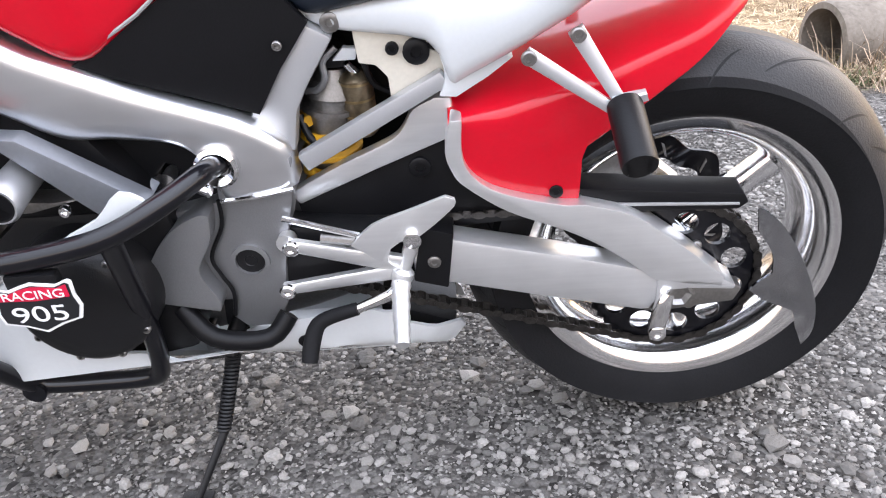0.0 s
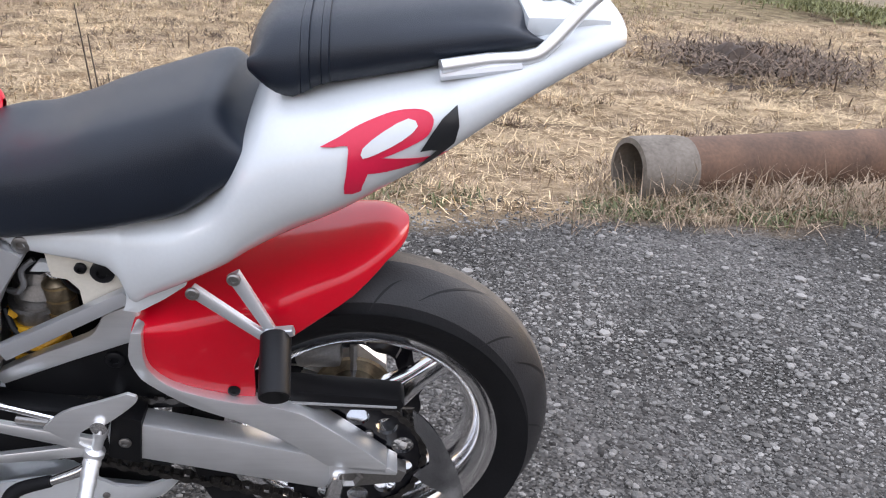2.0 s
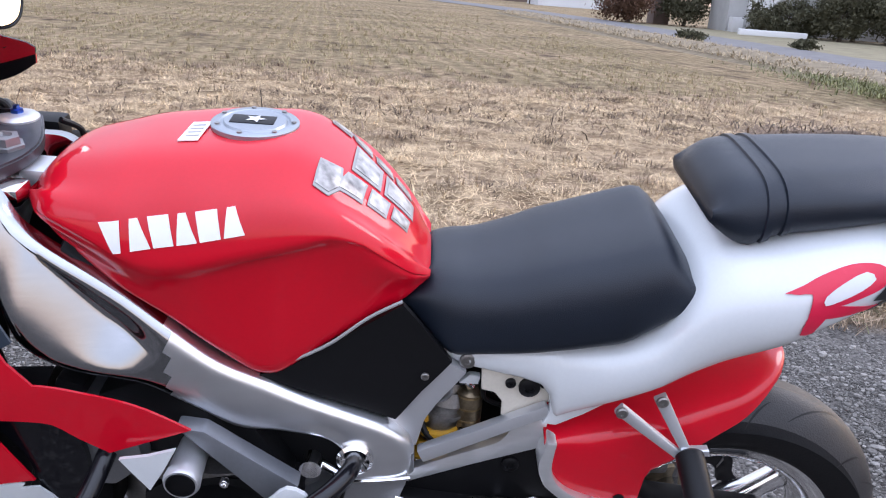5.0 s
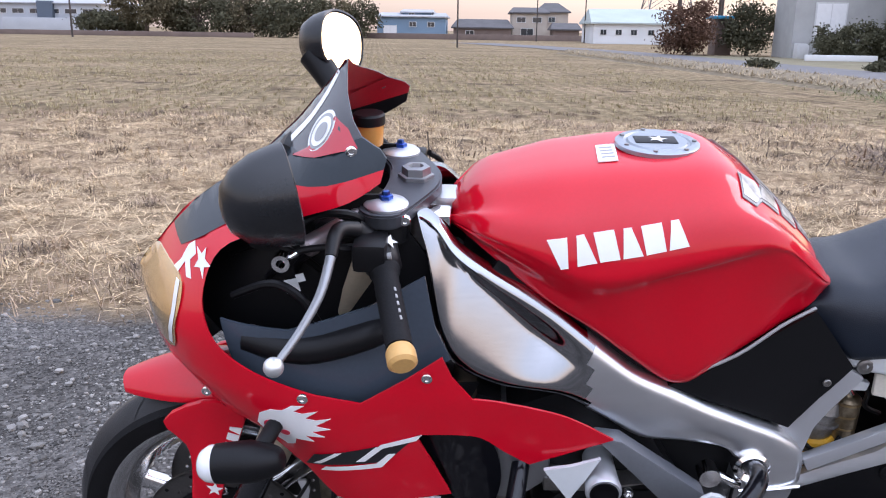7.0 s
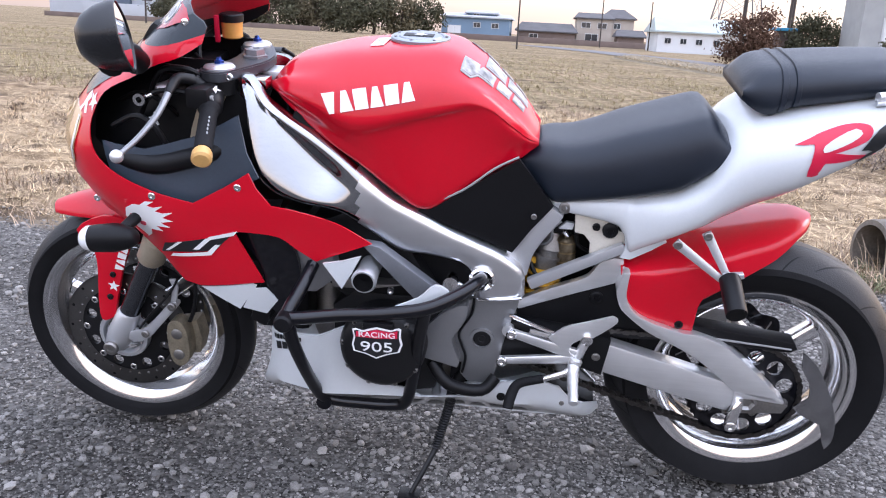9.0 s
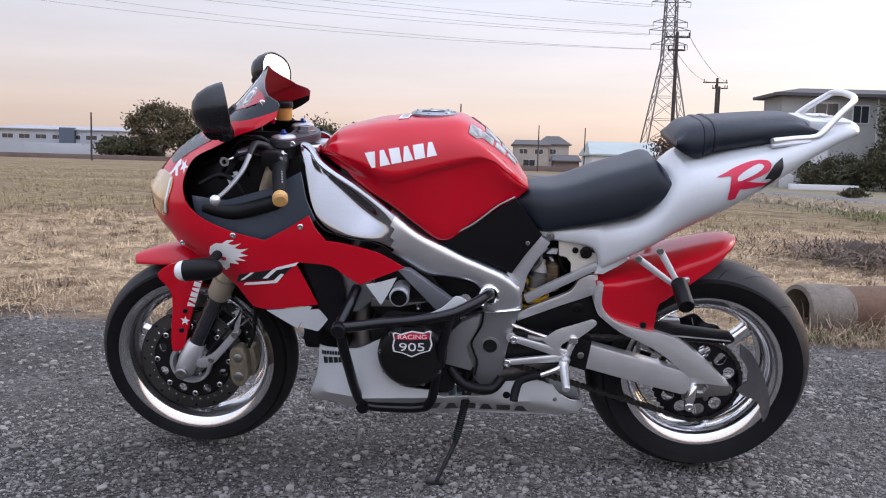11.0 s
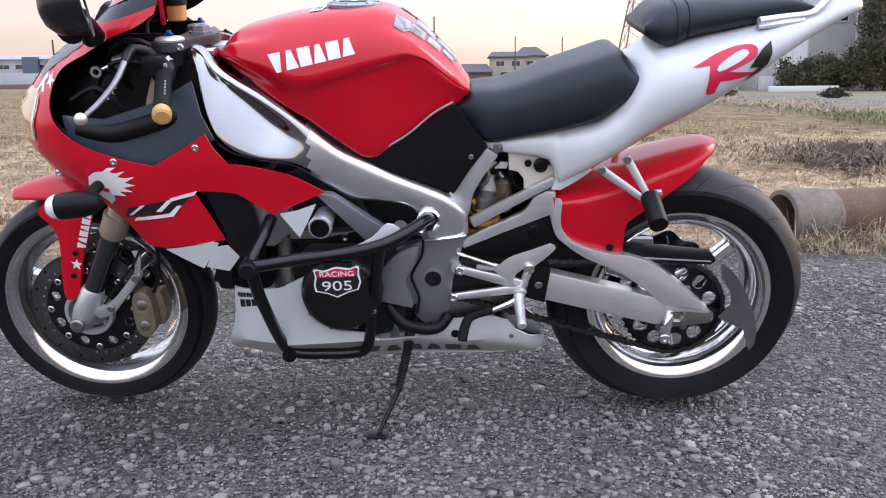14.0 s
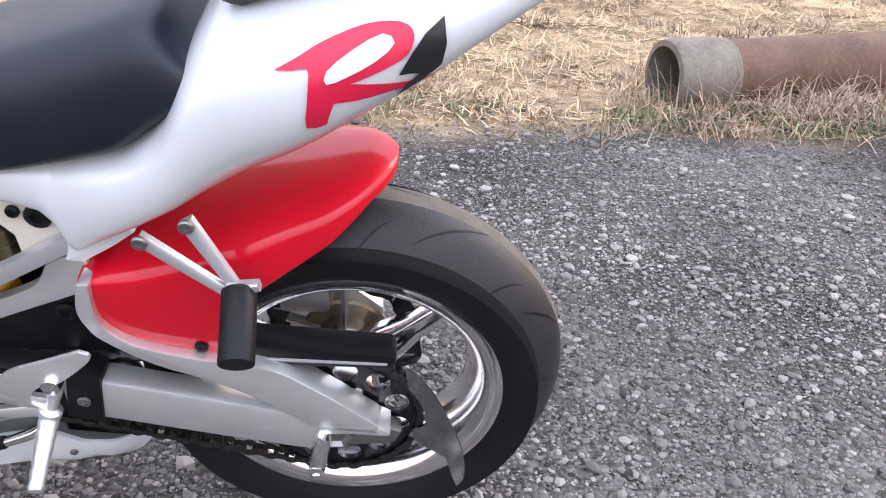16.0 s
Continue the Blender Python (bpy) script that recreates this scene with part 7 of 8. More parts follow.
def make_gravel(n, x0, x1, y0, y1, r0, sig, name, label, shapes=SHAPES, floor=0.22):
    V, Fc, base = [], [], 0
    for k, (vs, fs) in enumerate(shapes):
        m = n // len(shapes)
        x, y = rng.uniform(x0, x1, m), rng.uniform(y0, y1, m)
        keep = y < 1.72 + 0.25 * np.sin(x * 1.7) + 0.12 * np.sin(x * 5.1 + 1) + rng.normal(0, 0.12, m)
        border = np.minimum(np.minimum(x - x0, x1 - x), y - y0)
        keep &= rng.uniform(0, 1, m) < np.clip(border / 0.7, 0, 1) ** 1.3
        # worn patches where the fines show
        bare = np.sin(1.9 * x + 1.6 * np.sin(1.3 * y + 0.4)) * np.sin(2.6 * y + 0.9 * x + 1.0) + 0.5 * np.sin(5.3 * x - 4.1 * y)
        keep &= rng.uniform(0, 1, m) < np.clip(0.78 + 0.55 * bare, floor, 1.0)
        x, y = x[keep], y[keep]
        m = len(x)
        r = np.clip(r0 * np.exp(rng.normal(0, sig, m)), 0.0015, 0.022)
        a = rng.uniform(0, 2 * np.pi, m)
        st = rng.uniform(0.75, 1.25, (m, 3))
        p = vs[None] * st[:, None] * r[:, None, None]
        c, s = np.cos(a)[:, None], np.sin(a)[:, None]
        q = np.stack([p[:, :, 0] * c - p[:, :, 1] * s + x[:, None], p[:, :, 0] * s + p[:, :, 1] * c + y[:, None], p[:, :, 2] + (r * 0.22)[:, None]], 2)
        V.append(q.reshape(-1, 3))
        Fc.append((fs[None] + (np.arange(m) * len(vs))[:, None, None]).reshape(-1, 3) + base)
        base += m * len(vs)
    return scatter_mesh(name, np.concatenate(V), np.concatenate(Fc), STONE, label, "gravel")


make_gravel(80000, -3.2, 4.1, -1.9, 2.1, 0.0044, 0.50, "gravel", "loose grey crushed gravel on the forecourt")
make_gravel(5000, -3.2, 4.1, -1.6, 2.1, 0.0085, 0.28, "coarse_gravel", "coarser pale stones among the gravel")
make_gravel(130000, -1.9, 2.9, -1.2, 1.8, 0.0031, 0.35, "gravel_chips", "fine sharp grey chips between the stones", CHIPS, 0.5)


def blades(name, pts, length, width, lean, material, label, category, bend=0.4):
    """Grass or straw: one bent two-piece blade at each point; lean: 0 upright, 1 lying flat."""
    m = len(pts)
    a = rng.uniform(0, 2 * np.pi, m)
    L = length * rng.uniform(0.5, 1.4, m)
    th = np.clip(lean + rng.normal(0, 0.22, m), 0.0, 1.0) * (np.pi / 2)
    d = np.stack([np.cos(a) * np.sin(th), np.sin(a) * np.sin(th), np.cos(th)], 1)
    side = np.stack([-np.sin(a), np.cos(a), np.zeros(m)], 1) * (width * rng.uniform(0.6, 1.3, m))[:, None]
    drop = np.zeros((m, 3))
    drop[:, 2] = -bend * L * np.sin(th) * 0.6
    drop[:, :2] = d[:, :2] * (bend * L * 0.3)[:, None]
    p1 = pts + d * (L * 0.55)[:, None]
    p2 = pts + d * L[:, None] + drop
    p2[:, 2] = np.maximum(p2[:, 2], pts[:, 2] + 0.004)
    V = np.stack([pts - side, pts + side, p1 + side * 0.8, p1 - side * 0.8, p2], 1).reshape(-1, 3)
    i = np.arange(m) * 5
    F4 = np.stack([i, i + 1, i + 2, i + 3], 1).tolist()
    F3 = np.stack([i + 3, i + 2, i + 4], 1).tolist()
    return scatter_mesh(name, V, F4 + F3, material, label, category)


def settle(p, z):
    """Rest points on the uneven ground."""
    return np.column_stack([p[:, 0], p[:, 1], [z + ground_z(float(x), float(y)) for x, y in p[:, :2]]])


def field_points(m, x0, x1, y0, y1, z=0.004):
    return settle(np.stack([rng.uniform(x0, x1, m), rng.uniform(y0, y1, m)], 1), z)


def clumped(m, x0, x1, y0, y1, groups, spread, z=0.004):
    c = np.stack([rng.uniform(x0, x1, groups), rng.uniform(y0, y1, groups)], 1)
    w = rng.uniform(0.3, 2.0, groups)
    k = rng.choice(groups, m, p=w / w.sum())
    p = c[k] + rng.normal(0, spread, (m, 2))
    return settle(p, z)


verge = clumped(9000, -5, 6, 1.75, 2.6, 420, 0.09)
verge = verge[verge[:, 1] > 1.62]
blades("dry_verge_grass", verge, 0.085, 0.0022, 0.45, DRYGRASS, "dead grass tufts along the gravel edge", "grass")
near = np.concatenate([field_points(60000, -5.5, 7.5, 1.9, 9.4, 0.006), clumped(80000, -5.5, 7.5, 2.0, 9.4, 900, 0.13, 0.018)])
near = near[near[:, 1] > 1.75]
blades("straw_litter", near, 0.085, 0.0024, 0.93, STRAW, "pale cut straw lying over the field edge", "straw", 0.2)
tuft_at = np.concatenate([clumped(16000, -5.0, 7.0, 2.3, 9.0, 260, 0.05, 0.008), clumped(9000, -7.0, 4.5, 8.6, 9.9, 130, 0.09, 0.008)])
blades("straw_tufts", tuft_at, 0.08, 0.0022, 0.55, DRYGRASS, "brown tufts standing in the cut straw", "straw", 0.5)
blades("rotten_tufts", clumped(20000, -5.2, 7.2, 2.4, 11.0, 420, 0.045, 0.006), 0.06, 0.0024, 0.5, ROTTEN, "short dark rotten tufts among the straw", "straw", 0.4)
weeds = np.concatenate([clumped(2600, 1.5, 3.6, 1.85, 2.25, 60, 0.06), clumped(300, -1.0, 1.2, 1.9, 2.3, 12, 0.05)])
blades("green_weeds", weeds, 0.05, 0.004, 0.62, WEED, "low green weeds in front of the pipe", "weeds")
rows = []
for x in np.arange(-24, 9.4, 0.30):
    ys = np.arange(8.6, 40, 0.16)
    ys = ys + rng.normal(0, 0.05, len(ys))
    lim = 9.6 - 0.12 * ys - 2.4
    ok = (x - 0.12 * (ys - 8.6) < lim) & (np.abs(x) < 4 + 0.75 * ys) & (rng.uniform(0, 1, len(ys)) < np.clip(1.25 - ys / 44, 0.35, 1.0) * np.clip(0.62 + 0.5 * np.sin(0.9 * x + 0.33 * ys) * np.sin(0.41 * x - 0.6 * ys + 1.0) + 0.3 * np.sin(2.3 * x + 1.7 * ys), 0.12, 1.0))
    rows.append(np.stack([x - 0.12 * (ys[ok] - 8.6) + rng.normal(0, 0.055, ok.sum()), ys[ok], np.zeros(ok.sum())], 1))
tufts = np.concatenate(rows)
tufts = np.repeat(tufts, 8, axis=0) + np.concatenate([rng.normal(0, 0.030, (len(tufts) * 8, 2)), np.zeros((len(tufts) * 8, 1))], 1)
blades("rice_stubble", tufts, 0.075, 0.005, 0.45, STUBBLE, "rows of cut rice stubble across the field", "stubble", 0.15)
# brambly dead stalks by the pipe
blades("dead_stalks", clumped(1700, 1.9, 3.6, 1.9, 2.15, 40, 0.10), 0.20, 0.0022, 0.62, DRYGRASS, "thin dead stalks leaning on the pipe", "grass", 0.5)

# tall dry stems
for k, (x, y, h, dx) in enumerate(((-0.47, 2.36, 0.70, -0.06), (-0.43, 2.33, 0.58, -0.05), (-0.39, 2.35, 0.42, -0.03), (-0.27, 2.42, 0.40, 0.02))):
    tagged(finish(tube(bmesh.new(), [(x, y, -0.01), (x + dx * 0.4, y, h * 0.5), (x + dx, y + 0.01, h)], [0.005, 0.004, 0.0025], 6, 3), "dry_stem", BARK), "thin dark dead plant stem standing in straw", "stem", "dead stems in the straw")

# half-buried pipe
PB = Vector((1.79, 2.16, 0.0))
PD = Vector((1.0, 0.27, 0.0)).normalized()
pipe_m = Matrix.Translation((PB.x + 0.02, PB.y, 0.105)) @ Matrix.Scale(1.07, 4) @ pose(0, 0, 0, 0, 0, math.degrees(math.atan2(PD.y, PD.x)))
pipe = empty("drain_pipe", "rusty brown drain pipe with a grey collar lying in grass", "pipe")
part("pipe_body", lathe(bmesh.new(), [(0.22, 0.112), (0.22, 0.128), (0.8, 0.130), (1.6, 0.127), (2.6, 0.130), (2.6, 0.112)], (0, 0, 0), "x", 40, True), RUST, pipe, "rusty brown pipe")
part("pipe_collar", lathe(bmesh.new(), [(0.0, 0.116), (0.004, 0.138), (0.02, 0.142), (0.14, 0.142), (0.22, 0.138), (0.26, 0.132), (0.26, 0.118), (0.14, 0.116)], (0, 0, 0), "x", 48, True), CONCRETE, pipe, "grey worn pipe collar")
# plug added in soil colour to give the pipe mouth its shade
part("pipe_silt", lathe(bmesh.new(), [(0.45, 0.0), (0.44, 0.06), (0.42, 0.110), (0.55, 0.110), (0.55, 0.0)], (0, 0, 0), "x", 32), SOIL, pipe, "soil-coloured plug added for the dark inside the pipe")
pipe.matrix_world = pipe_m

# heap of dark soil and rotten straw
bm = bmesh.new()
g = []
for i in range(46):
    g.append([])
    for j in range(30):
        u, v = i / 45 * 2 - 1, j / 29 * 2 - 1
        x, y = 4.05 + u * 0.85 + 0.35 * v, 5.9 + v * 1.1
        h = max(0.0, 1 - (u * u + v * v)) ** 0.7
        z = 0.13 * h + 0.18 * h * noise.noise((x * 2.8, y * 2.8, 1)) + 0.10 * h * noise.noise((x * 8, y * 8, 2)) - 0.045
        g[i].append(bm.verts.new((x, y, z)))
for i in range(45):
    for j in range(29):
        bm.faces.new((g[i][j], g[i + 1][j], g[i + 1][j + 1], g[i][j + 1]))
tagged(finish(bm, "soil_mound", SOIL, smooth=30), "low heap of dark rotting straw and soil", "heap")
blades("heap_straw", np.column_stack([rng.normal(4.05, 0.42, 9000), rng.normal(5.9, 0.5, 9000), rng.uniform(0.0, 0.13, 9000)]), 0.12, 0.006, 0.85, ROTTEN, "rotten dark straw on the heap", "straw", 0.3)
# darker trampled patches further out
for cx, cy, sx, sy, n_ in ((-0.3, 6.4, 1.6, 0.5, 900), (-4.2, 9.3, 1.6, 0.35, 600), (2.3, 7.6, 0.6, 0.2, 300)):
    blades("rotten_patch", np.column_stack([rng.normal(cx, sx, n_), rng.normal(cy, sy, n_), np.full(n_, 0.01)]), 0.12, 0.005, 0.8, ROTTEN, "dark trampled straw patch", "straw", 0.3)


# ---- road and its bank ----
def near_edge(y):
    return 11.8 - 0.12 * y


ROAD = mat("worn_asphalt", (0.135, 0.13, 0.132), 0.9, vary=0.2, bump=0.4, bscale=120, vscale=1.5)
bm = bmesh.new()
rows_ = []
for y in (-8, 0, 8, 16, 24, 32, 40, 48, 60, 80):
    x = near_edge(y) - (0.004 * max(0, y - 44) ** 2)
    rows_.append([bm.verts.new((x + q, y + 0.12 * q, 0.028)) for q in (-0.05, 0.0, 2.0, 4.1, 4.15)])
for a, b in zip(rows_, rows_[1:]):
    for k in range(4):
        bm.faces.new((a[k], a[k + 1], b[k + 1], b[k]))
tagged(finish(bm, "road", ROAD), "narrow grey asphalt lane beside the field", "road", kind="structure")
bm = bmesh.new()
prof = [(-2.5, -0.02), (-2.0, 0.14), (-1.5, 0.22), (-0.9, 0.20), (-0.4, 0.12), (0.0, 0.03)]
rows_ = []
for y in np.arange(-8, 46, 0.5):
    rows_.append([bm.verts.new((near_edge(y) + q + 0.10 * noise.noise((q, y * 0.8, 5)), y, z + 0.06 * noise.noise((q * 2, y * 1.1, 9)) if 0 < z else z)) for q, z in prof])
for a, b in zip(rows_, rows_[1:]):
    for k in range(len(prof) - 1):
        bm.faces.new((a[k], a[k + 1], b[k + 1], b[k]))
tagged(finish(bm, "road_bank", mat("bank_thatch", (0.27, 0.215, 0.135), 0.95, dark=(0.11, 0.085, 0.055), bump=0.9, bscale=26, vscale=5), smooth=60), "raised bank of matted dead grass along the lane", "bank", kind="structure")
m = 30000
yb = rng.uniform(4, 46, m)
qb = rng.uniform(-2.3, -0.1, m)
blades("bank_grass", np.column_stack([11.8 - 0.12 * yb + qb, yb, 0.17 - 0.1 * np.abs(qb + 1.3)]), 0.17, 0.010, 0.74, BANKGRASS, "matted dead grass on the lane bank", "grass", 0.6)
m = 16000
yb = rng.normal(10.6, 1.9, m)
blades("bank_weeds", np.column_stack([11.8 - 0.12 * yb + rng.normal(-2.3, 0.60, m), yb, np.full(m, 0.07)]), 0.11, 0.009, 0.6, BANKWEED, "green weeds at the foot of the bank", "weeds")
bm = bmesh.new()
vs = [bm.verts.new(p) for p in ((12.0, 22, 0.012), (24, 20, 0.012), (30, 39, 0.012), (10.8, 46, 0.012))]
bm.faces.new(vs)
tagged(finish(bm, "grass_verge", mat("short_pale_grass", (0.24, 0.21, 0.125), 0.95, dark=(0.14, 0.118, 0.07), bump=0.6, bscale=25, vscale=1.2)), "pale short grass beyond the lane", "grass", kind="structure")


# ---- bushes, hedges and trees ----
def leaf_cloud(pts, size, k):
    """Small leaf-sprays: one bent quad at each point, turned at random."""
    m = len(pts)
    n1 = rng.normal(0, 1, (m, 3))
    n1 /= np.linalg.norm(n1, axis=1)[:, None]
    t = np.cross(n1, rng.normal(0, 1, (m, 3)))
    t /= np.linalg.norm(t, axis=1)[:, None]
    s = (size * rng.uniform(0.5, 1.4, m))[:, None]
    V = np.stack([pts - n1 * s, pts + t * s * 0.45, pts + n1 * s, pts - t * s * 0.45], 1).reshape(-1, 3)
    i = np.arange(m) * 4
    return V, np.stack([i, i + 1, i + 2, i + 3], 1)


def crown_points(n, centre, radii, clumps, tight):
    """Points gathered in clumps over an uneven ellipsoid, leaving gaps."""
    d = rng.normal(0, 1, (clumps, 3))
    d /= np.linalg.norm(d, axis=1)[:, None]
    c = d * (rng.uniform(0.35, 1.0, clumps) ** 0.6)[:, None] * np.array(radii)
    c[:, 2] = np.maximum(c[:, 2], -0.8 * radii[2])
    k = rng.integers(0, clumps, n)
    p = c[k] + rng.normal(0, 1, (n, 3)) * np.array(radii) * tight
    return p + np.array(centre)


def leafy(name, base, h, r, n, leaf, material, label, category, trunk=0.0, clumps=40, tight=0.16, size=None, group=""):
    """A bush (no trunk height) or a tree: trunk, limbs and a crown of leaf-sprays."""
    ob = empty(name, label, category, group)
    bx, by, bz = base
    cz = trunk + (h - trunk) / 2
    V, Fc = leaf_cloud(crown_points(n, (0, 0, cz), (r, r * 0.8, (h - trunk) / 2), clumps, tight), leaf, 0)
    V[:, 2] = np.maximum(V[:, 2], 0.0)
    me = bpy.data.meshes.new("crown")
    me.from_pydata(V.tolist(), [], Fc.tolist())
    me.materials.append(material)
    cr = new("crown", me)
    cr.parent = ob
    th = max(trunk, 0.25 * h)
    part("trunk", tube(bmesh.new(), [(0, 0, -0.05), (0.04 * r, 0.02, th * 0.6), (-0.03 * r, 0, th * 1.25), (0.05 * r, 0, h * 0.75)], [0.075 * r + 0.02, 0.06 * r, 0.045 * r, 0.012 * r], 8, 3), BARK, ob)
    for k in range(6):
        a = 2 * math.pi * k / 6 + 0.5
        part("limb", tube(bmesh.new(), [(0, 0, th * (0.7 + 0.08 * k)), (r * 0.35 * math.cos(a), r * 0.3 * math.sin(a), th + (h - th) * 0.35), (r * 0.7 * math.cos(a), r * 0.55 * math.sin(a), th + (h - th) * 0.6)], [0.035 * r, 0.022 * r, 0.008 * r], 6, 3), BARK, ob)
    ob.matrix_world = pose(bx, by, bz)
    return ob


leafy("roadside_bush", (8.7, 25.9, 0.05), 0.38, 0.44, 1600, 0.05, LEAF, "low dark green bush on the lane edge", "bush", clumps=22, tight=0.2, group="bushes along the lane")
leafy("roadside_bush", (12.85, 26.9, 0.02), 0.36, 0.40, 1600, 0.05, LEAF, "small dark green bush beyond the lane", "bush", clumps=20, tight=0.2, group="bushes along the lane")
leafy("field_tree", (-40.0, 100, 0), 7.3, 4.1, 11000, 0.19, LEAF_OLIVE, "broad dark evergreen tree across the field", "tree", trunk=1.2, clumps=60, tight=0.13)
for x, y, h, r, mt in ((-47.0, 104, 2.6, 2.6, LEAF), (-44.2, 103, 2.2, 2.2, LEAF), (-36.4, 103, 3.6, 2.4, LEAF_OLIVE), (-33.8, 101, 4.6, 2.6, LEAF), (-31.2, 105, 5.0, 2.4, LEAF), (-28.6, 104, 4.6, 2.4, LEAF_OLIVE), (-26.2, 105, 5.2, 2.5, LEAF), (-23.8, 102, 4.2, 2.4, LEAF), (-21.0, 103, 5.0, 2.6, LEAF), (-17.6, 104, 4.6, 2.4, LEAF_OLIVE), (-14.9, 106, 4.0, 2.0, LEAF)):
    leafy("far_bush", (x, y, 0), h * 1.08, r * 1.2, 3400, 0.20, mt, "dark shrubs at the far edge of the field", "bush", trunk=0.2, clumps=26, tight=0.2, group="shrubs across the field")
leafy("brown_shrub", (11.4, 46.5, 0), 2.9, 1.7, 6500, 0.095, LEAF_BROWN, "reddish brown leafless-looking shrub by the lane", "bush", trunk=0.2, clumps=34, tight=0.2)
leafy("garden_shrub", (14.7, 47.0, 0), 2.7, 1.5, 6500, 0.095, LEAF, "rounded dark green garden shrub", "bush", trunk=0.2, clumps=34, tight=0.2)
for x, h, r in ((16.6, 1.6, 0.9), (17.9, 1.7, 1.0), (19.0, 1.6, 0.9)):
    leafy("hedge_bush", (x, 40.5, 0), h, r, 3200, 0.08, LEAF, "clipped dark hedge bush before the house", "bush", trunk=0.1, clumps=30, tight=0.2, group="hedge before the house")
for x, y, h, r, mt in ((21.2, 40.5, 6.2, 1.5, LEAF), (22.9, 40.0, 7.6, 1.8, LEAF_OLIVE), (24.6, 39.4, 8.0, 2.1, LEAF), (27.6, 38.5, 8.4, 2.4, LEAF), (30.8, 37.5, 8.0, 2.4, LEAF_OLIVE), (19.8, 39.0, 2.6, 1.2, LEAF), (22.0, 38.2, 2.4, 1.4, LEAF), (24.8, 37.8, 2.2, 1.6, LEAF), (28.0, 36.8, 2.4, 1.8, LEAF)):
    leafy("garden_tree", (x, y, 0), h, r, 11000, 0.078, mt, "dense tall dark evergreen beside the house", "tree", trunk=0.3, clumps=60, tight=0.15, group="evergreens beside the house")

# ---- buildings ----
W_GREY = mat("grey_render_wall", (0.37, 0.37, 0.36), 0.9, vary=0.1, vscale=1.5, bump=0.2, bscale=40)
W_BEIGE = mat("beige_render_wall", (0.40, 0.35, 0.30), 0.9, vary=0.1, vscale=0.8)
W_BROWN = mat("brown_board_wall", (0.16, 0.12, 0.105), 0.9, vary=0.2, vscale=0.8)
W_BLUE = mat("blue_sheet_wall", (0.16, 0.24, 0.33), 0.7, vary=0.1, vscale=0.6)
W_WHITE = mat("white_sheet_wall", (0.62, 0.63, 0.64), 0.8, vary=0.08, vscale=0.5)
# white sheet with the blue-grey of distance haze put into its colour
W_HAZE = mat("hazed_white_sheet_wall", (0.40, 0.42, 0.45), 0.8, vary=0.1, vscale=0.4)
R_DARK = mat("dark_tile_roof", (0.085, 0.080, 0.082), 0.8, vary=0.2, vscale=1.0, bump=0.4, bscale=20)
R_GREEN = mat("pale_green_roof", (0.38, 0.43, 0.42), 0.7, vary=0.1, vscale=0.5)
R_GREY = mat("pale_grey_roof", (0.36, 0.37, 0.39), 0.7, vary=0.1, vscale=0.5)
PANE = mat("dark_window_glass", (0.03, 0.035, 0.04), 0.1, coat=0.5, vary=0.1)
PANE_LIGHT = mat("pale_window_blind", (0.70, 0.70, 0.70), 0.4, vary=0.05)
TRIMW = mat("pale_window_frame", (0.55, 0.55, 0.55), 0.6, vary=0.05)


def building(name, x0, x1, y0, y1, h, rise, wall, roof, label, windows=(), hip=0.25, eave=0.35, category="house"):
    """Walls with real window recesses on the side that faces the field, under a pitched roof with eaves."""
    ob = empty(name, label, category)
    part("wall", box(bmesh.new(), (x0, y0, -0.1), (x1, y1, h), 0.0), wall, ob)
    bm = bmesh.new()
    ym, k = (y0 + y1) / 2, (x1 - x0) * hip
    e = [bm.verts.new(p) for p in ((x0 - eave, y0 - eave, h), (x1 + eave, y0 - eave, h), (x1 + eave, y1 + eave, h), (x0 - eave, y1 + eave, h))]
    lo = [bm.verts.new((v.co.x, v.co.y, h - 0.16)) for v in e]
    r0, r1 = bm.verts.new((x0 - eave + k, ym, h + rise)), bm.verts.new((x1 + eave - k, ym, h + rise))
    for f in ((e[0], e[1], r1, r0), (e[2], e[3], r0, r1), (e[1], e[2], r1), (e[3], e[0], r0), (lo[0], lo[1], e[1], e[0]), (lo[1], lo[2], e[2], e[1]), (lo[2], lo[3], e[3], e[2]), (lo[3], lo[0], e[0], e[3]), (lo[3], lo[2], lo[1], lo[0])):
        bm.faces.new(f)
    part("roof", bm, roof, ob, smooth=0)
    for u, z, w, t, pane in windows:
        win = part("window", box(bmesh.new(), (u, y0 - 0.06, z), (u + w, y0 + 0.05, z + t)), TRIMW, ob)
        q = 0.07 * min(1, w)
        part("pane", box(bmesh.new(), (u + q, y0 - 0.075, z + q), (u + w / 2 - q / 3, y0 - 0.05, z + t - q)), pane, win)
        part("pane", box(bmesh.new(), (u + w / 2 + q / 3, y0 - 0.075, z + q), (u + w - q, y0 - 0.05, z + t - q)), pane, win)
    return ob


building("grey_house", 15.9, 25.5, 43.5, 46.4, 5.05, 0.4, W_GREY, R_DARK, "grey two-storey house with a dark hipped roof", ((17.6, 3.6, 1.3, 1.0, PANE), (16.9, 0.9, 1.6, 1.9, PANE_LIGHT), (19.6, 3.5, 0.9, 1.0, PANE), (20.6, 0.9, 1.2, 1.4, PANE)), 0.2, 0.5)
tagged(finish(tube(bmesh.new(), [(20.9, 43.38, 0.0), (20.9, 43.38, 4.9)], 0.05, 8, 1), "drainpipe", TRIMW), "pale drainpipe down the house wall", "pipe")
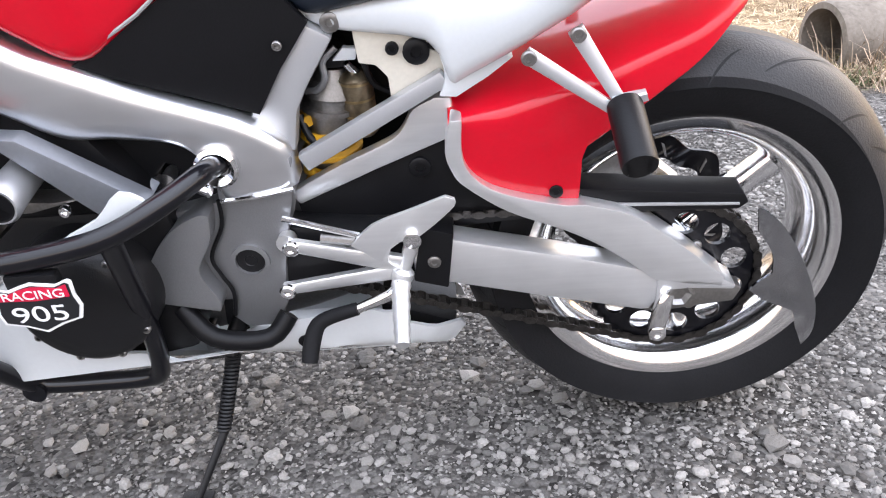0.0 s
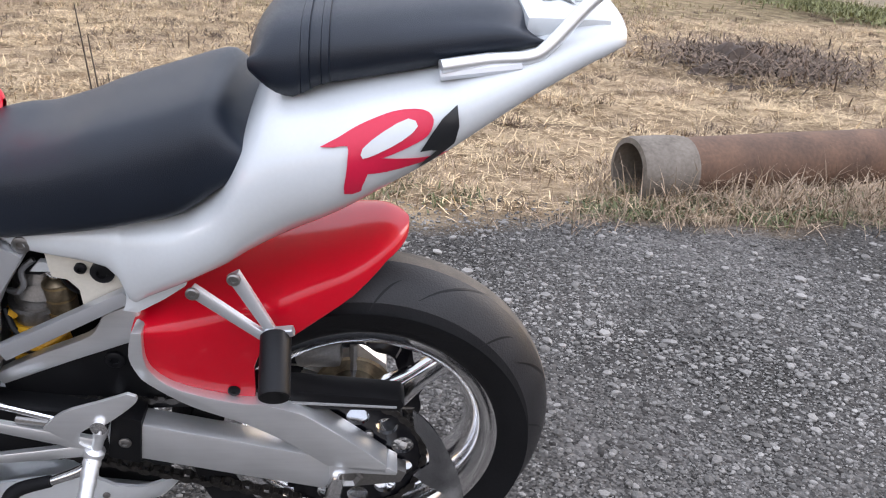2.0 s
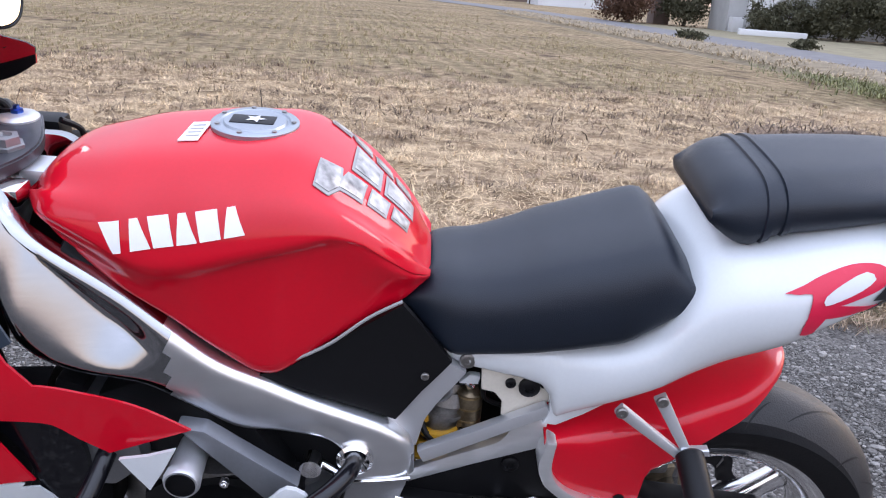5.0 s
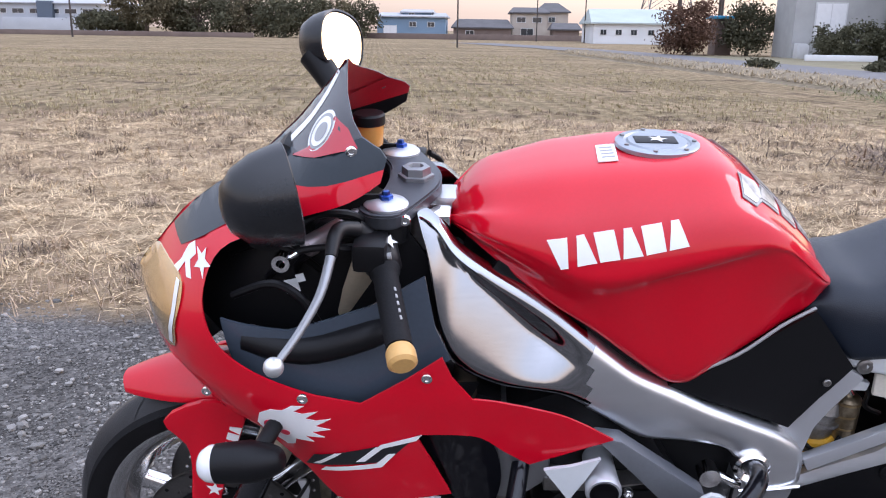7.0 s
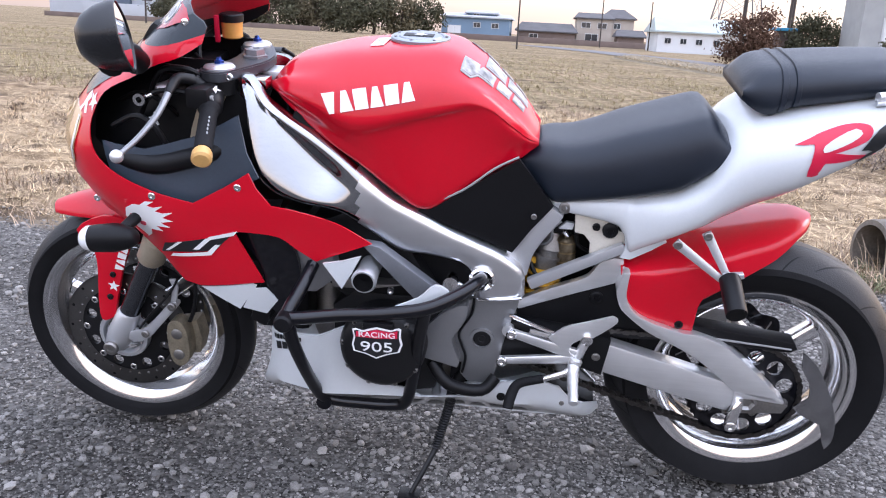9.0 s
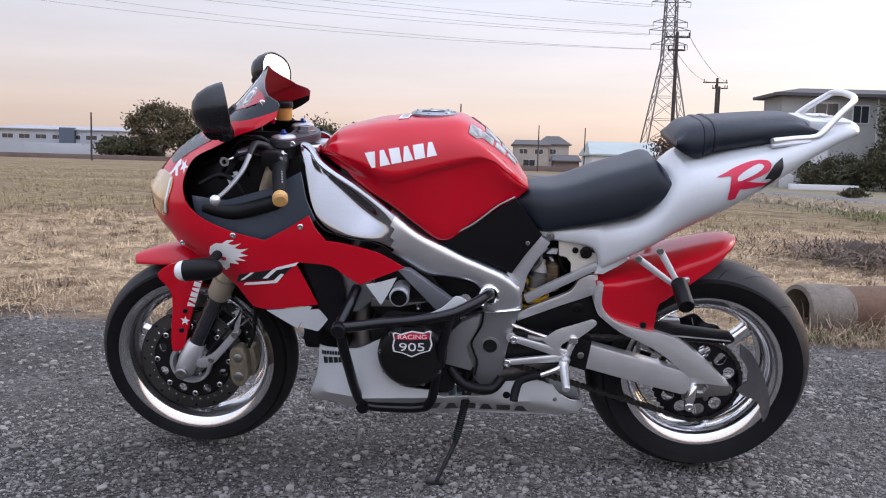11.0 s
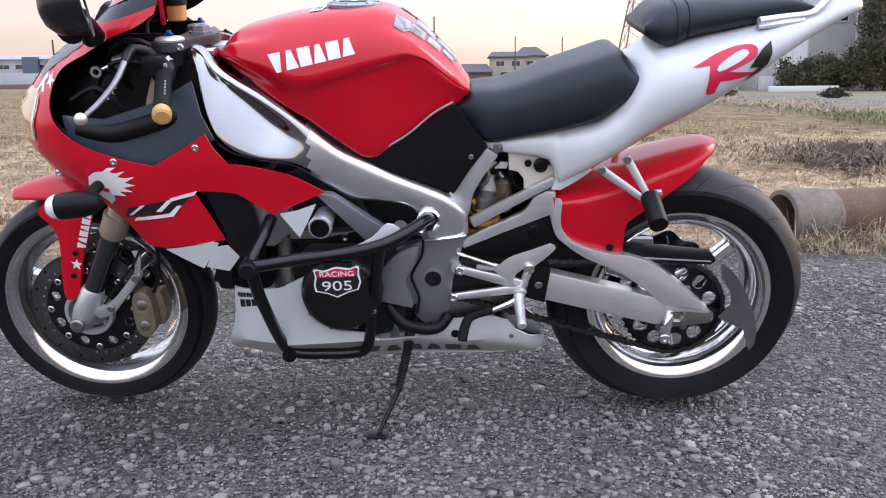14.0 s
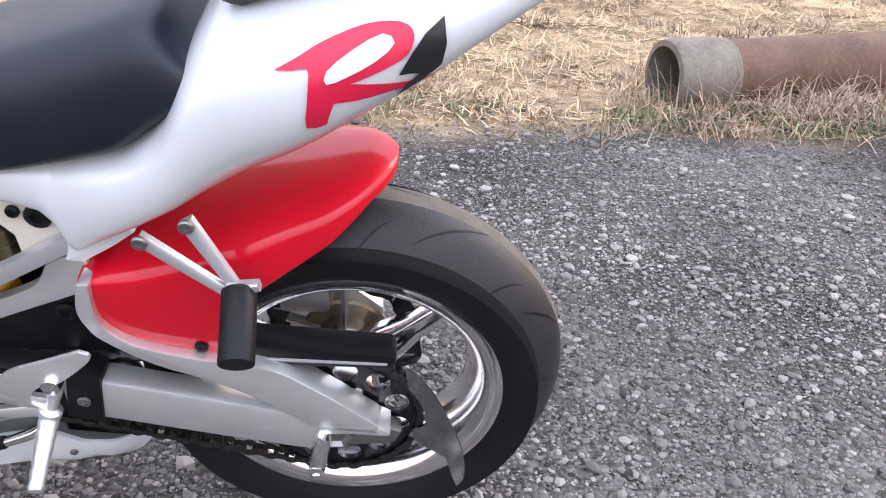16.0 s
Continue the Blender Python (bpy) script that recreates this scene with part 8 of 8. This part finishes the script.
tagged(finish(box(bmesh.new(), (15.9, 42.7, 0.0), (16.5, 43.2, 0.75), 0.03), "air_conditioner", TRIMW), "pale outdoor air conditioner beside the house", "air conditioner")
tagged(finish(box(bmesh.new(), (12.9, 47.6, 2.0), (14.2, 49.5, 2.16), 0.02, None), "tarpaulin_roof", mat("bright_blue_tarp", (0.05, 0.33, 0.55), 0.6, vary=0.1)), "bright blue tarpaulin roof behind shrubs", "tarpaulin")
tagged(finish(box(bmesh.new(), (13.2, 47.9, 0.0), (14.1, 49.4, 1.995), 0.02), "garden_shed", W_BROWN), "dark garden shed under a blue roof", "shed")
tagged(finish(box(bmesh.new(), (15.0, 39.0, 0.0), (18.3, 39.25, 0.28), 0.03), "garden_kerb", W_WHITE), "pale low garden kerb before the hedge", "kerb")
building("tall_house", 4.4, 9.2, 118, 126, 3.7, 0.75, W_BEIGE, R_DARK, "beige two-storey house with dark tiled roof", ((5.0, 2.3, 1.3, 0.8, PANE), (7.2, 2.3, 1.3, 0.8, PANE), (5.6, 0.6, 1.8, 1.0, PANE)), 0.12)
building("gabled_house", 8.2, 12.4, 121, 129, 3.9, 1.3, W_BEIGE, R_DARK, "beige house with steep dark roof", ((9.6, 2.4, 1.0, 0.8, PANE),), 0.35)
building("low_barn", -3.6, 4.2, 115, 121, 1.6, 1.1, W_BROWN, R_DARK, "low brown barn with dark roof", ((-2.0, 0.5, 1.2, 0.7, PANE),), 0.1)
building("low_barn", 9.6, 13.0, 112, 117, 1.5, 0.8, W_BROWN, R_DARK, "low brown outbuilding with dark roof", (), 0.1)
building("blue_workshop", -13.6, -4.6, 112, 121, 2.9, 0.5, W_BLUE, R_GREY, "blue sheet-metal workshop with grey roof", ((-12.8, 0.3, 1.8, 1.4, PANE_LIGHT), (-9.4, 1.5, 1.0, 0.7, PANE), (-7.0, 1.5, 1.0, 0.7, PANE)), 0.05, category="workshop")
building("blue_annex", -10.4, -6.6, 114, 120, 3.5, 0.35, W_BLUE, R_GREY, "upper storey of the blue workshop", ((-9.6, 2.95, 0.8, 0.4, PANE),), 0.05, category="workshop")
building("greenhouse", 11.9, 21.0, 90, 100, 2.2, 1.5, W_WHITE, R_GREEN, "long white shed with pale green roof", ((12.6, 0.9, 0.7, 0.6, PANE), (14.2, 0.9, 0.7, 0.6, PANE), (15.8, 0.9, 0.7, 0.6, PANE), (17.6, 0.9, 0.7, 0.6, PANE)), 0.04, category="shed")
building("white_factory", -92, -67.4, 150, 170, 4.9, 0.9, W_HAZE, R_GREY, "pale long factory building across the field", tuple((-90 + 3.2 * k, 3.0, 2.2, 0.9, PANE) for k in range(7)), 0.02, 0.6, "factory")
tagged(finish(box(bmesh.new(), (-84, 147, 0.0), (-70.5, 149, 2.3), 0.05), "low_annex", W_HAZE), "low white annex before the factory", "building")
tagged(finish(box(bmesh.new(), (-78.6, 149.0, 0.0), (-75.8, 149.9, 5.2), 0.05), "dark_tower", mat("dark_blue_wall", (0.08, 0.10, 0.13), 0.8, vary=0.1)), "dark blue stair tower on the factory", "building")
# dark fence line at the far field edge
tagged(finish(box(bmesh.new(), (-60, 96.0, 0.0), (-26, 96.4, 0.55), 0.02), "far_fence", W_BROWN), "low dark fence along the far field edge", "fence")
tagged(finish(box(bmesh.new(), (-15, 108.0, 0.0), (20, 108.4, 0.7), 0.02), "far_fence", W_BROWN), "low dark fence before the houses", "fence")

# ---- poles, pylon and wires ----
POLE = mat("weathered_pole", (0.055, 0.045, 0.04), 0.9, vary=0.2)
LATTICE = mat("galvanised_lattice", (0.16, 0.15, 0.15), 0.7, vary=0.15)


def utility_pole(x, y, h, arms, label, r=0.13):
    ob = empty("utility_pole", label, "pole", "utility poles")
    part("post", tube(bmesh.new(), [(x, y, -0.1), (x, y, h)], [r, r * 0.75], 10, 1), POLE, ob)
    for z, w, off in arms:
        part("crossarm", box(bmesh.new(), (x - w / 2 + off, y - 0.06, z - 0.06), (x + w / 2 + off, y + 0.06, z + 0.06), 0.01), POLE, ob)
        for s in (-1, 1):
            part("insulator", tube(bmesh.new(), [(x + off + s * w * 0.46, y, z + 0.05), (x + off + s * w * 0.46, y, z + 0.32)], 0.05, 8, 1), POLE, ob)
    return ob


utility_pole(13.25, 57.6, 10.35, ((10.0, 1.7, 0.05), (9.1, 1.2, 0.0)), "tall dark utility pole with crossarm by the lane", 0.15)
utility_pole(24.9, 90, 10.7, ((10.2, 2.6, -0.2), (9.6, 1.4, 0.2)), "distant utility pole with two crossarms", 0.18)
utility_pole(25.7, 92, 10.0, ((9.8, 1.4, 0.2),), "distant utility pole with one crossarm", 0.18)
utility_pole(-1.7, 57.6, 5.0, (), "thin dark pole standing in the field", 0.06)
utility_pole(-39.4, 80, 4.8, (), "thin grey pole at the field edge", 0.10)
utility_pole(6.6, 100, 5.6, (), "thin street pole before the shed", 0.08)
utility_pole(11.6, 95, 5.2, (), "thin street pole beside the shed", 0.08)

pylon = empty("pylon", "tall lattice power pylon behind the houses", "pylon")
PX, PY = 32.2, 150.0
def half_at(z):
    return lerp(((0, 4.4), (20, 1.15), (46, 0.55)), z)


corners = ((-1, -1), (1, -1), (1, 1), (-1, 1))
for sx, sy in corners:
    part("pylon_leg", tube(bmesh.new(), [(PX + sx * half_at(z), PY + sy * half_at(z), z) for z in (0, 20, 46)], 0.13, 6, 1), LATTICE, pylon)
levels = [0, 5, 9.5, 13.5, 17, 20, 22.7, 25.2, 27.6, 30.1, 33, 36, 39, 42, 46]
for a, b in zip(levels, levels[1:]):
    bm = bmesh.new()
    for k in range(4):
        (ax, ay), (bx, by) = corners[k], corners[(k + 1) % 4]
        p = [Vector((PX + sx * half_at(z), PY + sy * half_at(z), z)) for sx, sy, z in ((ax, ay, a), (bx, by, b), (bx, by, a), (ax, ay, b))]
        tube(bm, [p[0], p[1]], 0.055, 4, 1)
        tube(bm, [p[2], p[3]], 0.055, 4, 1)
        tube(bm, [p[3], p[1]], 0.055, 4, 1)
    part("pylon_bracing", bm, LATTICE, pylon)
ARMS = ((22.7, 3.2), (25.2, 3.6), (26.6, 3.0), (30.1, 3.4), (34.0, 3.2))
for z, w in ARMS:
    bm = bmesh.new()
    for s in (-1, 1):
        tube(bm, [(PX, PY, z + 0.9), (PX + s * w, PY, z)], 0.08, 4, 1)
        tube(bm, [(PX, PY, z - 0.1), (PX + s * w, PY, z)], 0.08, 4, 1)
        tube(bm, [(PX + s * w, PY, z), (PX + s * w, PY, z - 0.9)], 0.06, 4, 1)
    part("pylon_arm", bm, LATTICE, pylon)
WIRE = mat("power_line", (0.34, 0.34, 0.36), 0.7, vary=0.1)
for k, (z, w) in enumerate(ARMS):
    for s in (-1, 1):
        x0, z0 = PX + s * w, z - 0.9
        end = Vector((-110 + 8 * s, 138 - 6 * k, z0 + 9.5 + 0.6 * k))
        pts = []
        for i in range(13):
            t = i / 12
            pts.append(Vector((x0, PY, z0)).lerp(end, t) + Vector((0, 0, -5.0 * 4 * t * (1 - t) * 0.5)))
        wire = tagged(finish(tube(bmesh.new(), pts, 0.030, 5, 1), "power_line", WIRE), "thin sagging power line across the sky", "wire", "power lines")
for x0, z0, x1, y1, z1 in ((12.5, 10.05, 23.8, 90, 10.3), (14.1, 10.05, 26.0, 90, 10.3)):
    y0 = 57.6 if x0 < 20 else 90
    pts = [Vector((x0, y0, z0)).lerp(Vector((x1, y1, z1)), t / 8) + Vector((0, 0, -0.6 * 4 * (t / 8) * (1 - t / 8))) for t in range(9)]
    tagged(finish(tube(bmesh.new(), pts, 0.022, 5, 1), "service_wire", WIRE), "thin service wire between utility poles", "wire", "service wires")

# ---- single stones lying loose, the nearest ones ----
ground_ob = bpy.data.objects["ground"]
stone_meshes = []
for k, (vs, fs) in enumerate(SHAPES):
    me = bpy.data.meshes.new("stone")
    me.from_pydata(vs.tolist(), [], fs.tolist())
    me.materials.append(STONE_ONE)
    me.shade_smooth()
    me.set_sharp_from_angle(angle=radians(32))
    stone_meshes.append(me)
spots = [(0.846, -0.176, 0.021), (-0.118, -0.070, 0.014), (0.225, -0.171, 0.013), (0.70, -0.33, 0.016)]
while len(spots) < 300:
    x, y = rng.uniform(-1.8, 2.6), rng.uniform(-0.9, 1.55)
    if not (abs(y) < 0.09 and (abs(x + 0.73) < 0.13 or abs(x - 0.69) < 0.14)) and math.hypot(x + 0.017, y + 0.243) > 0.05:
        spots.append((x, y, float(np.clip(0.0115 * math.exp(rng.normal(0, 0.35)), 0.006, 0.024))))
for k, (x, y, r) in enumerate(spots):
    ob = new("stone", stone_meshes[k % 6])
    ob.parent = ground_ob
    ob.matrix_world = pose(x, y, r * 0.35, 0, 0, rng.uniform(0, 360)) @ Matrix.Diagonal((r * rng.uniform(0.9, 1.35), r * rng.uniform(0.8, 1.1), r * rng.uniform(0.7, 1.0), 1))
